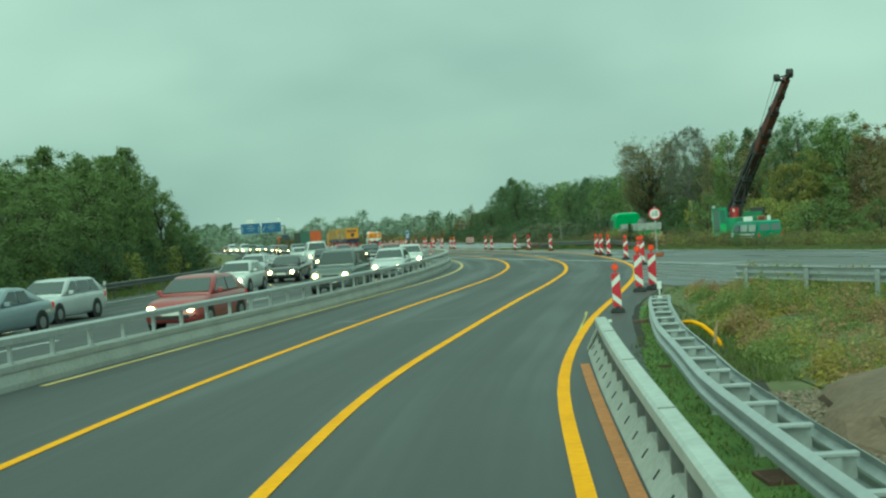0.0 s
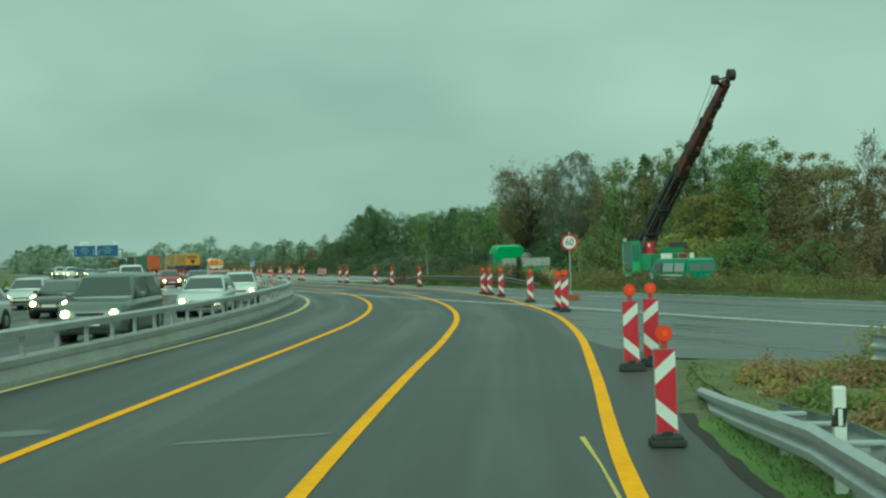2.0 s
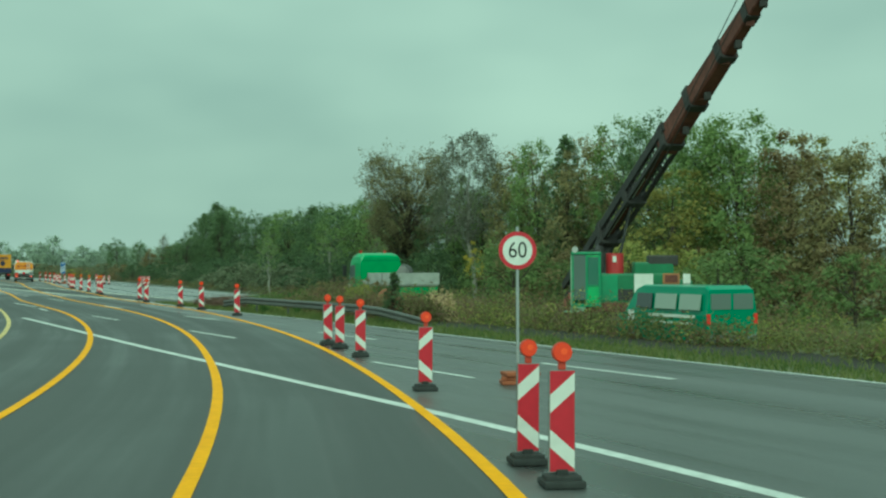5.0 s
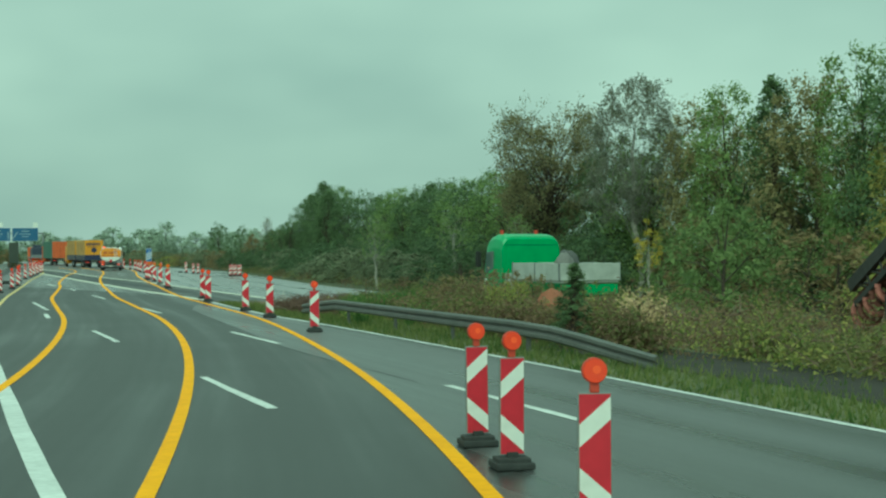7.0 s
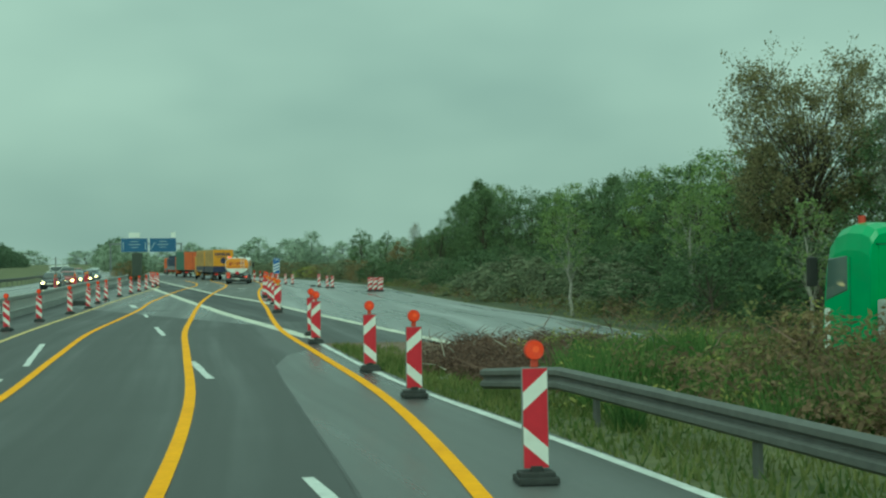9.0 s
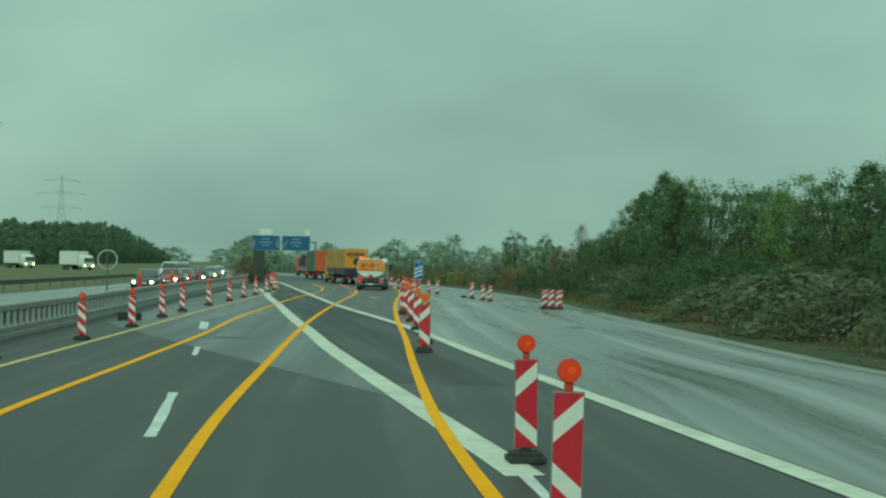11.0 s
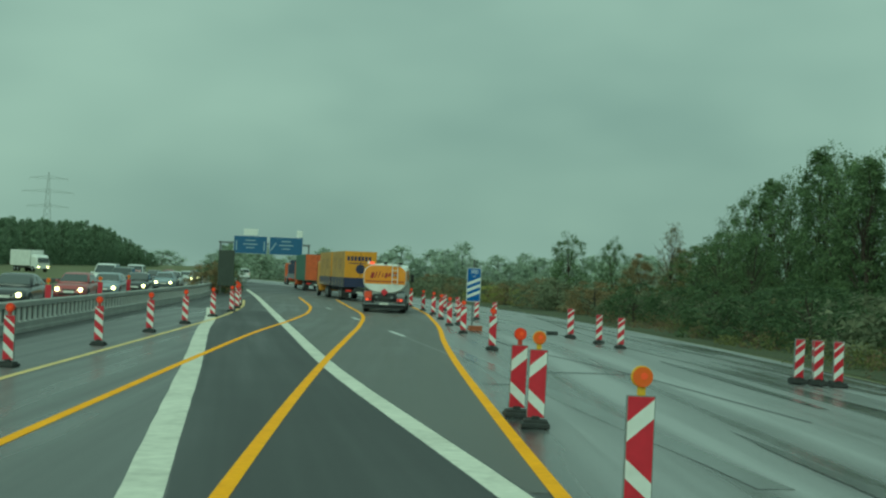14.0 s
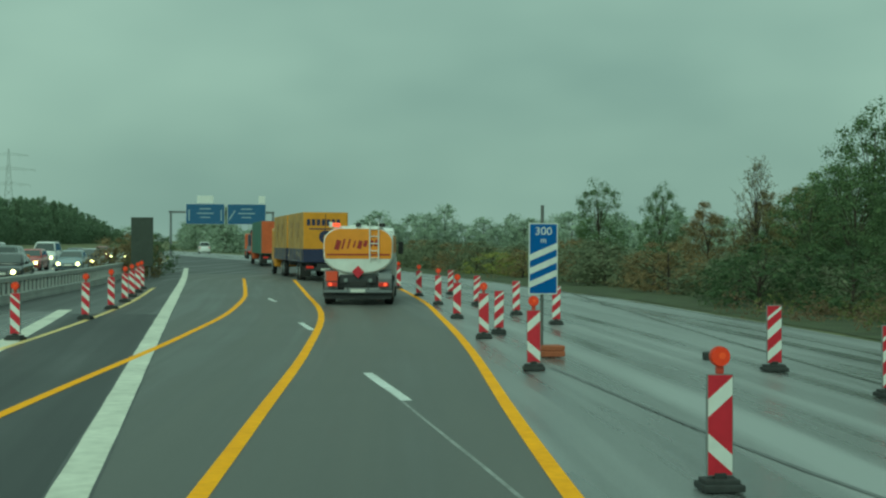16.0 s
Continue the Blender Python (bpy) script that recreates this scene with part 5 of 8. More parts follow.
def undergrowth(name, spots, mat, label, seed, size=0.052, per=105):
    """Low leafy cover: spots of (x, y, radius, height)."""
    rng = np.random.default_rng(seed)
    pts, sz, out = [], [], []
    for x, y, r, h in spots:
        q = rng.normal(size=(per, 3))
        q /= np.linalg.norm(q, axis=1, keepdims=True)
        q *= rng.uniform(0.4, 1.0, (per, 1)) ** 0.5
        q[:, :2] *= r
        q[:, 2] = np.abs(q[:, 2]) * h
        out.append(q / np.array([r, r, h]) + np.array([0, 0, 0.5]))
        q += (x, y, terrain(x, y))
        pts.append(q)
        sz.append(rng.uniform(0.6, 1.4, per) * size)
    ob = new(name, leaf_mesh(name, np.concatenate(pts), np.concatenate(sz), mat, rng, stretch=1.3, facing=np.concatenate(out), loose=0.6))
    return tagged(ob, label, "undergrowth", kind="stuff")


def blades(name, spots, mat, label, seed, h=0.17, w=0.018):
    """Upright grass blades at spots of (x, y, height factor)."""
    rng = np.random.default_rng(seed)
    n = len(spots)
    s = np.asarray(spots, float)
    z = np.array([terrain(a, b) for a, b, _ in spots])
    base = np.c_[s[:, :2], z - 0.01]
    lean = rng.normal(0, 0.35, (n, 2))
    hh = h * s[:, 2:3] * rng.uniform(0.5, 1.3, (n, 1))
    a = rng.uniform(0, math.pi, n)
    side = np.c_[np.cos(a), np.sin(a), 0 * a] * w * rng.uniform(0.6, 1.6, (n, 1))
    tip = base + np.c_[lean * hh, hh]
    v = np.stack([base - side, base + side, tip], 1)
    me = bpy.data.meshes.new(name)
    me.vertices.add(3 * n)
    me.vertices.foreach_set("co", v.reshape(-1))
    me.loops.add(3 * n)
    me.loops.foreach_set("vertex_index", np.arange(3 * n, dtype=np.int32))
    me.polygons.add(n)
    me.polygons.foreach_set("loop_start", np.arange(0, 3 * n, 3, dtype=np.int32))
    me.update(calc_edges=True)
    me.validate()
    me.materials.append(mat)
    return tagged(new(name, me), label, "grass", kind="stuff")


r2 = random.Random(9)
# hedge bank and weeds along the closed carriageway
hedge, brown, weed, straw, isle, isle_olive, isle_dry, pile = [], [], [], [], [], [], [], []
for i in range(520):
    y = r2.uniform(30, 112)
    e = interp(EDGE_LINE, y)
    if y < 94.5:
        d, h, u = r2.uniform(3.7, 5.7), r2.uniform(0.55, 1.0), r2.random()
        (weed if u < 0.2 else hedge if u < 0.82 else brown).append((e + d, y, r2.uniform(0.4, 0.9), h))
    else:
        (hedge if r2.random() < 0.45 else brown).append((e + r2.uniform(2.7, 4.4), y, r2.uniform(0.4, 0.8), r2.uniform(0.55, 1.0)))
for i in range(520):
    y = r2.uniform(84, 121)
    e = interp(EDGE_LINE, y)
    d = r2.uniform(4.6, 13)
    if y > 103 and d < 9:
        (weed if r2.random() < 0.85 else hedge).append((e + d, y, r2.uniform(0.4, 0.8), r2.uniform(0.3, 0.65)))
    else:
        (brown if r2.random() < 0.55 else hedge if r2.random() < 0.5 else weed).append((e + d, y, r2.uniform(0.5, 1.0), r2.uniform(0.7, 1.7)))
for i in range(300):
    y = r2.uniform(35, 95)
    e = interp(EDGE_LINE, y)
    (hedge if r2.random() < 0.5 else weed).append((e + r2.uniform(9, 24), y, r2.uniform(0.6, 1.2), r2.uniform(0.3, 0.9)))
for i in range(60):
    (weed if r2.random() < 0.2 else hedge if r2.random() < 0.5 else brown).append((r2.uniform(15.8, 21), r2.uniform(106, 119), r2.uniform(0.4, 0.8), r2.uniform(0.3, 0.7)))
for i in range(110):
    y = r2.uniform(94.5, 102.5)
    (hedge if r2.random() < 0.35 else brown).append((interp(EDGE_LINE, y) + r2.uniform(2.5, 3.6), y, r2.uniform(0.3, 0.6), r2.uniform(0.75, 1.15)))
for i in range(110):
    y = r2.uniform(112.3, 118)
    pile.append((13.7 + 0.3 * max(0, 116 - y) + r2.uniform(0, 2.6), y, r2.uniform(0.25, 0.5), r2.uniform(0.2, 0.52)))
for i in range(26):
    y = r2.uniform(98, 103.5)
    straw.append((21.7 + 0.22 * (y - 98) + r2.uniform(-0.3, 0.7), y, r2.uniform(0.2, 0.4), r2.uniform(0.9, 1.5)))
for i in range(30):
    brown.append((r2.uniform(19, 21.5), r2.uniform(107, 113), r2.uniform(0.4, 0.7), r2.uniform(0.8, 1.7)))
for i in range(150):
    x, y = r2.uniform(18.0, 24.5), r2.uniform(103, 110.5)
    (brown if r2.random() < 0.6 else hedge).append((x, y, r2.uniform(0.3, 0.6), r2.uniform(0.9, 1.75)))
for i in range(90):
    pile.append((r2.uniform(14.6, 18.6), r2.uniform(117, 122.5), r2.uniform(0.25, 0.5), r2.uniform(0.15, 0.5)))
for i in range(220):
    y = r2.uniform(120, 215)
    (brown if r2.random() < 0.4 else hedge).append((interp(LOT_EDGE, y) + r2.uniform(0.5, 5), y, r2.uniform(0.4, 0.9), r2.uniform(0.25, 0.9)))
for i in range(3400):
    y = r2.uniform(14, 38)
    lo, hi = float(np.interp(y, [14, 15, 17, 20, 24, 28, 38], [10.0, 9.0, 7.2, 7.3, 7.7, 8.4, 10.4])), min(interp(ISLAND_TOP, y) - 0.8, 21)
    x = lo + (hi - lo) * r2.random() ** 1.2
    c = noise.noise((x * 0.7, y * 0.5, 7.0)) + 0.4 * noise.noise((x * 1.9, y * 1.4, 1.0))
    if c > -0.06:
        tone = noise.noise((x * 0.5, y * 0.6, 20.0)) + r2.uniform(-0.2, 0.2) - (0.12 if y > 30 else 0)
        (isle_dry if tone > 0.06 else isle_olive if tone > -0.16 else isle).append((x, y, r2.uniform(0.16, 0.36), min(0.16 + 2.2 * max(0.04, c) * r2.random() ** 0.6, float(np.interp(x - lo, [0, 0.9, 4, 8], [0.25, 0.95, 0.75, 0.5])))))
undergrowth("island_weeds", isle, leaf("fresh weed leaves", (0.185, 0.245, 0.085), (0.28, 0.30, 0.115)), "green weeds in clumps on the island", 35, size=0.031, per=66)
undergrowth("island_yellow_weeds", isle_olive, leaf("yellowing weed leaves", (0.27, 0.25, 0.07), (0.38, 0.31, 0.09)), "yellowing weeds in clumps on the island", 37, size=0.029, per=78)
undergrowth("island_dry_weeds", isle_dry, leaf("dry weed leaves", (0.29, 0.205, 0.12), (0.40, 0.28, 0.16)), "dry brown weeds on the island", 36, size=0.029, per=74)
undergrowth("hedge_plants", hedge, LEAF_MOSS, "dark green hedge and brambles on the verge", 31, size=0.043, per=96)
undergrowth("brown_scrub", brown, LEAF_SCRUB, "brown autumn scrub and brambles", 32, size=0.043, per=100)
undergrowth("brush_leaves", pile, leaf("withered brush leaves", (0.115, 0.078, 0.062), (0.18, 0.115, 0.09)), "withered reddish-brown leaves on cut brushwood", 39, size=0.027, per=190)
undergrowth("weeds", weed, LEAF_WEED, "yellow-green weeds", 33, size=0.042, per=100)
undergrowth("dry_stems", straw, LEAF_STRAW, "dry straw-coloured stems", 34)
spots = []
for i in range(26000):
    y = r2.uniform(44, 122)
    e = interp(EDGE_LINE, y)
    d = 0.12 + 3.1 * r2.random()
    if (y < 112 and (d < 1.9 or y > 97 or r2.random() < 0.16)) or d < 1.5:
        spots.append((e + d, y, r2.uniform(0.5, 1.3)))
for i in range(30000):
    y = r2.uniform(-2, 41)
    lo, hi = max(interp(LADDER, y) + (0.5 if y < 30 else -0.3), right_main(y) + 0.3), min(interp(ISLAND_TOP, y), interp(LADDER, y) + (0.7 if y < 18 else 7 if i % 4 == 0 else 1.6))
    if y < 27 or i % 2 == 0:
        spots.append((lo + (hi - lo) * r2.random(), y, r2.uniform(0.3, 0.8) * (1.0 if y < 27 else 0.5)))
for i in range(7000):
    y = r2.uniform(4, 34)
    lo, hi = float(np.interp(y, [0, 12, 23.4, 25, 34], [3.5, 4.6, 5.9, 6.35, 8.3])), float(np.interp(y, [0, 10.2, 18.6, 24.7, 34], [4.35, 5.1, 6.0, 6.9, 8.9]))
    spots.append((lo + (hi - lo) * r2.random(), y, r2.uniform(0.2, 0.5)))
for i in range(4000):
    y = r2.uniform(108, 123)
    spots.append((interp(EDGE_LINE, y) + 0.15 + float(np.interp(y, [108, 120, 123], [1.8, 1.0, 0.4])) * r2.random(), y, r2.uniform(0.4, 0.9)))
for i in range(14000):
    y = r2.uniform(20, 130)
    spots.append((interp(BARRIER, y) - shift_left(y) - r2.uniform(0.1, 4), y, r2.uniform(0.7, 1.6)))
blades("verge_grass", spots, leaf("verge blades", (0.10, 0.165, 0.045), (0.18, 0.185, 0.07)), "green and yellowing grass on the verges", 41)

tall = []
for i in range(26000):
    x, y = r2.uniform(15.6, 21.5), r2.uniform(105.5, 118)
    k = noise.noise((x * 0.45, y * 0.45, 3.0))
    if k > -0.12 and x > 15.8 + 0.25 * max(0, y - 113):
        tall.append((x, y, r2.uniform(2.2, 4.2) * (0.75 + 0.8 * max(0, k))))
blades("tall_grass", tall, leaf("tall grass blades", (0.08, 0.155, 0.045), (0.13, 0.19, 0.06)), "tall bright green grass behind the guard rail", 42, w=0.022)


def sticks(name, spots, mat, label, seed, length=1.0):
    """Tangled bare twigs at spots of (x, y, height)."""
    rr = random.Random(seed)
    bm = bmesh.new()
    for x, y, hgt in spots:
        a, e = rr.uniform(0, 6.283), rr.uniform(0.15, 1.1)
        l = length * rr.uniform(0.5, 1.2)
        z = terrain(x, y) + rr.uniform(0, hgt)
        p, q = Vector((x, y, z)), Vector((x + l * math.cos(a) * math.cos(e), y + l * math.sin(a) * math.cos(e), z + l * math.sin(e) * 0.6))
        mid = p.lerp(q, 0.5) + Vector((rr.uniform(-1, 1), rr.uniform(-1, 1), rr.uniform(-0.3, 1))) * 0.12 * l
        tube(bm, p, mid, 0.011, 0.008, seg=3, caps=False)
        tube(bm, mid, q, 0.008, 0.003, seg=3, caps=False)
    return tagged(obj(name, bm, mat), label, "brushwood", kind="stuff")


TWIG = material("reddish-brown twigs", (0.16, 0.10, 0.08), 0.9, vary=0.35, grain=10, patch=2, bump=0.2)
sticks("brush_pile", [(x, y, r2.uniform(0.05, 0.45)) for x, y in [(r2.uniform(13.7, 18.0), r2.uniform(112.5, 122.5)) for _ in range(430)] if x > 13.6 + 0.35 * max(0, 116 - y)], TWIG, "pile of cut reddish-brown branches at the verge", 71, 0.62)
sticks("pale_branches", [(r2.uniform(13.9, 17.6), r2.uniform(113.5, 121.5), r2.uniform(0.15, 0.55)) for _ in range(34)], material("pale barkless wood", (0.42, 0.38, 0.32), 0.8, vary=0.3, grain=8, patch=2, bump=0.2), "pale barkless branches on the brush pile", 73, 0.75)
sticks("bare_twigs", [(interp(EDGE_LINE, y) + r2.uniform(3.4, 9), y, r2.uniform(0.3, 1.0)) for y in [r2.uniform(84, 118) for _ in range(800)]], TWIG, "bare brown twigs in the scrub", 72, 0.9)


# ---- vehicles ----
def paint(name, color, rough=0.35, coat=0.5, vary=0.12):
    return material(name, color, rough, vary=vary, grain=3, patch=1.2, bump=0.02, coat=coat)


CAR_GLASS = glass_material("dark car glass", (0.045, 0.055, 0.055))
TYRE = material("tyre rubber", (0.018, 0.018, 0.019), 0.85, vary=0.2, bump=0.2)
RIM = material("grey wheel rim", (0.30, 0.31, 0.32), 0.4, metal=0.6, vary=0.1, bump=0.05)
HEADLIGHT = material("lit headlamp", (0.9, 0.88, 0.75), 0.2, vary=0.05, bump=0.0, emit=12.0, emit_color=(1.0, 0.70, 0.30))
TAIL = material("red tail lamp", (0.50, 0.02, 0.02), 0.3, vary=0.1, bump=0.02, emit=0.12, emit_color=(1.0, 0.06, 0.03))
TAIL_LIT = material("lit red brake lamp", (0.6, 0.03, 0.02), 0.3, vary=0.05, bump=0.02, emit=1.5, emit_color=(1.0, 0.10, 0.05))
PLATE_MAT = material("number plate", (0.65, 0.65, 0.60), 0.5, vary=0.1, bump=0.02)
CHASSIS = material("dark chassis paint", (0.035, 0.037, 0.04), 0.65, vary=0.25, grain=10, patch=2, bump=0.1)
GREY_STEEL = material("grey painted steel", (0.16, 0.17, 0.18), 0.5, vary=0.2, grain=10, patch=2, bump=0.05)


def loft(bm, rings, caps=True):
    vs = [[bm.verts.new(p) for p in r] for r in rings]
    n = len(vs[0])
    for a, b in zip(vs, vs[1:]):
        for i in range(n):
            j = (i + 1) % n
            bm.faces.new((a[i], a[j], b[j], b[i]))
    if caps:
        bm.faces.new(vs[0][::-1])
        bm.faces.new(vs[-1])
    bmesh.ops.recalc_face_normals(bm, faces=bm.faces[:])
    return bm


def wheel(parent, x, y, r, w):
    bm = bmesh.new()
    rings = []
    for dx, rr in ((-w / 2, r * 0.86), (-w / 2 * 0.8, r), (w / 2 * 0.8, r), (w / 2, r * 0.86)):
        rings.append([(x + dx, y + rr * math.cos(t), r + rr * math.sin(t)) for t in (2 * math.pi * i / 20 for i in range(20))])
    wh = part("wheel", loft(bm, rings), TYRE, parent, "black tyre")
    s = 1 if x > 0 else -1
    bm = tubes(((x + s * (w / 2 - 0.03), y, r), (x + s * (w / 2 + 0.012), y, r), r * 0.62, r * 0.55), seg=16)
    box(bm, (x + s * (w / 2 + 0.014), y, r), (0.02, r * 0.3, r * 0.3), 0.01)
    part("rim", bm, RIM, wh)
    return wh


CAR_SHAPES = {
    # length, width, roof height, belt height, then (y, height) of nose, bonnet front, scuttle; y of roof front, roof back, tail of the glass
    "hatch": (4.0, 1.70, 1.46, 0.93, (0.62, 0.78, 0.92), (1.10, 1.85, 3.25, 3.86), 0.96),
    "estate": (4.7, 1.76, 1.47, 0.92, (0.58, 0.74, 0.90), (1.30, 2.10, 4.05, 4.58), 0.95),
    "saloon": (4.6, 1.76, 1.43, 0.91, (0.58, 0.72, 0.88), (1.30, 2.10, 3.20, 4.05), 0.96),
    "offroad": (4.5, 1.82, 1.74, 1.08, (0.75, 0.98, 1.06), (1.20, 1.80, 4.05, 4.40), 1.10),
    "van": (5.0, 1.92, 1.95, 1.14, (0.75, 0.98, 1.14), (0.90, 1.75, 4.80, 4.94), 1.15),
}


def pane(bm, pts, out=0.012):
    """A thin pane over four corners, its face turned outwards."""
    q = [Vector(v) for v in pts]
    n = (q[1] - q[0]).cross(q[3] - q[0]).normalized()
    if n.dot(sum(q, Vector()) / 4 - Vector((0, 0.3, 0.9))) < 0:
        n = -n
    loft(bm, [[v - n * 0.02 for v in q], [v + n * out for v in q]])
    return bm


def car(shape, color, label, lights=True):
    """A car with its nose towards -y; the base of its Empty is on the road."""
    ln, wd, top, belt, (zn, zb, zs), (ws, rf, rb, tail), zt = CAR_SHAPES[shape]
    root = tagged(empty("car" if shape != "van" else "van"), label, "car" if shape != "van" else "van", group="oncoming traffic")
    h, y0 = wd / 2, -ln / 2
    rw = 0.31 if shape not in ("offroad", "van") else 0.35
    fw, bw = ln * 0.185, ln * 0.80
    rings = []
    stations = [(0.0, zn - 0.10, 0.80, 0.34), (0.05, zn, 0.88, 0.25), (0.18, zb - 0.02, 0.95, 0.2), (0.45, (zb + zs) / 2 - 0.03, 0.99, 0.2), (fw, (zb + zs) / 2 + 0.02, 1.0, 0.2), (ws, zs, 1.0, 0.2), (ln * 0.5, belt, 1.0, 0.2),
                (bw, zt, 1.0, 0.2), (ln - 0.25, zt, 0.97, 0.22), (ln - 0.06, zt - 0.06, 0.92, 0.28), (ln, zt - 0.22, 0.86, 0.36)]
    for y, z, k, zl in stations:
        w = h * k
        half = [(w * 0.90, zl), (w * 0.985, zl + 0.08), (w, zl + (z - zl) * 0.45), (w * 0.985, z - 0.16), (w * 0.95, z - 0.06), (w * 0.86, z - 0.005), (w * 0.45, z + 0.02)]
        rings.append([(x, y0 + y, q) for x, q in half] + [(-x, y0 + y, q) for x, q in half[::-1]])
    body = part("body", loft(bmesh.new(), rings), color, root, smooth=True)
    g, t0 = 0.90 * h, top - 0.02

    def wide(z):
        return g * (1 - 0.20 * (z - belt) / (top - belt))

    rings = []
    for y, z in ((ws, belt + 0.02), (rf - 0.12, top - 0.09), (rf + 0.15, top - 0.015), ((rf + rb) / 2, top), (rb - 0.15, top - 0.02), (rb + 0.05, top - 0.07), (tail, belt + 0.05)):
        w = wide(z)
        half = [(g, belt - 0.05), (wide(belt + (z - belt) * 0.5), belt + (z - belt) * 0.5), (w, z - 0.04 * (z > belt + 0.2)), (w * 0.90, z - 0.008), (w * 0.4, z + 0.008)]
        rings.append([(x, y0 + y, q) for x, q in half] + [(-x, y0 + y, q) for x, q in half[::-1]])
    part("roof", loft(bmesh.new(), rings), color, root, smooth=True)
    za, zc = belt + 0.05, top - 0.12
    for nm, low, high in (("windscreen", (ws, belt + 0.02), (rf - 0.12, top - 0.09)), ("rear_window", (tail, belt + 0.05), (rb + 0.05, top - 0.07))):
        (ya, qa), (yb, qb) = [(low[0] + (high[0] - low[0]) * f, low[1] + (high[1] - low[1]) * f) for f in (0.08, 0.93)]
        part(nm, pane(bmesh.new(), [(-wide(qa) * 0.93, y0 + ya, qa), (wide(qa) * 0.93, y0 + ya, qa), (wide(qb) * 0.88, y0 + yb, qb), (-wide(qb) * 0.88, y0 + yb, qb)], 0.03), CAR_GLASS, root, "dark glass")
    mid = (rf + rb) / 2 - 0.1
    cuts = [(ws + 0.34, rf + 0.12, mid - 0.04, mid - 0.04), (mid + 0.05, mid + 0.05, rb - 0.12, min(tail - 0.45, rb + 0.05))] if shape != "estate" else [(ws + 0.34, rf + 0.12, mid - 0.42, mid - 0.42), (mid - 0.33, mid - 0.33, mid + 0.5, mid + 0.5), (mid + 0.58, mid + 0.58, rb - 0.12, tail - 0.4)]
    for s in (-1, 1):
        for a0, a1, b1, b0 in cuts:
            part("side_window", pane(bmesh.new(), [(s * wide(za), y0 + a0, za), (s * wide(zc), y0 + a1, zc), (s * wide(zc), y0 + b1, zc), (s * wide(za), y0 + b0, za)], 0.014), CAR_GLASS, root, "dark glass")
        part("mirror", boxes(((s * (h + 0.06), y0 + ws + 0.38, belt + 0.08), (0.17, 0.10, 0.13), 0.04)), color, root)
        for y in (fw, bw):
            part("wheel_arch", tubes(((s * (h - 0.25), y0 + y, rw), (s * (h + 0.004), y0 + y, rw), rw + 0.07), seg=20), BLACK, root)
            wheel(root, s * (h - 0.085), y0 + y, rw, 0.2)
        z = zn - 0.02
        lamp = part("headlight", boxes(((s * h * 0.68, y0 + 0.11, z + 0.0), (0.34, 0.16, 0.15), 0.05)), RIM, root)
        part("bulb", tubes(((s * h * 0.68, y0 - 0.02, z), (s * h * 0.68, y0 + 0.06, z), 0.10), seg=12), HEADLIGHT if lights else RIM, lamp, "lit headlamp" if lights else "")
        part("tail_light", boxes(((s * h * 0.80, y0 + ln - 0.04, zt - 0.18), (0.22, 0.1, 0.2), 0.04)), TAIL, root)
    part("grille", boxes(((0, y0 + 0.03, zn - 0.05), (wd * 0.40, 0.06, 0.10), 0.02), ((0, y0 + 0.03, 0.38), (wd * 0.62, 0.08, 0.12), 0.02)), BLACK, root)
    part("number_plate", boxes(((0, y0 - 0.018, 0.48), (0.52, 0.03, 0.11), 0.005)), PLATE_MAT, root)
    return root


cars = {
    "silver_estate": car("estate", paint("silver paint", (0.50, 0.52, 0.53), 0.3, 0.6), "silver estate car with lit headlamps in the queue"),
    "red_hatch": car("hatch", paint("dull red paint", (0.28, 0.045, 0.05), 0.3, 0.6), "dark red hatchback with lit headlamps beside the barrier"),
    "pale_hatch": car("hatch", paint("pale silver paint", (0.58, 0.60, 0.58), 0.3, 0.6), "pale silver hatchback with lit headlamps"),
    "black_saloon": car("saloon", paint("black car paint", (0.02, 0.022, 0.025), 0.25, 0.8), "black saloon car with lit headlamps"),
    "grey_offroad": car("offroad", paint("grey green paint", (0.10, 0.12, 0.115), 0.3, 0.6), "dark grey offroad car with lit headlamps"),
    "blue_saloon": car("saloon", paint("grey blue paint", (0.24, 0.29, 0.33), 0.3, 0.6), "grey-blue saloon car in the oncoming queue"),
    "white_van": car("van", paint("white van paint", (0.70, 0.71, 0.70), 0.4, 0.4), "white delivery van with lit headlamps"),
    "red_estate": car("estate", paint("red estate paint", (0.36, 0.06, 0.06), 0.3, 0.6), "red estate car with lit headlamps"),
}


def on_lane(y, off):
    a, b = interp(BARRIER, y - 3), interp(BARRIER, y + 3)
    return Matrix.Translation((interp(BARRIER, y) - off, y, 0.002)) @ Matrix.Rotation(math.atan2(-(b - a), 6), 4, "Z")


taken = set()


def park(kind, y, off):
    ob, m = cars[kind], on_lane(y, off)
    if kind in taken:
        return copy_thing(ob, m)
    taken.add(kind)
    ob.matrix_basis = m
    return ob


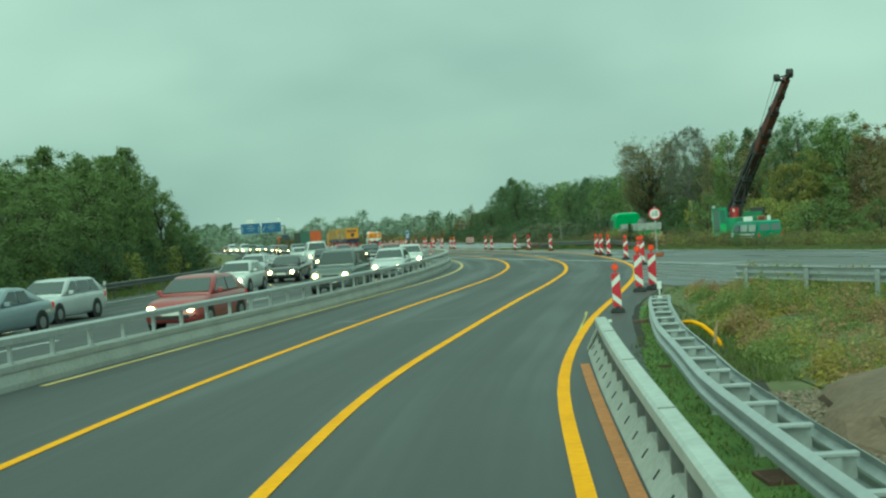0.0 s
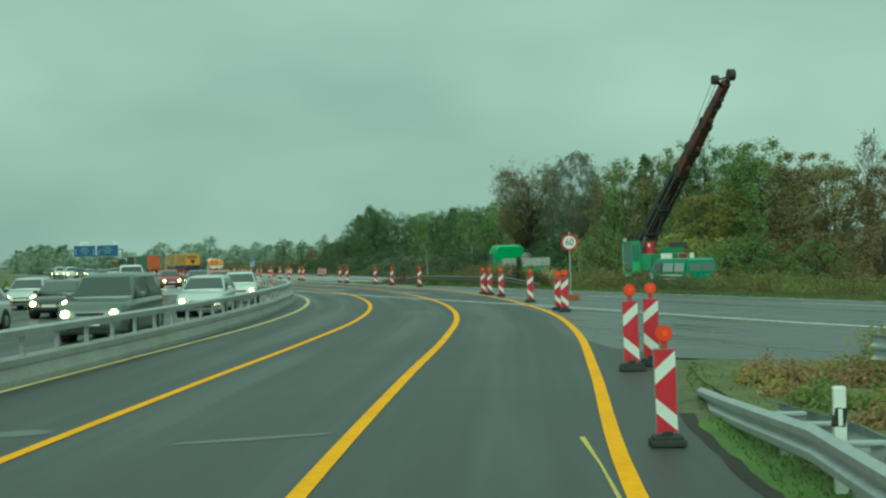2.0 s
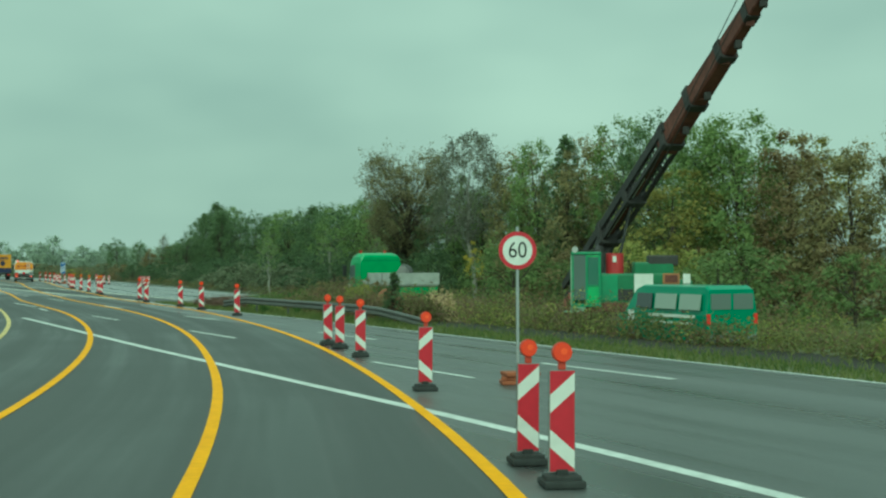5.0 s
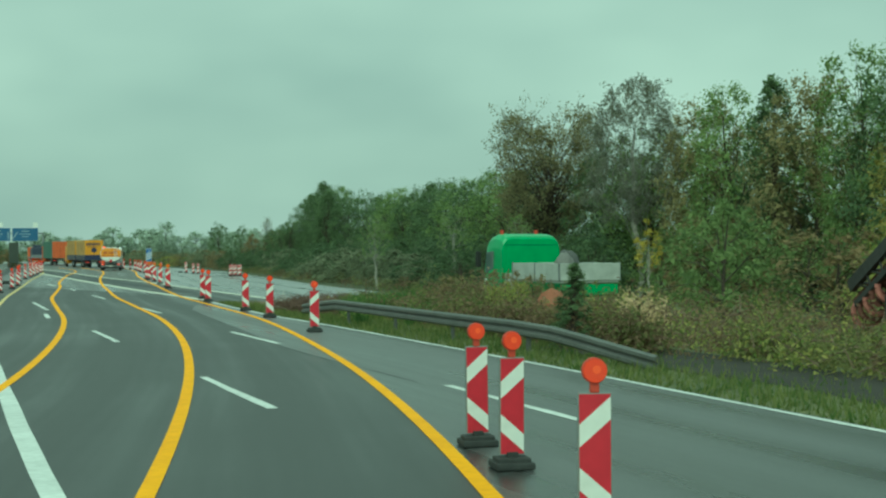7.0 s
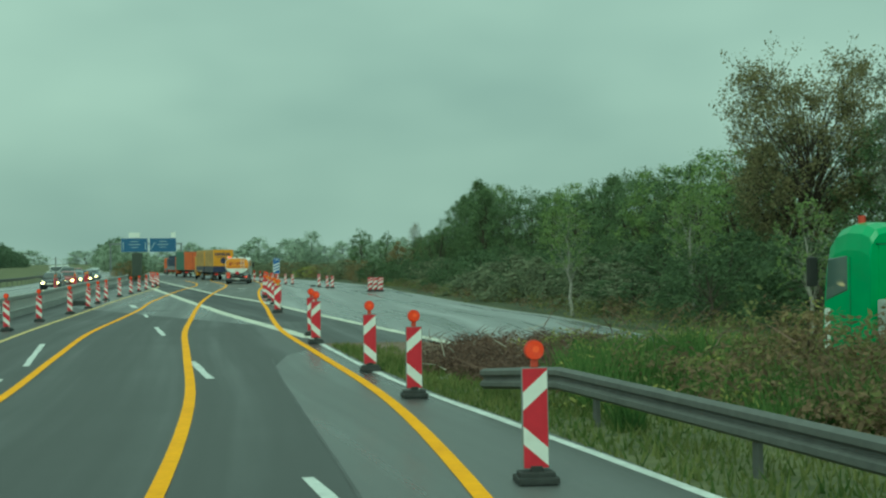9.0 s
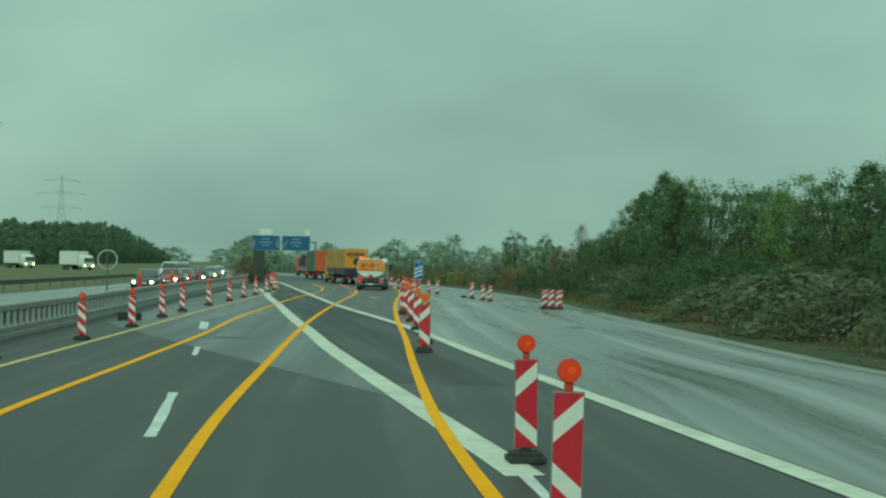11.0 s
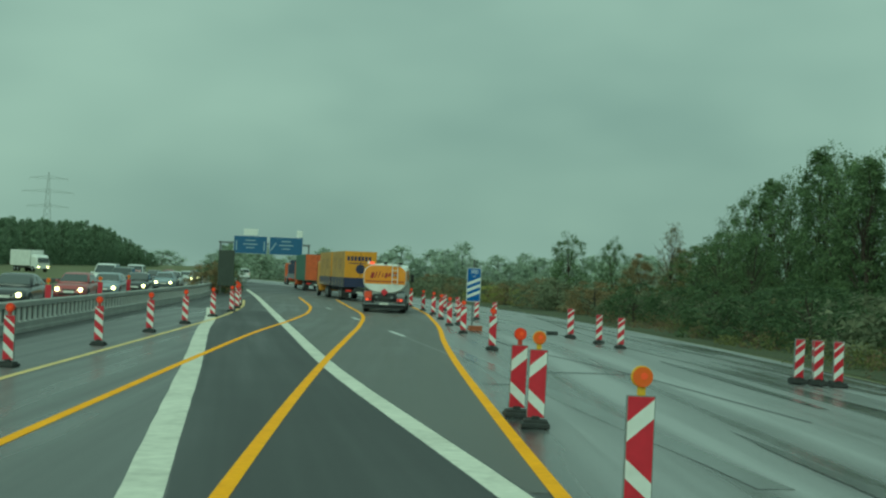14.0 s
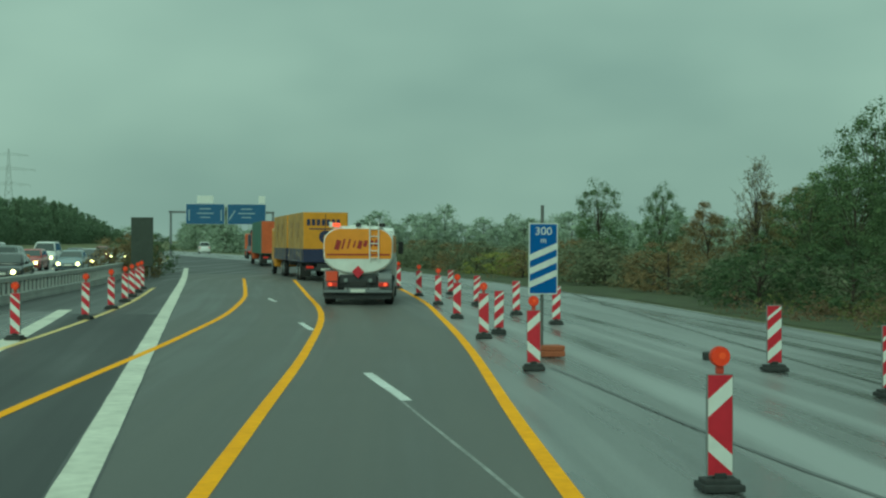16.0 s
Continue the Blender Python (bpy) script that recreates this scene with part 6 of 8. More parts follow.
for kind, y, off in [("blue_saloon", 38.8, 8.6), ("silver_estate", 46, 10.2), ("red_hatch", 38.5, 2.5), ("pale_hatch", 60.5, 8.3), ("black_saloon", 72.5, 8.6), ("grey_offroad", 55.5, 2.6), ("pale_hatch", 82.5, 2.5), ("silver_estate", 69.5, 2.6),
                     ("black_saloon", 96, 8.2), ("white_van", 112, 8.0), ("red_estate", 100, 3.0), ("silver_estate", 84, 12.5), ("black_saloon", 116, 3.0), ("red_hatch", 128, 4.0), ("pale_hatch", 128, 8.3), ("grey_offroad", 140, 7.5), ("black_saloon", 150, 5.0),
                     ("black_saloon", 203, 5.3), ("red_hatch", 215, 5.2), ("blue_saloon", 226, 5.4), ("black_saloon", 237, 5.2), ("grey_offroad", 249, 7.6), ("blue_saloon", 259, 5.0), ("black_saloon", 269, 5.2), ("white_van", 250, 9.0), ("red_estate", 262, 8.2), ("silver_estate", 270, 5.0),
                     ("black_saloon", 285, 8), ("pale_hatch", 295, 5), ("white_van", 276, 9.2), ("red_hatch", 308, 8), ("black_saloon", 322, 5)]:
    park(kind, y, off)


def truck_wheels(root, ys, half, r=0.5, w=0.3):
    for y in ys:
        for s in (-1, 1):
            wheel(root, s * (half - w / 2), y, r, w)


ORANGE = paint("orange-yellow tank paint", (0.72, 0.27, 0.02), 0.35, 0.4)
TANK_WHITE = paint("white tank paint", (0.72, 0.73, 0.70), 0.4, 0.3)
MAROON = paint("maroon lettering", (0.28, 0.02, 0.02), 0.5, 0.1)


def tank_ring(y, half, z0, z1, k=0.55, n=7):
    """A rounded upright section of a tank."""
    pts = []
    zc, hh = (z0 + z1) / 2, (z1 - z0) / 2
    for sx, sz, a0 in ((1, 1, 0), (-1, 1, 90), (-1, -1, 180), (1, -1, 270)):
        kx, kz = (k, 0.62) if sz > 0 else (0.86, 0.80)
        for i in range(n):
            a = radians(a0 + 90 * i / (n - 1))
            pts.append((sx * half * (1 - kx) + half * kx * math.cos(a), y, zc + sz * hh * (1 - kz) + hh * kz * math.sin(a)))
    return pts


def tanker():
    """The tank lorry, its tail at y = 0 and its nose towards +y."""
    root = tagged(empty("tank_lorry", Matrix.Translation((-1.07, 216.9, 0.006)) @ Matrix.Rotation(radians(3.5), 4, "Z") @ Matrix.Scale(0.94, 4)), "orange and white fuel tank lorry seen from behind", "lorry")
    half = 1.2
    tank = part("tank", loft(bmesh.new(), [tank_ring(0.0, half * 0.95, 1.14, 2.61), tank_ring(0.05, half * 0.99, 1.08, 2.66), tank_ring(0.18, half, 1.06, 2.68), tank_ring(6.0, half, 1.06, 2.68), tank_ring(6.15, half * 0.9, 1.2, 2.55)]), TANK_WHITE, root, "white tank shell", smooth=False)
    arc = [(math.cos(t), math.sin(t)) for t in (0.0, 0.3, 0.6, 0.9, 1.2, 1.57)]
    pts = [(-1.13, 1.60), (1.13, 1.60), (1.155, 1.86)] + [(0.56 + 0.60 * c, 2.16 + 0.47 * q) for c, q in arc] + [(-0.56 - 0.60 * c, 2.16 + 0.47 * q) for c, q in arc[::-1]] + [(-1.155, 1.86)]
    part("tail_panel", plate(bmesh.new(), pts, -0.014, 0.012), ORANGE, tank, "orange tail panel")
    part("stripe", boxes(((0, -0.02, 1.74), (2.16, 0.01, 0.055))), MAROON, tank, "maroon stripe")
    lean = Matrix.Rotation(radians(16), 4, "Y")
    for k, (w, h, up) in enumerate(((0.17, 0.34, 0.0), (0.06, 0.36, 0.02), (0.05, 0.34, 0.02), (0.05, 0.24, 0.0), (0.14, 0.28, -0.03), (0.12, 0.22, 0.0), (0.13, 0.22, 0.0), (0.13, 0.22, 0.0))):
        part("lettering", boxes(((-0.70 + 0.19 * k, -0.02, 2.07 + up + 0.01 * k), (w, 0.012, h), 0, lean)), MAROON, tank, "maroon company mark as a plain slanting bar")
    side = bmesh.new()
    for s in (-1, 1):
        box(side, (s * (half + 0.002), 3.2, 2.1), (0.015, 5.4, 0.62))
    part("side_panel", side, ORANGE, tank, "orange side band")
    bm = bmesh.new()
    for s in (-1, 1):
        tube(bm, (s * half * 0.62, 0.05, 2.66), (s * half * 0.62, 5.9, 2.66), 0.03, seg=6)
    box(bm, (0, 0.25, 2.66), (1.7, 0.18, 0.12), 0.03)
    box(bm, (0, 2.6, 2.7), (0.6, 4.6, 0.1), 0.03)
    part("walkway", bm, TANK_WHITE, root, "white roof walkway")
    bm = bmesh.new()
    for x in (0.40, 0.70):
        tube(bm, (x, -0.07, 1.50), (x, -0.05, 2.86), 0.022, seg=6)
    for i in range(5):
        tube(bm, (0.40, -0.065, 1.62 + 0.25 * i), (0.70, -0.065, 1.62 + 0.25 * i), 0.016, seg=6)
    part("ladder", bm, TANK_WHITE, root, "white ladder on the tail")
    for x in (-0.75, 0.0, 0.80):
        part("roof_lamp", boxes(((x, 0.02, 2.76), (0.26 if x else 0.18, 0.12, 0.12), 0.03)), TAIL_LIT if x < 0 else BLACK, root)
    part("beacon", tubes(((-0.95, 0.3, 2.68), (-0.95, 0.3, 2.86), 0.07), seg=10), TANK_WHITE, root)
    bm = bmesh.new()
    box(bm, (0, -0.03, 1.15), (0.3, 0.015, 0.3), 0, Matrix.Rotation(radians(45), 4, "Y"))
    part("hazard_plate", bm, RED, root, "red diamond hazard plate")
    part("hazard_plate", boxes(((-0.90, -0.05, 1.00), (0.40, 0.02, 0.34), 0.005)), paint("orange plate", (0.62, 0.07, 0.03), 0.5, 0.1), root, "orange-red warning plate")
    part("rear_frame", boxes(((0, 0.60, 0.78), (2.2, 0.9, 0.36), 0.03), ((0, 0.10, 0.90), (1.25, 0.08, 0.30), 0.02)), CHASSIS, root)
    for s in (-1, 1):
        part("rear_wing", loft(bmesh.new(), [[(s * x, 0.02, 0.55), (s * x, 0.0, 0.92), (s * x, 0.08, 1.10), (s * x, 0.30, 1.22), (s * x, 0.62, 1.22), (s * x, 0.62, 0.55)] for x in (0.70, 1.15)]), GREY_STEEL, root, "grey wheel fender")
        part("valve", tubes(((s * 0.42, -0.04, 0.86), (s * 0.42, 0.0, 0.86), 0.07), seg=12), GREY_EDGE, root)
    part("bumper", boxes(((0, -0.06, 0.48), (2.36, 0.12, 0.10), 0.03)), GREY_STEEL, root, "grey steel bumper")
    part("under_guard", boxes(((0, 0.1, 0.32), (2.3, 0.06, 0.22), 0.02), ((-0.35, -0.04, 0.68), (0.04, 0.04, 0.3), 0.01), ((0.35, -0.04, 0.68), (0.04, 0.04, 0.3), 0.01)), CHASSIS, root)
    for s in (-1, 1):
        part("tail_light", boxes(((s * 0.88, -0.08, 0.72), (0.34, 0.08, 0.14), 0.02)), TAIL, root)
        part("brake_light", tubes(((s * 0.94, -0.13, 0.72), (s * 0.94, -0.11, 0.72), 0.06), seg=10), TAIL_LIT, root)
        part("mudguard", boxes(((s * 1.0, 0.9, 0.98), (0.42, 1.5, 0.06), 0.02), ((s * 1.0, 0.14, 0.55), (0.42, 0.03, 0.5))), BLACK, root)
    part("number_plate", boxes(((0, -0.13, 0.50), (0.5, 0.015, 0.11), 0.004)), PLATE_MAT, root)
    part("hose_box", boxes(((0, 0.05, 0.72), (0.62, 0.12, 0.2), 0.03)), BLACK, root)
    part("chassis", boxes(((0, 3.8, 0.75), (0.9, 7.4, 0.3), 0.02), ((-1.0, 3.9, 0.62), (0.4, 1.6, 0.55), 0.05), ((1.0, 3.9, 0.62), (0.4, 1.6, 0.55), 0.05)), CHASSIS, root)
    cab = part("cab", loft(bmesh.new(), [[(-1.2, y, 0.45), (1.2, y, 0.45), (1.2, y, z * 0.8), (1.08, y, z), (-1.08, y, z), (-1.2, y, z * 0.8)] for y, z in ((6.5, 2.62), (6.9, 2.74), (8.1, 2.62), (8.3, 2.2))]), TANK_WHITE, root, "white driver's cab")
    each("side_window", [((-1.195, 7.5, 1.9), (0.03, 0.9, 0.6), 0.01), ((1.195, 7.5, 1.9), (0.03, 0.9, 0.6), 0.01)], CAR_GLASS, cab)
    for s in (-1, 1):
        part("mirror", boxes(((s * 1.36, 8.2, 1.95), (0.2, 0.1, 0.5), 0.04), ((s * 1.25, 8.2, 2.15), (0.2, 0.04, 0.04))), BLACK, root)
    truck_wheels(root, (0.95, 2.2, 7.3), 1.2)
    return root


tanker()
BOX_YELLOW = paint("yellow box paint", (0.64, 0.285, 0.025), 0.45, 0.2)
BOX_BLUE = paint("dark blue skirt", (0.025, 0.03, 0.08), 0.45, 0.2)
SIDE_MARK = paint("faded brown lettering", (0.36, 0.22, 0.08), 0.6, 0.0, 0.2)
TARP_SIDE = paint("dusty ochre tarpaulin", (0.42, 0.26, 0.08), 0.6, 0.0, 0.25)


def box_lorry(m, label, body, length, tail, side, skirt, lettering=None, height=3.75, cab_mat=None, trailer=True):
    """A tall box lorry, tail at y = 0, nose towards +y."""
    root = tagged(empty("box_lorry", m), label, "lorry")
    half = 1.24
    z0 = 1.02
    spans = [(0.0, length)] if not trailer else [(0.0, length), (length + 0.9, 2 * length + 0.9)]
    for a, b in spans:
        bx = part("box", boxes(((0, (a + b) / 2, (z0 + height) / 2), (2 * half, b - a, height - z0), 0.05)), side, root)
        part("tail_door", boxes(((0, a - 0.012, (z0 + height) / 2 + 0.02), (2 * half - 0.08, 0.03, height - z0 - 0.1), 0.01)), tail, bx)
        part("door_seam", boxes(((0, a - 0.03, (z0 + height) / 2), (0.03, 0.02, height - z0 - 0.2))), BLACK, bx)
        if skirt:
            part("skirt", boxes(((0, a - 0.034, z0 + 0.36), (2 * half - 0.02, 0.012, 0.72)), ((-half - 0.006, (a + b) / 2, z0 + 0.36), (0.012, b - a, 0.72)), ((half + 0.006, (a + b) / 2, z0 + 0.36), (0.012, b - a, 0.72))), skirt, bx)
        for i in range(4):
            y = a + (b - a) * (i + 0.5) / 4
            for s in (-1, 1):
                part("side_post", boxes(((s * (half + 0.012), y, (z0 + height) / 2), (0.02, 0.05, height - z0 - 0.1))), side, bx)
        if lettering:
            for k in range(7):
                part("lettering", boxes(((-0.93 + 0.27 * k, a - 0.034, height - 0.56), (0.19, 0.012, 0.34))), lettering, bx, "dark company mark as a plain block")
            part("lettering", boxes(((-0.25, a - 0.034, height - 0.92), (1.3, 0.012, 0.06))), lettering, bx)
            part("emblem", disc(bmesh.new(), 0, 0.36, a - 0.038, a - 0.03, height - 1.35, 20), lettering, bx, "dark round mark")
            for k in range(2):
                part("lettering", boxes(((-half - 0.03, a + (b - a) * (0.3 + 0.4 * k), height - 0.7), (0.012, 1.3, 0.3)), ((-half - 0.03, a + (b - a) * (0.3 + 0.4 * k), height - 1.2), (0.012, 0.9, 0.35))), SIDE_MARK, bx)
        truck_wheels(root, (a + 1.4, a + 2.5), half, 0.48)
    nose = spans[-1][1]
    part("chassis", boxes(((0, nose / 2, 0.8), (0.9, nose, 0.28), 0.02), ((0, 0.05, 0.62), (2.3, 0.12, 0.16), 0.03)), CHASSIS, root)
    for s in (-1, 1):
        part("tail_light", boxes(((s * 0.85, -0.03, 0.74), (0.42, 0.06, 0.13), 0.02)), TAIL, root)
        part("mud_flap", boxes(((s * 0.95, 0.7, 0.5), (0.5, 0.03, 0.6))), BLACK, root)
    part("number_plate", boxes(((0, -0.04, 0.62), (0.5, 0.02, 0.11), 0.004)), PLATE_MAT, root)
    part("cab", boxes(((0, nose + 1.2, 1.75), (2.4, 1.9, 2.6), 0.2)), cab_mat or side, root, "driver's cab")
    truck_wheels(root, (nose + 1.2,), half, 0.48)
    return root


box_lorry(Matrix.Translation((-5.55, 242.7, 0.006)) @ Matrix.Rotation(radians(15.5), 4, "Z") @ Matrix.Scale(0.96, 4), "yellow drawbar box lorry with dark blue skirt", BOX_YELLOW, 7.3, BOX_YELLOW, TARP_SIDE, BOX_BLUE, BOX_BLUE, cab_mat=BOX_YELLOW)
TARP_ORANGE = paint("orange tarpaulin", (0.50, 0.10, 0.03), 0.6, 0.0, 0.2)
TARP_GREEN = paint("dull green tarpaulin", (0.06, 0.14, 0.10), 0.6, 0.0, 0.2)
box_lorry(Matrix.Translation((-14.7, 281, 0.006)) @ Matrix.Rotation(radians(14), 4, "Z"), "articulated lorry with orange tail and green side tarpaulin", TARP_ORANGE, 13.0, TARP_ORANGE, TARP_GREEN, None, cab_mat=TARP_ORANGE, trailer=False)
flat = tagged(empty("flatbed_lorry", Matrix.Translation((-24.6, 326, 0.006)) @ Matrix.Rotation(radians(13), 4, "Z")), "flatbed lorry carrying a dark blue machine", "lorry")
part("bed", boxes(((0, 3.5, 1.0), (2.5, 7.0, 0.25), 0.03), ((0, 0.05, 1.3), (2.5, 0.08, 0.5), 0.02)), GREY_STEEL, flat)
part("load", boxes(((0, 3.0, 2.0), (2.0, 3.6, 1.8), 0.15), ((0, 2.4, 3.1), (1.5, 1.4, 0.7), 0.1)), paint("dark blue machine", (0.03, 0.04, 0.07), 0.5, 0.1), flat, "dark machine on the bed")
part("cab", boxes(((0, 8.2, 1.7), (2.4, 1.8, 2.6), 0.2)), TARP_ORANGE, flat)
truck_wheels(flat, (1.2, 2.4, 8.0), 1.24)
for s in (-1, 1):
    part("tail_light", boxes(((s * 0.9, -0.02, 0.85), (0.4, 0.06, 0.14), 0.02)), TAIL, flat)
v = copy_thing(cars["white_van"], Matrix.Translation((-46, 392, 0.004)) @ Matrix.Rotation(radians(195), 4, "Z"))
tagged(v, "white delivery van driving away", group="traffic ahead")

SLAB_BROWN = material("dirty brown slab", (0.15, 0.095, 0.07), 0.9, vary=0.4, grain=9, patch=0.8, bump=0.4)

# ---- the yard behind the hedge: drilling rig, van and tractor unit ----
RIG_GREEN = paint("dull green machine paint", (0.035, 0.175, 0.075), 0.5, 0.1, 0.25)
VAN_GREEN = paint("bright green van paint", (0.022, 0.235, 0.125), 0.35, 0.5)
TRUCK_GREEN = paint("bright green cab paint", (0.042, 0.33, 0.105), 0.4, 0.4)
CAB_GREEN = paint("faded green cab paint", (0.05, 0.26, 0.12), 0.5, 0.1, 0.25)
CAB_GREEN_LIGHT = paint("light green door paint", (0.07, 0.38, 0.12), 0.5, 0.1, 0.25)
PALE_GREEN = paint("pale worn green paint", (0.26, 0.38, 0.27), 0.7, 0.0, 0.35)
HOSE_RED = material("dusty red machine paint", (0.36, 0.13, 0.11), 0.75, vary=0.4, grain=9, patch=0.6, bump=0.3)
TRACK_GREY = material("muddy grey track steel", (0.13, 0.12, 0.10), 0.85, vary=0.5, grain=8, patch=0.8, bump=0.4)
BOOM_DARK = material("dark greasy steel", (0.035, 0.032, 0.032), 0.6, vary=0.4, grain=6, patch=1.5, bump=0.2)
BOOM_RUST = material("rusty dark red steel", (0.13, 0.045, 0.034), 0.75, vary=0.4, grain=6, patch=1.5, bump=0.2)
rig = tagged(empty("drilling_rig", Matrix.Translation((25.25, 90.3, -0.55)) @ Matrix.Rotation(radians(-20), 4, "Z")), "green crawler drilling rig with long dark raised boom", "rig")
# local x runs along the machine to its tail
part("house", boxes(((1.1, 0.2, 1.75), (3.1, 1.9, 1.15), 0.06), ((1.9, 0.2, 2.45), (1.3, 1.7, 0.5), 0.06)), RIG_GREEN, rig, "green engine house")
part("engine_cover", boxes(((2.2, -0.2, 2.75), (1.0, 0.9, 0.35), 0.06)), BOOM_DARK, rig)
part("counterweight", boxes(((2.9, 0.2, 1.6), (0.5, 2.0, 1.0), 0.08)), RIG_GREEN, rig)
cabp = part("cab", boxes(((-0.79, -0.9, 2.12), (0.07, 0.07, 1.72), 0.02), ((-0.79, 0.0, 2.12), (0.07, 0.07, 1.72), 0.02), ((-0.33, -0.9, 2.12), (0.08, 0.07, 1.72), 0.02), ((0.1, -0.9, 2.12), (0.09, 0.07, 1.72), 0.02), ((0.1, 0.0, 2.12), (0.09, 0.07, 1.72), 0.02),
                         ((-0.35, -0.45, 3.0), (1.02, 1.05, 0.09), 0.035), ((-0.35, -0.45, 1.27), (0.98, 0.97, 0.1), 0.02), ((-0.35, 0.0, 2.1), (0.9, 0.05, 1.65), 0.01), ((0.1, -0.45, 1.9), (0.06, 0.9, 1.2), 0.01)), CAB_GREEN, rig, "green driver's cab with large windows")
CAB_GLASS = glass_material("dull cab glass", (0.10, 0.14, 0.13), 0.2)
part("front_window", boxes(((-0.81, -0.45, 2.25), (0.025, 0.82, 1.3), 0.01)), CAB_GLASS, cabp)
part("side_window", boxes(((-0.56, -0.915, 2.2), (0.40, 0.025, 1.5), 0.01)), CAB_GLASS, cabp, "dark scratched side window")
cab_door = part("cab_door", boxes(((-0.115, -0.93, 1.62), (0.36, 0.05, 0.56), 0.015), ((-0.115, -0.93, 2.9), (0.36, 0.05, 0.06), 0.015)), CAB_GREEN_LIGHT, cabp, "lighter green door panel")
part("door_window", boxes(((-0.115, -0.925, 2.39), (0.34, 0.025, 0.94), 0.01)), glass_material("green-tinted cab glass", (0.045, 0.15, 0.105), 0.25), cab_door)
part("door_rail", boxes(((-0.115, -0.96, 1.93), (0.34, 0.03, 0.04), 0.01)), CAB_GREEN, cab_door)
part("seat", boxes(((-0.35, -0.42, 1.62), (0.45, 0.45, 0.14), 0.05), ((-0.16, -0.42, 1.95), (0.12, 0.42, 0.6), 0.05)), BLACK, cabp, "black driver's seat")
part("roof_rail", tubes(((-0.8, -0.9, 3.1), (0.1, -0.9, 3.1), 0.02), ((-0.8, 0.0, 3.1), (0.1, 0.0, 3.1), 0.02), ((-0.8, -0.9, 3.1), (-0.8, 0.0, 3.1), 0.02), ((-0.8, -0.9, 3.03), (-0.8, -0.9, 3.1), 0.02), ((0.1, -0.9, 3.03), (0.1, -0.9, 3.1), 0.02), seg=6), BOOM_DARK, cabp)
part("work_lamp", tubes(((-0.72, -0.98, 3.12), (-0.70, -0.90, 3.12), 0.10), seg=12), RAIL_WHITE, cabp, "round white work lamp")
part("step_plate", boxes(((-0.62, -0.95, 1.13), (0.50, 0.24, 0.17), 0.02), ((-0.95, -0.95, 1.07), (0.35, 0.16, 0.05), 0.01)), PALE_GREEN, rig, "pale green worn step below the cab")
part("tool_box", tubes(((0.62, -0.3, 2.32), (0.62, -0.3, 3.0), 0.30), seg=16), paint("red box paint", (0.42, 0.03, 0.04), 0.5, 0.1), rig, "red drum on the engine house")
each("warning_stripe", [((1.06 + 0.17 * k, -0.81, 1.22), (0.085, 0.02, 0.27), 0, Matrix.Rotation(radians(20), 4, "Y")) for k in range(5)], WHITE, rig, "white warning stripe")
part("skirt", boxes(((1.1, -0.74, 1.21), (3.0, 0.08, 0.30), 0.02)), BOOM_RUST, rig, "dark rusty lower skirt")
part("drum_label", boxes(((0.60, -0.61, 2.80), (0.12, 0.02, 0.2), 0.005)), WHITE, rig, "small white label on the drum")
part("notice", boxes(((1.55, -0.77, 2.0), (0.62, 0.03, 0.62), 0.005)), WHITE, rig, "white company notice board")
for s in (-1, 1):
    bm = bmesh.new()
    loft(bm, [[(1.0 + 1.9 * math.cos(t) * (1 if abs(math.cos(t)) > 0.3 else 1), y, 0.42 + 0.42 * math.sin(t)) for t in (2 * math.pi * i / 20 for i in range(20))] for y in (s * 1.0 - 0.25, s * 1.0 + 0.25)])
    track = part("crawler_track", bm, TRACK_GREY, rig, "muddy crawler track")
    for k in range(26):
        t = 2 * math.pi * k / 26
        part("track_shoe", boxes(((1.0 + 1.92 * math.cos(t), s * 1.0, 0.42 + 0.44 * math.sin(t)), (0.26, 0.56, 0.05), 0.01, Matrix.Rotation(-math.atan2(0.44 * math.cos(t), -1.92 * math.sin(t)), 4, "Y"))), TRACK_GREY, track)
    for k in (-3, -2, -1, 0, 1, 2, 3):
        part("roller", tubes(((1.0 + 0.48 * k, s * 1.0 - 0.28, 0.4), (1.0 + 0.48 * k, s * 1.0 + 0.28, 0.4), 0.2), seg=10), BOOM_RUST, track)
part("turntable", tubes(((0.9, 0, 0.7), (0.9, 0, 1.2), 0.75), seg=20), BOOM_DARK, rig)
part("exhaust_stack", tubes(((1.75, -0.55, 2.3), (1.75, -0.55, 2.85), 0.06), seg=8), RIG_GREEN, rig)
part("vent_frame", boxes(((2.45, -0.78, 2.15), (0.55, 0.04, 0.35), 0.01)), material("orange-brown frame", (0.36, 0.16, 0.07), 0.6, vary=0.2, bump=0.05), rig, "orange-brown framed vent")
part("vent", boxes(((2.45, -0.81, 2.15), (0.42, 0.03, 0.24), 0.005)), BOOM_RUST, rig)
part("notice", boxes(((2.95, -0.83, 2.15), (0.24, 0.03, 0.32), 0.005)), WHITE, rig, "small white notice")
part("door_panel", boxes(((0.95, -0.77, 1.62), (0.5, 0.03, 0.36), 0.005)), BOOM_DARK, rig, "dark vent panel")
part("side_door", boxes(((0.42, -0.77, 1.85), (0.55, 0.03, 0.85), 0.02)), CAB_GREEN, rig, "brighter green side door")
part("cab_edge", boxes(((-0.84, -0.95, 2.1), (0.045, 0.045, 1.66), 0.01)), PALE_GREEN, rig, "pale worn cab edge")

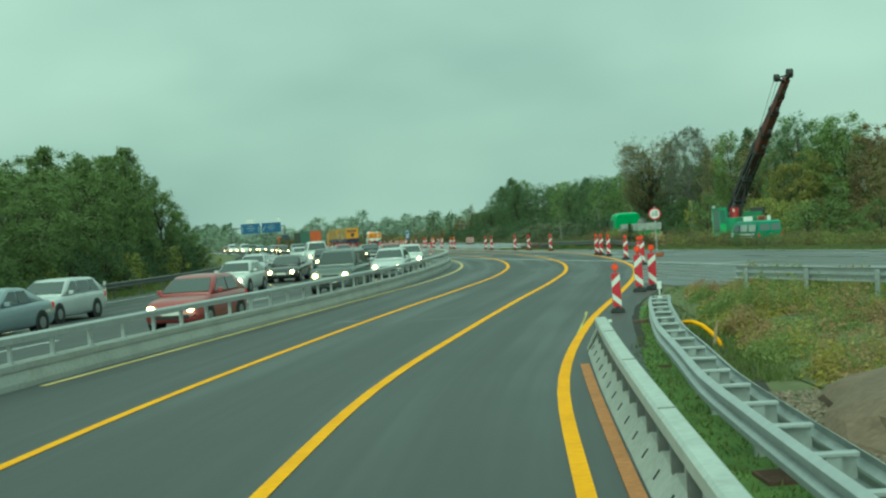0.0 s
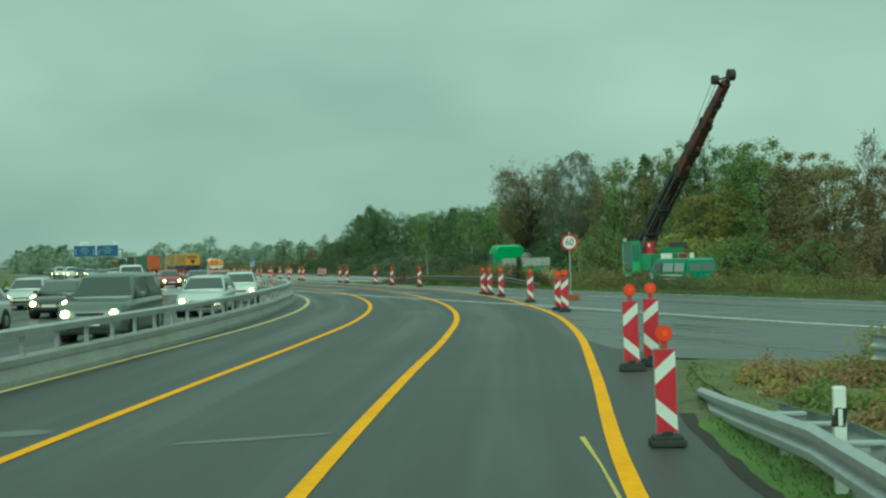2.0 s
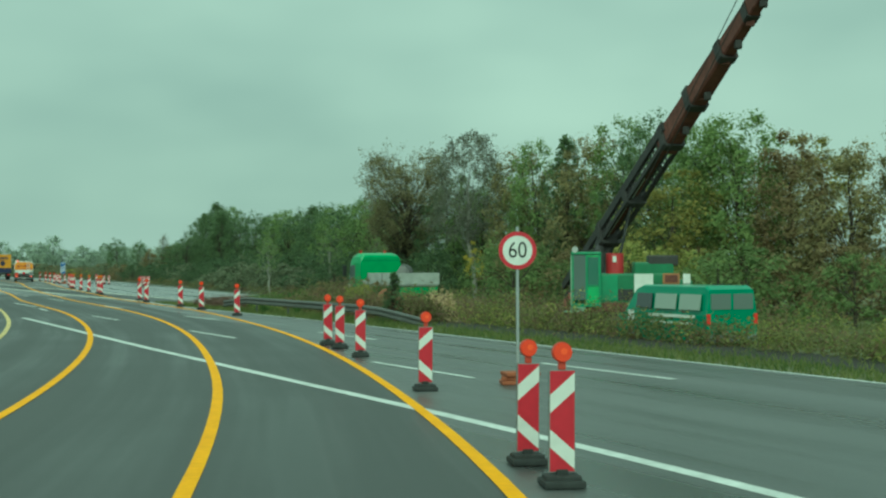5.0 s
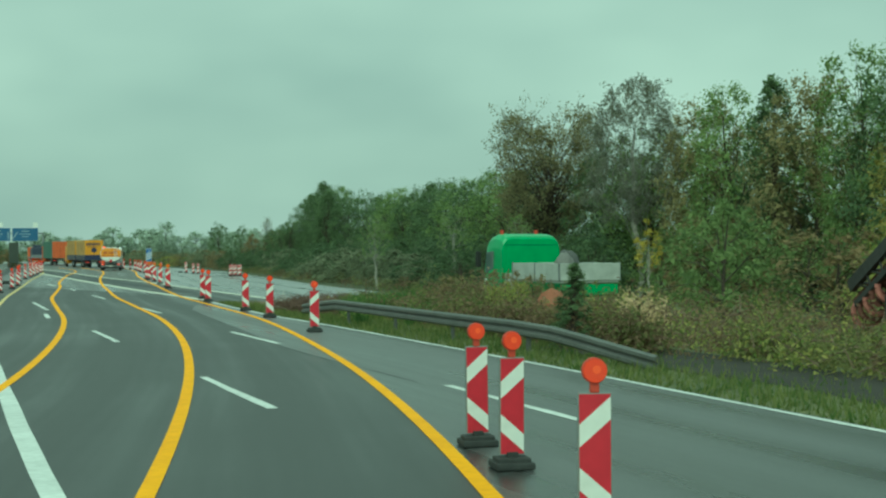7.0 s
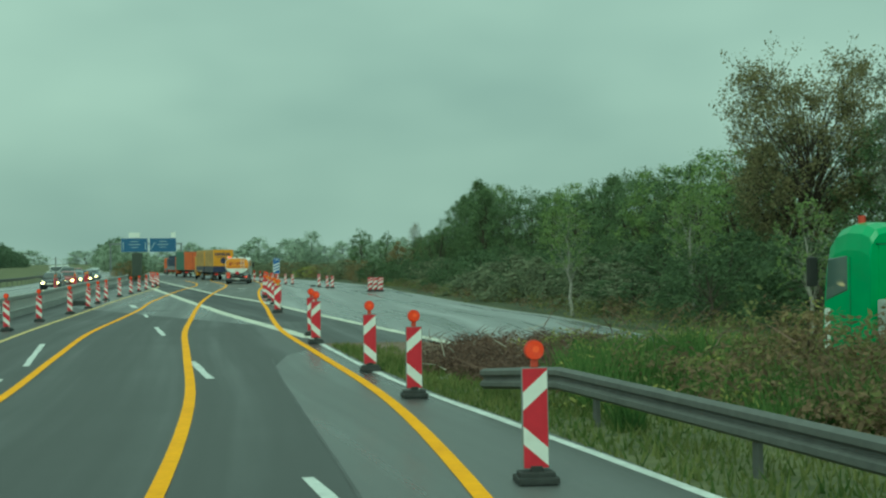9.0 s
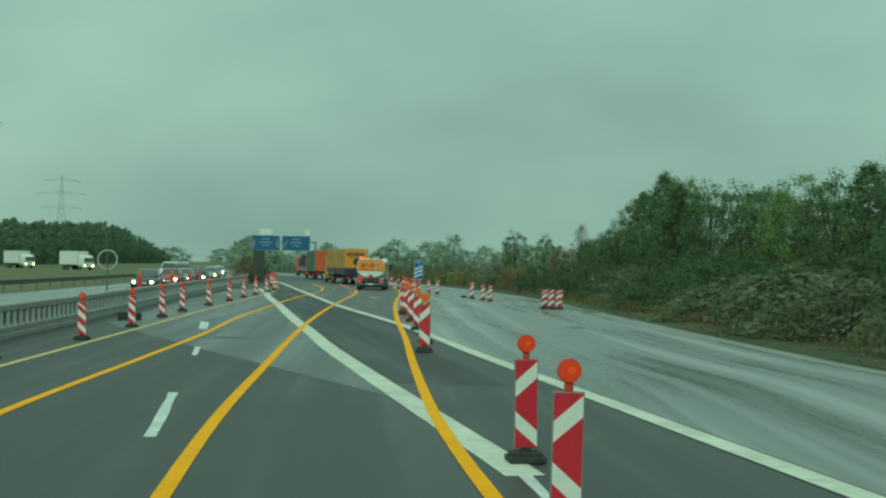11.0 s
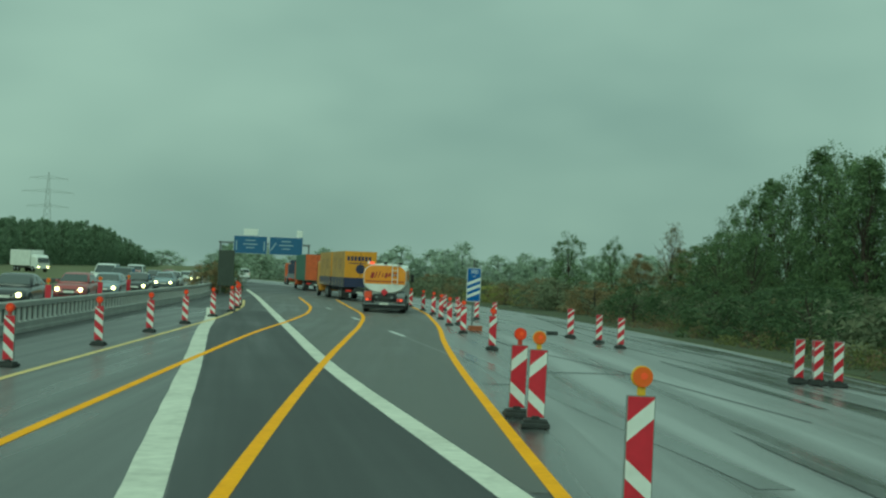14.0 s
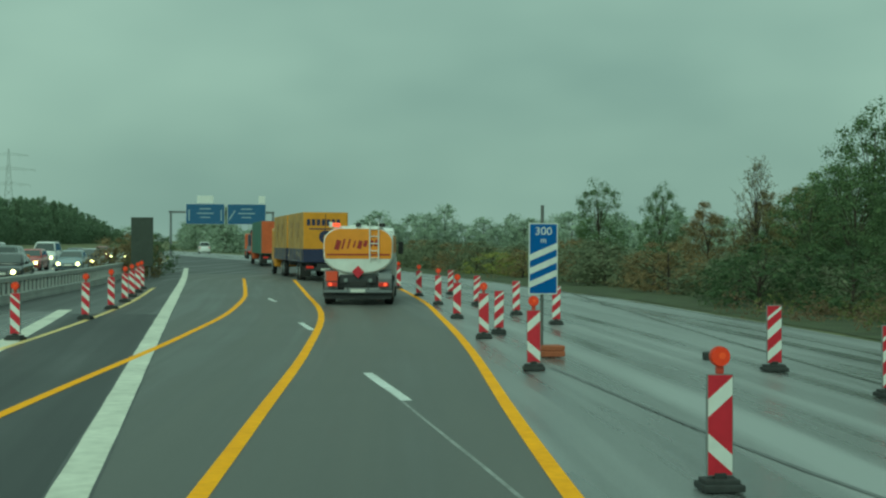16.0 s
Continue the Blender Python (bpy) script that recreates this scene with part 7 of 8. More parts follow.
# the boom, from its foot beside the cab to its head above the road
inv = rig.matrix_basis.inverted()
foot, head = inv @ Vector((27.47, 95.1, 3.0)), inv @ Vector((27.62, 82.1, 10.45))
axis = (head - foot).normalized()
sidev = axis.cross(Vector((0, 0, 1))).normalized()
upv = sidev.cross(axis)
def beam_ring(t, a, b):
    c = foot.lerp(head, t)
    return [c + sidev * x * a + upv * z * b for x, z in ((-1, -0.8), (-0.8, -1), (0.8, -1), (1, -0.8), (1, 0.8), (0.8, 1), (-0.8, 1), (-1, 0.8))]


for t0, t1, a0, a1, mt, lb in ((0.42, 0.76, 0.40, 0.33, BOOM_RUST, "rusty red-brown section of the boom"), (0.72, 0.99, 0.27, 0.20, BOOM_RUST, "thin rusty end of the boom")):
    part("boom_section", loft(bmesh.new(), [beam_ring(t0, a0 * 0.8, a0), beam_ring(t1, a1 * 0.8, a1)]), mt, rig, lb)


def pipe(pts, r, seg):
    """A bent pipe of one piece through the points."""
    rings = []
    for i, q in enumerate(pts):
        d = (pts[min(i + 1, len(pts) - 1)] - pts[max(i - 1, 0)]).normalized()
        u = d.orthogonal().normalized() if i == 0 else (rings[-1][0] - pts[i - 1]).normalized()
        u = (u - d * u.dot(d)).normalized()
        v = d.cross(u)
        rings.append([q + (u * math.cos(t) + v * math.sin(t)) * r for t in (2 * math.pi * k / seg for k in range(seg))])
    return loft(bmesh.new(), rings)


def mast_bar(t0, t1, x, z, w, h, mt, name, label):
    """A bar along the boom, x to its side and z above its axis."""
    rings = [[foot.lerp(head, t) + sidev * (x + i * w) + upv * (z + j * h) for i, j in ((-1, -1), (1, -1), (1, 1), (-1, 1))] for t in (t0, t1)]
    part(name, loft(bmesh.new(), rings), mt, rig, label)


# the open lower part: two channel beams, a kelly bar between them and lacing, down to the ground before the cab
for s in (-1, 1):
    mast_bar(-0.27, 0.47, s * 0.30, 0.22, 0.07, 0.15, BOOM_DARK, "mast_beam", "black greasy mast beam")
    mast_bar(-0.27, 0.44, s * 0.30, -0.27, 0.05, 0.07, BOOM_DARK, "mast_rail", "black guide rail of the mast")
mast_bar(-0.30, 0.60, 0.0, -0.02, 0.10, 0.10, BOOM_RUST, "kelly_bar", "rusty square drill bar")
mast_bar(-0.10, 0.30, 0.16, -0.20, 0.035, 0.035, RAIL_WHITE, "piston_rod", "pale steel piston rod")
for i in range(16):
    t = -0.26 + 0.045 * i
    a, b = foot.lerp(head, t), foot.lerp(head, t + 0.045)
    for s in (-1, 1):
        part("mast_brace", tubes((a + sidev * 0.30 * s + upv * 0.22, b + sidev * 0.30 * s - upv * 0.27, 0.028), (b + sidev * 0.30 * s - upv * 0.27, b + sidev * 0.30 * s + upv * 0.22, 0.028), seg=5), BOOM_DARK, rig)
    part("mast_tie", tubes((a - sidev * 0.30 + upv * 0.22, a + sidev * 0.30 + upv * 0.22, 0.035), seg=5), BOOM_DARK, rig)
for t, a in ((0.02, 0.50), (0.2, 0.46), (0.44, 0.47), (0.58, 0.42), (0.74, 0.36), (0.86, 0.27)):
    part("boom_collar", loft(bmesh.new(), [beam_ring(t, a * 0.85, a), beam_ring(t + 0.02, a * 0.85, a)]), BOOM_DARK, rig)
# drive head, tool and hoses hanging below the mast's lower end
under = foot.lerp(head, -0.04) - upv * 0.55
part("rotary_drive", loft(bmesh.new(), [[under + axis * d + sidev * r * math.cos(q) + upv * r * math.sin(q) for q in (k * 0.5236 for k in range(12))] for d, r in ((-0.75, 0.22), (-0.6, 0.34), (-0.1, 0.36), (0.0, 0.28), (0.35, 0.26), (0.5, 0.16))]), HOSE_RED, rig, "dusty red rotary drive on the mast")
part("drive_motor", boxes((under - upv * 0.35 + axis * 0.05, (0.4, 0.5, 0.45), 0.08)), BOOM_DARK, rig)
low = foot.lerp(head, -0.17) - upv * 0.62
part("drill_head", loft(bmesh.new(), [[low + Vector((0.15, 0, d)) + Vector((r * math.cos(q), r * math.sin(q), 0)) for q in (k * 0.5236 for k in range(12))] for d, r in ((-0.95, 0.30), (-0.8, 0.46), (-0.2, 0.48), (-0.1, 0.36), (0.25, 0.34), (0.45, 0.2))]), BOOM_DARK, rig, "black greasy drill head under the mast")
for k in range(5):
    c = foot.lerp(head, -0.285 + 0.022 * k) - upv * 0.42
    ring = [c + sidev * 0.30 * math.cos(q) + upv * 0.34 * math.sin(q) + axis * 0.05 * math.sin(2 * q) for q in (j * 0.4488 for j in range(15))]
    part("auger_turn", pipe(ring, 0.075, 7), HOSE_RED if k % 2 == 0 else BOOM_RUST, rig, "dusty red turn of the drill auger")
for k in range(4):
    a, b = foot.lerp(head, 0.12 + 0.03 * k) - upv * 0.3 + sidev * 0.1 * (k - 1.5), inv @ Vector((26.2, 91.5, 1.2 + 0.1 * k))
    pts = [a.lerp(b, u) - Vector((0, 0, 1.1 * u * (1 - u) * (1 + 0.25 * k))) for u in (i / 9 for i in range(10))]
    part("hydraulic_hose", pipe(pts, 0.03, 6), BLACK, rig)
for t, a in ((0.52, 0.50), (0.64, 0.46), (0.80, 0.34), (0.92, 0.27)):
    part("boom_lug", boxes((foot.lerp(head, t) - upv * a, (0.22, 0.30, 0.26), 0.05)), BOOM_DARK, rig)
bm = loft(bmesh.new(), [[foot.lerp(head, t) + sidev * x + upv * z for x, z in ((-0.18, w), (0.18, w), (0.18, w + 0.12), (-0.18, w + 0.12))] for t, w in ((0.42, 0.28), (0.98, 0.16))])
for t in (0.5, 0.62, 0.74, 0.86):
    p = foot.lerp(head, t)
    box(bm, p - upv * (0.34 - 0.12 * t), (0.26, 0.24, 0.24), 0.05)
part("leader", bm, BOOM_RUST, rig, "rusty guide along the boom")
base = inv @ Vector((26.9, 94.2, 0.9))
part("boom_foot", tubes((foot, base, 0.34, 0.42), (foot - axis * 0.3, inv @ Vector((25.6, 91.4, 1.5)), 0.2, 0.2), seg=10), BOOM_DARK, rig, "dark boom foot")
bm = bmesh.new()
tip = foot.lerp(head, 0.97)
tube(bm, tip, head + upv * 0.0 + axis * 0.55, 0.14, 0.10, seg=8)
tube(bm, head + axis * 0.45 - sidev * 0.16, head + axis * 0.45 + sidev * 0.16, 0.30, seg=16)
jib = head + axis * 0.35 + inv.to_3x3() @ Vector((-0.85, -0.1, -0.2))
tube(bm, head - axis * 0.7 + upv * 0.1, jib, 0.09, seg=8)
tube(bm, head + axis * 0.3, jib, 0.05, seg=6)
tube(bm, jib - sidev * 0.14, jib + sidev * 0.14, 0.24, seg=14)
box(bm, jib + upv * 0.05, (0.3, 0.4, 0.22), 0.04)
part("boom_head", bm, BOOM_DARK, rig, "boom head with two sheaves")
bm = bmesh.new()
for a in (-0.12, 0.12):
    tube(bm, jib + sidev * a, inv @ Vector((26.6, 92.4, 2.2)) + sidev * a, 0.014, seg=4)
part("cable", bm, BLACK, rig, "thin steel cables")

van = tagged(empty("van", Matrix.Translation((25.2, 83.3, -0.34)) @ Matrix.Rotation(radians(11), 4, "Z") @ Matrix.Scale(0.94, 4)), "green minibus van parked behind the hedge", "van")
w = 0.9
prof = [(-2.3, 0.35, 1.5), (-2.28, 0.3, 1.85), (-2.1, 0.3, 1.96), (1.0, 0.3, 1.96), (1.35, 0.3, 1.85), (1.85, 0.3, 1.18), (2.25, 0.32, 1.0), (2.4, 0.4, 0.7)]
body = part("body", loft(bmesh.new(), [[(-w, y, zb), (w, y, zb), (w, y, min(zt, 1.1)), (w * 0.88, y, zt - 0.04), (w * 0.8, y, zt), (-w * 0.8, y, zt), (-w * 0.88, y, zt - 0.04), (-w, y, min(zt, 1.1))] for y, zb, zt in prof]), VAN_GREEN, van)
PALE_GLASS = glass_material("pale glass", (0.32, 0.38, 0.33), 0.25)
for y, l, g in ((-1.55, 1.0, PALE_GLASS), (-0.35, 1.05, PALE_GLASS), (0.75, 0.8, CAR_GLASS)):
    for s in (-1, 1):
        bm = bmesh.new()
        box(bm, (s * 0.925, y, 1.48), (0.03, l, 0.46), 0.01, Matrix.Rotation(radians(-s * 8), 4, "Y"))
        part("side_window", bm, g, body)
for x in (-0.4, 0.4):
    part("rear_window", boxes(((x, -2.30, 1.5), (0.7, 0.03, 0.45), 0.01)), glass_material("grey rear glass", (0.16, 0.20, 0.19), 0.15), body)
    part("tail_light", boxes(((x * 2.1, -2.31, 1.0), (0.12, 0.04, 0.3), 0.01)), TAIL, body)
part("lettering", boxes(((-0.915, -0.6, 1.06), (0.02, 2.3, 0.09)), ((-0.915, -0.6, 0.86), (0.02, 2.1, 0.06)), ((-0.915, 1.5, 1.0), (0.02, 0.3, 0.34))), WHITE, body, "white company lettering as plain bars")
for s in (-1, 1):
    for y in (-1.5, 1.5):
        wheel(van, s * 0.8, y, 0.32, 0.2)
part("bumper", boxes(((0, -2.34, 0.45), (1.7, 0.1, 0.2), 0.03)), GREY_EDGE, van)

tr = tagged(empty("tractor_lorry", Matrix.Translation((22.88, 113.1, -0.42)) @ Matrix.Rotation(radians(16), 4, "Z")), "bright green lorry cab with pale flat load bed", "lorry")
cabp = part("cab", loft(bmesh.new(), [[(-1.15, y, 0.7), (1.15, y, 0.7), (1.15, y, z - 0.5), (1.11, y, z - 0.2), (0.98, y, z - 0.05), (0.78, y, z), (-0.78, y, z), (-0.98, y, z - 0.05), (-1.11, y, z - 0.2), (-1.15, y, z - 0.5)] for y, z in ((0.66, 2.90), (0.72, 3.0), (0.95, 3.08), (1.35, 3.10), (1.70, 3.02), (1.87, 2.85), (1.98, 2.5), (2.08, 1.6))]), TRUCK_GREEN, tr, "green high-roof cab")
part("rear_panel", boxes(((0, 0.655, 2.05), (1.96, 0.03, 1.25), 0.012)), TRUCK_GREEN, cabp, "green rear panel below a seam")
part("seam", boxes(((0, 0.648, 2.70), (2.06, 0.03, 0.03), 0.004)), RIG_GREEN, cabp)
for s in (-1, 1):
    bm = bmesh.new()
    loft(bm, [[(s * 1.145, 1.32, 1.86), (s * 1.145, 1.98, 1.66), (s * 1.145, 1.90, 2.44), (s * 1.145, 1.32, 2.50)], [(s * 1.162, 1.34, 1.88), (s * 1.162, 1.96, 1.69), (s * 1.162, 1.88, 2.42), (s * 1.162, 1.34, 2.48)]])
    part("side_window", bm, CAB_GLASS, cabp)
    part("door_line", boxes(((s * 1.152, 1.24, 1.6), (0.015, 0.02, 1.75), 0.003)), RIG_GREEN, cabp)
    part("stripe", boxes(((s * 1.156, 1.93, 1.15), (0.012, 0.16, 0.75), 0.003)), WHITE, cabp, "white upright stripe on the door")
    part("fender", loft(bmesh.new(), [[(s * x, 1.35 + 0.62 * math.cos(q), 0.5 + 0.62 * math.sin(q)) for q in (k * 0.449 for k in range(8))] for x in (0.85, 1.17)], caps=False), BLACK, tr)
part("windscreen", boxes(((0, 2.03, 2.15), (2.0, 0.05, 0.8), 0.02, Matrix.Rotation(radians(14), 4, "X"))), CAR_GLASS, cabp)
for it in (((-0.8, 1.35, 3.0), (-0.8, 1.35, 3.22), 0.07), ((0.5, 1.2, 3.05), (0.5, 1.2, 3.22), 0.07)):
    part("roof_lamp", tubes(it, seg=10), LAMP_RED_HOUSING, tr)
each("mirror", [((-1.36, 2.1, 2.2), (0.2, 0.1, 0.55), 0.04), ((1.36, 2.1, 2.2), (0.2, 0.1, 0.55), 0.04)], BLACK, tr)
BED_SIDE = paint("pale grey bed side", (0.40, 0.42, 0.40), 0.6, 0.0, 0.25)
bed = part("load_bed", boxes(((0, -1.62, 1.5), (2.2, 3.2, 0.12), 0.02), ((0, -0.05, 1.78), (2.2, 0.07, 0.6), 0.015), ((0, -3.24, 1.80), (2.26, 0.07, 0.56), 0.015)), BED_SIDE, tr, "pale grey load bed")
for y, l in ((-0.85, 1.52), (-2.42, 1.54)):
    for s in (-1, 1):
        part("bed_side", boxes(((s * 1.12, y, 1.80), (0.06, l, 0.56), 0.015)), BED_SIDE, bed)
for y in (-0.08, -1.63, -3.22):
    for s in (-1, 1):
        part("bed_post", boxes(((s * 1.13, y, 1.80), (0.08, 0.06, 0.60), 0.01)), GREY_STEEL, bed)
part("side_tank", boxes(((-1.0, 0.25, 1.35), (0.3, 0.5, 0.75), 0.05)), BED_SIDE, tr, "pale side tank behind the cab")
part("tail_frame", boxes(((0, -3.2, 1.22), (2.1, 0.1, 0.34), 0.02)), TRUCK_GREEN, tr, "green tail frame below the bed")
part("chassis", boxes(((0, -0.3, 0.95), (1.0, 5.6, 0.3), 0.03)), TRUCK_GREEN, tr)
truck_wheels(tr, (1.35, -2.0), 1.08, 0.5)
for lx, ly, sx, sz, shade in ((0.55, -0.9, 0.42, 0.62, "dark"), (0.15, -1.35, 0.36, 0.55, "pale")):
    sack = tagged(empty("bulk_sack", tr.matrix_basis @ Matrix.Translation((lx, ly, 1.56))), "grey bulging sack lying on the lorry's bed", "sack")
    bm = bmesh.new()
    bmesh.ops.create_icosphere(bm, subdivisions=3, radius=1.0)
    for vv in bm.verts:
        k = 1 + 0.14 * noise.noise(vv.co * 2.2 + Vector((lx, ly, 0)))
        vv.co = Vector((vv.co.x * sx * k, vv.co.y * sx * k, (max(vv.co.z, -0.55) + 0.55) * sz * k))
    part("sack", bm, material("grey woven sack", (0.09, 0.09, 0.09) if shade == "dark" else (0.17, 0.165, 0.16), 0.85, vary=0.35, grain=14, patch=1.0, bump=0.3), sack, smooth=True)
heap = tagged(empty("soil_heap", Matrix.Translation((20.7, 102.4, -0.5))), "brick-red soil heap behind the scrub", "heap")
bm = bmesh.new()
bmesh.ops.create_icosphere(bm, subdivisions=3, radius=1.0)
for vv in bm.verts:
    vv.co = Vector((vv.co.x * 0.85, vv.co.y * 1.2, vv.co.z * 1.5)) * (1 + 0.22 * noise.noise(vv.co * 2.5))
part("soil", bm, material("brick-red soil", (0.26, 0.10, 0.06), 0.95, vary=0.4, grain=8, patch=1.5, bump=0.5), heap)

for k, (x, y, w, l, a) in enumerate([(7.22, 28.75, 0.34, 0.42, 20), (7.42, 28.1, 0.36, 0.45, -12), (7.62, 27.45, 0.3, 0.4, 35)]):
    slab = tagged(empty("paving_slab", Matrix.Translation((x, y, 0.0)) @ Matrix.Rotation(radians(a), 4, "Z")), "broken brown paving slab on the grass", "slab")
    part("slab", boxes(((0, 0, 0.03), (w, l, 0.07), 0.012, Matrix.Rotation(radians(3 * k - 3), 4, "X"))), SLAB_BROWN, slab)

# ---- island at the start: soil heap, yellow hose, stake ----
heap = tagged(empty("soil_heap", Matrix.Translation((8.55, 13.2, -0.22))), "bare brown soil heap with stones", "heap")
bm = bmesh.new()
bmesh.ops.create_icosphere(bm, subdivisions=4, radius=1.0)
for vv in bm.verts:
    vv.co = Vector((vv.co.x * 2.5, vv.co.y * 4.2, vv.co.z * 0.9)) * (1 + 0.1 * noise.noise(vv.co * 2.0) + 0.05 * noise.noise(vv.co * 7.0) + 0.03 * noise.noise(vv.co * 21.0))
part("soil", bm, SOIL, heap)
verts, faces = [], []
for i in range(5200):
    y = r2.uniform(9, 17)
    x = interp(LADDER, y) + 0.45 + 1.15 * r2.random()
    z, s, a = terrain(x, y) + 0.03 * r2.random(), r2.uniform(0.012, 0.034), r2.uniform(0, 3.14)
    n = len(verts)
    for k in range(5):
        t = a + k * 1.2566
        rr = s * r2.uniform(0.75, 1.15)
        verts.append((x + rr * math.cos(t), y + 1.3 * rr * math.sin(t), z))
    verts.append((x + 0.3 * s * math.cos(a), y + 0.3 * s * math.sin(a), z + s * r2.uniform(0.5, 0.9)))
    faces += [(n + k, n + (k + 1) % 5, n + 5) for k in range(5)]
stones = bpy.data.meshes.new("rubble")
stones.from_pydata(verts, [], faces)
stones.materials.append(material("pale rubble", (0.21, 0.16, 0.12), 0.9, vary=0.4, grain=8, bump=0.3, island=True))
tagged(new("rubble", stones), "pale rubble stones by the soil heap", "rubble", kind="stuff")
hose = tagged(empty("drain_hose", Matrix.Translation((7.37, 22.8, -0.02))), "yellow plastic hose arching from the guard rail", "hose")
pts = [Vector(q) for q in ((-0.44, 1.5, 0.30), (-0.36, 1.2, 0.37), (-0.27, 0.9, 0.39), (-0.17, 0.6, 0.34), (-0.08, 0.32, 0.22), (-0.02, 0.12, 0.10), (0.0, 0.0, 0.0))]
rings = []
for i, q in enumerate(pts):
    d = (pts[min(i + 1, len(pts) - 1)] - pts[max(i - 1, 0)]).normalized()
    u = d.cross(Vector((1, 0, 0))).normalized()
    w = d.cross(u)
    rings.append([q + 0.036 * (math.cos(k * math.pi / 5) * u + math.sin(k * math.pi / 5) * w) for k in range(10)])
bm = loft(bmesh.new(), rings)
part("hose", bm, YELLOW, hose, smooth=True)
stake = tagged(empty("wooden_stake", Matrix.Translation((7.22, 22.8, -0.1))), "short split wooden stake", "stake")
part("stake", tubes(((0, 0, 0), (0.10, 0.02, 0.55), 0.035, 0.015), seg=6), material("pale wood", (0.36, 0.27, 0.17), 0.9, vary=0.3, bump=0.3), stake)
RUST_DARK = material("dark rusty iron", (0.10, 0.055, 0.04), 0.8, vary=0.4, grain=14, patch=2, bump=0.3)
drain = tagged(empty("drain_cover", Matrix.Translation((5.05, 11.9, -0.02)) @ Matrix.Scale(0.5, 4)), "stack of rusty drain gratings in the grass", "drain")
part("grating", boxes(*[((0, 0.16 * k, 0.06), (0.7, 0.06, 0.1), 0.01) for k in range(-3, 4)], ((-0.33, 0, 0.05), (0.06, 1.0, 0.1)), ((0.33, 0, 0.05), (0.06, 1.0, 0.1))), RUST_DARK, drain)
copy_thing(drain, Matrix.Translation((5.9, 20.5, -0.02)) @ Matrix.Scale(0.5, 4))

# ---- gantry, boards and pylons in the distance ----
PALE_BLUE = material("dim white lettering", (0.34, 0.42, 0.46), 0.5, vary=0.1, bump=0.03)
gantry = tagged(empty("sign_gantry", Matrix.Translation((-33.2, 349, 0)) @ Matrix.Rotation(radians(9), 4, "Z")), "grey steel gantry with two blue direction boards", "gantry")
part("beam", boxes(((-0.6, 0.25, 6.0), (14.2, 0.3, 0.3), 0.03)), GREY_STEEL, gantry)
for x in (-7.4, 6.3):
    part("post", boxes(((x, 0.25, 3.0), (0.3, 0.3, 6.3), 0.03)), GREY_STEEL, gantry)
for x in (-2.8, 2.75):
    bd = part("board", boxes(((x, 0.0, 5.75), (5.2, 0.08, 2.8), 0.02)), WHITE, gantry, "white bordered board")
    part("field", boxes(((x, -0.05, 5.75), (5.1, 0.04, 2.7), 0.01)), BLUE_FAR, bd, "blue board field")
    part("lettering", boxes(((x, -0.075, 6.45), (1.5, 0.02, 0.14)), ((x, -0.075, 5.85), (2.2, 0.02, 0.14)), ((x, -0.075, 5.3), (1.3, 0.02, 0.12))), PALE_BLUE, bd, "white place names as plain bars")
    arrows = ((-2.15, 0), (2.15, 0)) if x < 0 else ((-1.95, 32),)
    for ax, lean in arrows:
        part("arrow", boxes(((x + ax, -0.075, 5.6), (0.16, 0.02, 1.5), 0, Matrix.Rotation(radians(lean), 4, "Y"))), PALE_BLUE, bd, "white lane arrow")
part("top_plate", boxes(((-2.8, 0.0, 7.75), (2.2, 0.08, 1.0), 0.02)), WHITE, gantry, "pale exit plate on top")
part("top_plate", boxes(((4.8, 0.0, 7.75), (0.9, 0.08, 1.0), 0.02)), WHITE, gantry, "pale exit plate on top")

screen = tagged(empty("sign_board", Matrix.Translation((-16.1, 245.7, 0)) @ Matrix.Rotation(radians(8), 4, "Z")), "tall dark sign board seen from its grey back", "sign")
part("board", boxes(((0, 0, 2.0), (1.2, 0.1, 2.7), 0.03)), material("dark green-grey board", (0.045, 0.055, 0.045), 0.7, vary=0.25, grain=4, patch=1.2, bump=0.05), screen)
part("leg", boxes(((-0.4, 0.08, 1.2), (0.1, 0.1, 2.5), 0.01)), ZINC_DARK, screen)
part("leg", boxes(((0.4, 0.08, 1.2), (0.1, 0.1, 2.5), 0.01)), ZINC_DARK, screen)

back = tagged(empty("round_sign", Matrix.Translation((-4.6, 161.5, 0)) @ Matrix.Rotation(radians(8), 4, "Z")), "open round sign rim on a post by the median", "sign")
part("post", tubes(((0, 0, 0.0), (0, 0, 2.5), 0.03), seg=8), ZINC_DARK, back)
part("rim", disc(bmesh.new(), 0.33, 0.375, -0.02, 0.01, 2.05), ZINC, back, "pale rim")


# Steel colour lightened to carry the distance haze.
PYLON = material("pylon steel paled for haze", (0.36, 0.38, 0.38), 0.7, vary=0.15, grain=2, patch=0.3, bump=0.0)


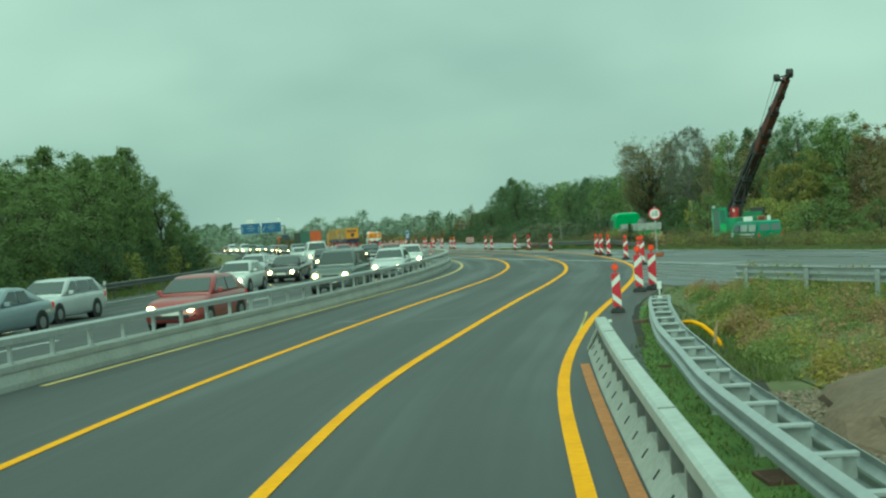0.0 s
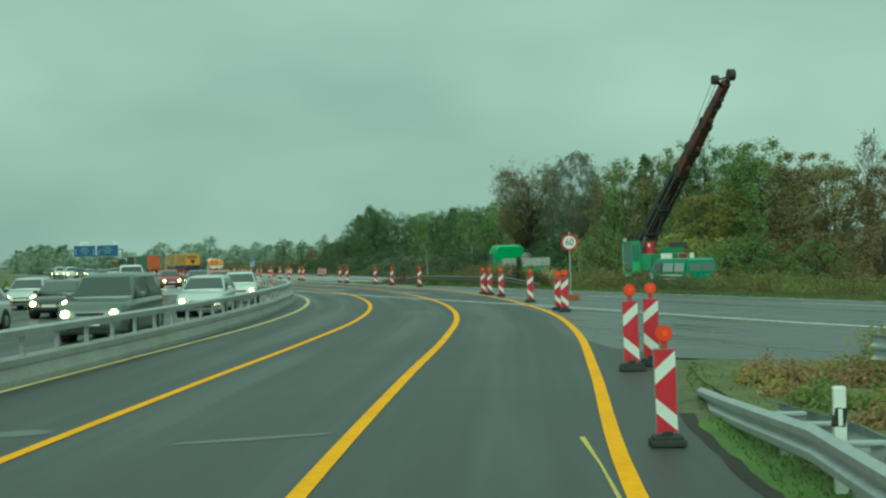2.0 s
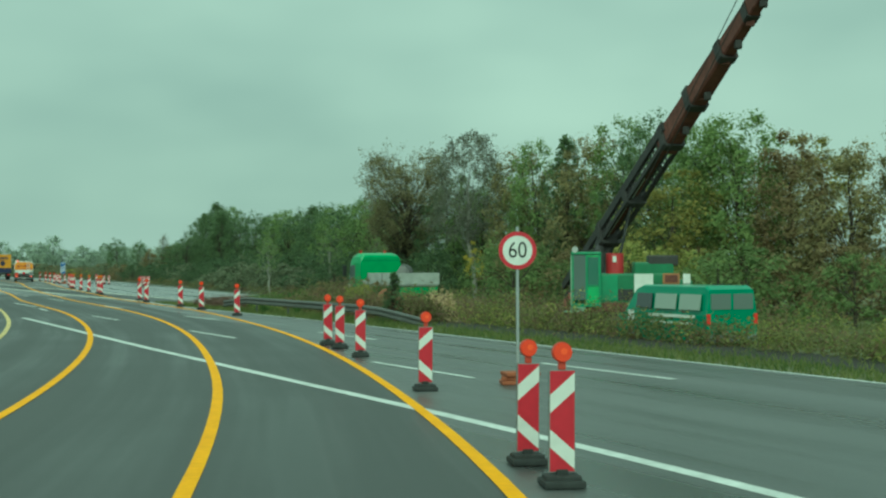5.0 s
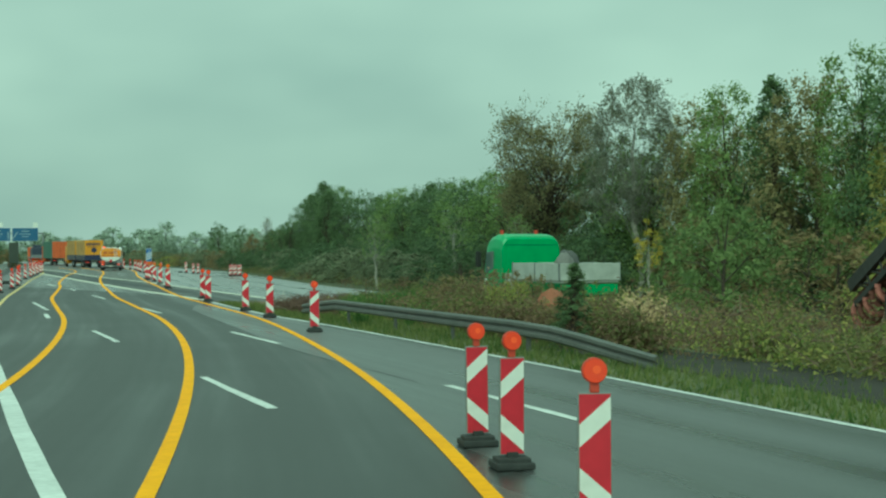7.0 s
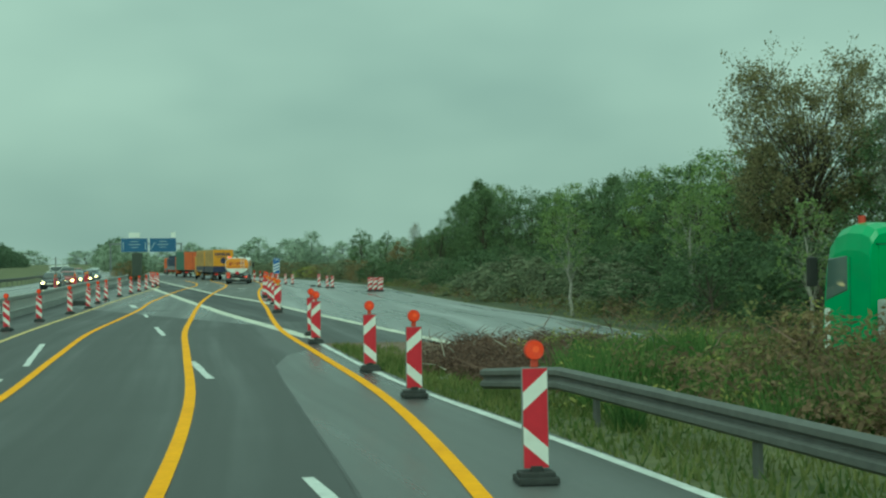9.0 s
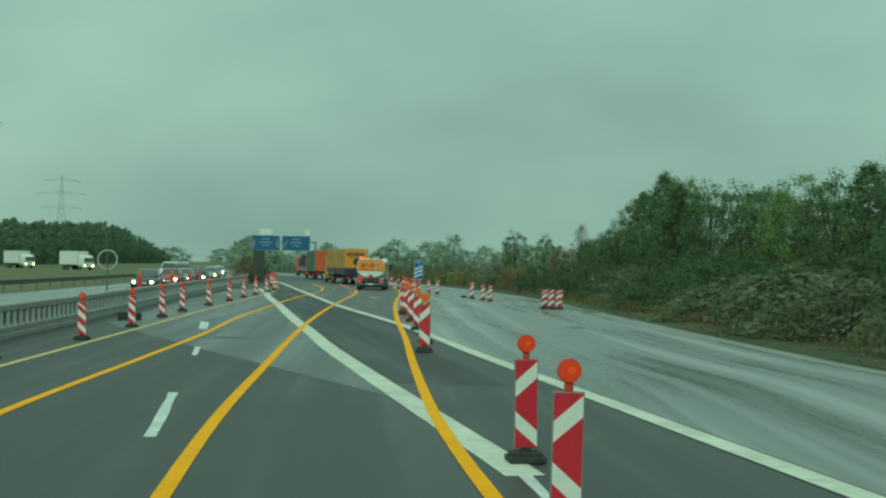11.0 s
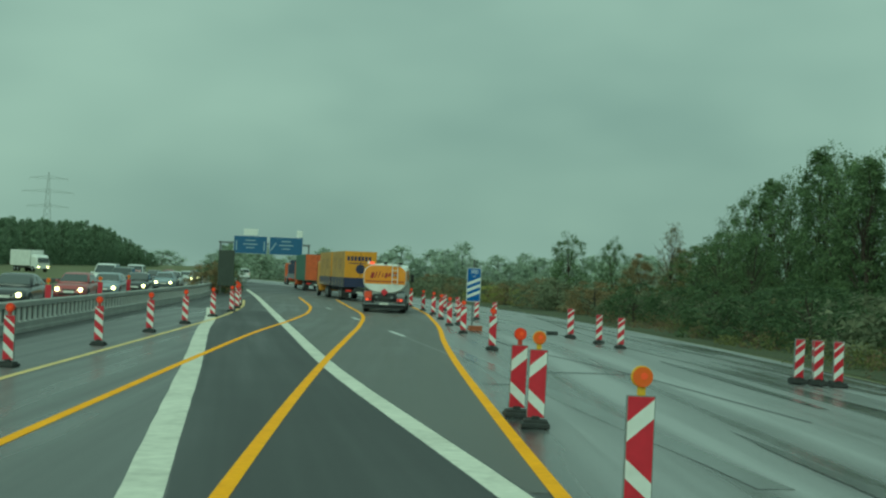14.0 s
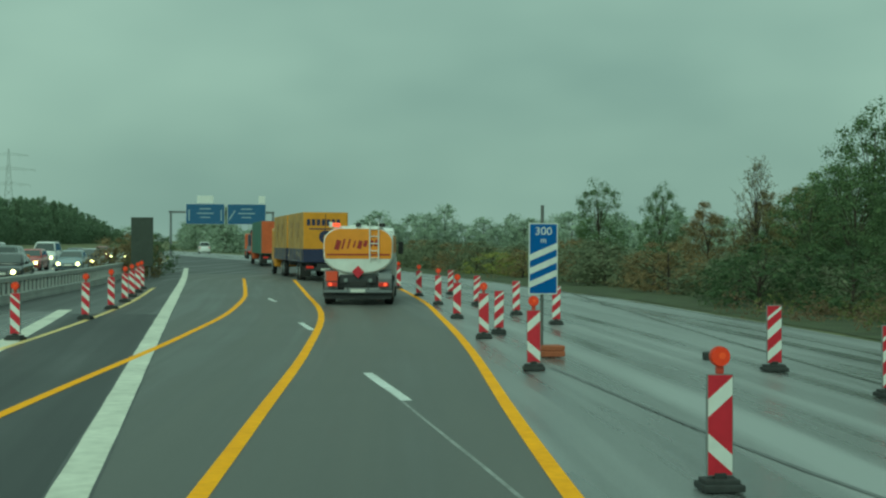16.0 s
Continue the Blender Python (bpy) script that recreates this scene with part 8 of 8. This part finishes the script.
def pylon(x, y, h, turn):
    root = tagged(empty("power_pylon", Matrix.Translation((x, y, 0)) @ Matrix.Rotation(turn, 4, "Z")), "grey lattice power pylon in the haze", "pylon")
    bm = bmesh.new()
    b = h * 0.075
    for sx in (-1, 1):
        for sy in (-1, 1):
            tube(bm, (sx * b, sy * b, 0), (sx * 0.25, sy * 0.25, h), 0.22, 0.12, seg=4)
    for i in range(14):
        z0, z1 = h * i / 14, h * (i + 1) / 14
        w0, w1 = b + (0.25 - b) * i / 14, b + (0.25 - b) * (i + 1) / 14
        for s in (-1, 1):
            tube(bm, (-w0, s * w0, z0), (w1, s * w1, z1), 0.09, seg=3)
            tube(bm, (w0, s * w0, z0), (-w1, s * w1, z1), 0.09, seg=3)
            tube(bm, (s * w0, -w0, z0), (s * w1, w1, z1), 0.09, seg=3)
    part("mast", bm, PYLON, root)
    for z, w in ((0.62, 0.22), (0.78, 0.27), (0.93, 0.20)):
        bm = bmesh.new()
        for s in (-1, 1):
            tube(bm, (0, 0, h * z + 1.6), (s * h * w, 0, h * z), 0.13, seg=4)
            tube(bm, (0, 0, h * z), (s * h * w, 0, h * z), 0.13, seg=4)
            tube(bm, (s * h * w, 0, h * z), (s * h * w, 0, h * z - 1.6), 0.08, seg=4)
            tube(bm, (s * h * w * 0.55, 0, h * z), (s * h * w * 0.55, 0, h * z - 1.6), 0.08, seg=4)
        part("crossarm", bm, PYLON, root)
    return root


pylon(-288, 935, 57, radians(20))
pylon(-160, 488, 55, radians(20))


# ---- small things of the opposite carriageway and the roadworks ahead ----
def far_lorry(x, y, turn, label):
    root = tagged(empty("box_lorry", Matrix.Translation((x, y, 0)) @ Matrix.Rotation(turn, 4, "Z")), label, "lorry")
    part("box", boxes(((0, 4.2, 2.3), (2.45, 6.6, 2.6), 0.05)), TANK_WHITE, root, "white box body")
    cab = part("cab", loft(bmesh.new(), [[(-1.15, q, 0.6), (1.15, q, 0.6), (1.15, q, h - 0.4), (1.0, q, h), (-1.0, q, h), (-1.15, q, h - 0.4)] for q, h in ((-1.3, 1.7), (-1.1, 2.5), (-0.6, 2.8), (0.7, 2.9))]), TANK_WHITE, root)
    part("windscreen", boxes(((0, -1.27, 1.95), (2.0, 0.06, 0.75), 0.02, Matrix.Rotation(radians(-14), 4, "X"))), CAR_GLASS, cab)
    for s in (-1, 1):
        part("headlight", boxes(((s * 0.85, -1.33, 0.85), (0.3, 0.06, 0.16), 0.03)), HEADLIGHT, cab)
    part("chassis", boxes(((0, 3.2, 0.75), (1.0, 8.6, 0.3), 0.02)), CHASSIS, root)
    truck_wheels(root, (0.0, 4.8, 6.0), 1.22, 0.48)


far_lorry(-92, 377, radians(50), "white box lorry on the far side road")
far_lorry(-73, 358, radians(50), "white box lorry driving on the far side road")
trailer = tagged(empty("arrow_trailer", Matrix.Translation((-26.0, 338, 0)) @ Matrix.Rotation(radians(8), 4, "Z")), "roadworks trailer with lit orange arrow of lamps", "trailer")
part("board", boxes(((0, 0, 2.1), (1.5, 0.1, 2.2), 0.03)), BLACK, trailer)
part("arrow", boxes(*[((-0.45 + 0.16 * k, -0.07, 1.7 + 0.13 * k), (0.12, 0.03, 0.12), 0.02) for k in range(6)], *[((-0.45 + 0.18 * k, -0.07, 1.6), (0.12, 0.03, 0.12), 0.02) for k in range(4)], *[((-0.48, -0.07, 1.75 + 0.16 * k), (0.12, 0.03, 0.12), 0.02) for k in range(4)]),
     material("lit orange lamps", (0.8, 0.2, 0.02), 0.3, vary=0.05, bump=0.0, emit=5.0, emit_color=(1.0, 0.22, 0.03)), trailer, "lit orange arrow lamps")
part("frame", boxes(((0, 0.5, 0.55), (1.4, 2.0, 0.2), 0.03), ((-0.5, 0.1, 1.0), (0.08, 0.08, 1.2)), ((0.5, 0.1, 1.0), (0.08, 0.08, 1.2))), GREY_STEEL, trailer)
for s in (-1, 1):
    wheel(trailer, s * 0.75, 0.6, 0.32, 0.2)
tyre = tagged(empty("rubber_block", Matrix.Translation((-2.45, 157.4, 0.0))), "black rubber foot lying by the median", "block")
part("block", boxes(((0, 0, 0.12), (0.7, 0.5, 0.24), 0.04)), RUBBER, tyre)
tagged(copy_thing(tyre, Matrix.Translation((7.25, 198.4, -0.01)) @ Matrix.Scale(0.6, 4)), "black rubber foot lying on wet concrete")
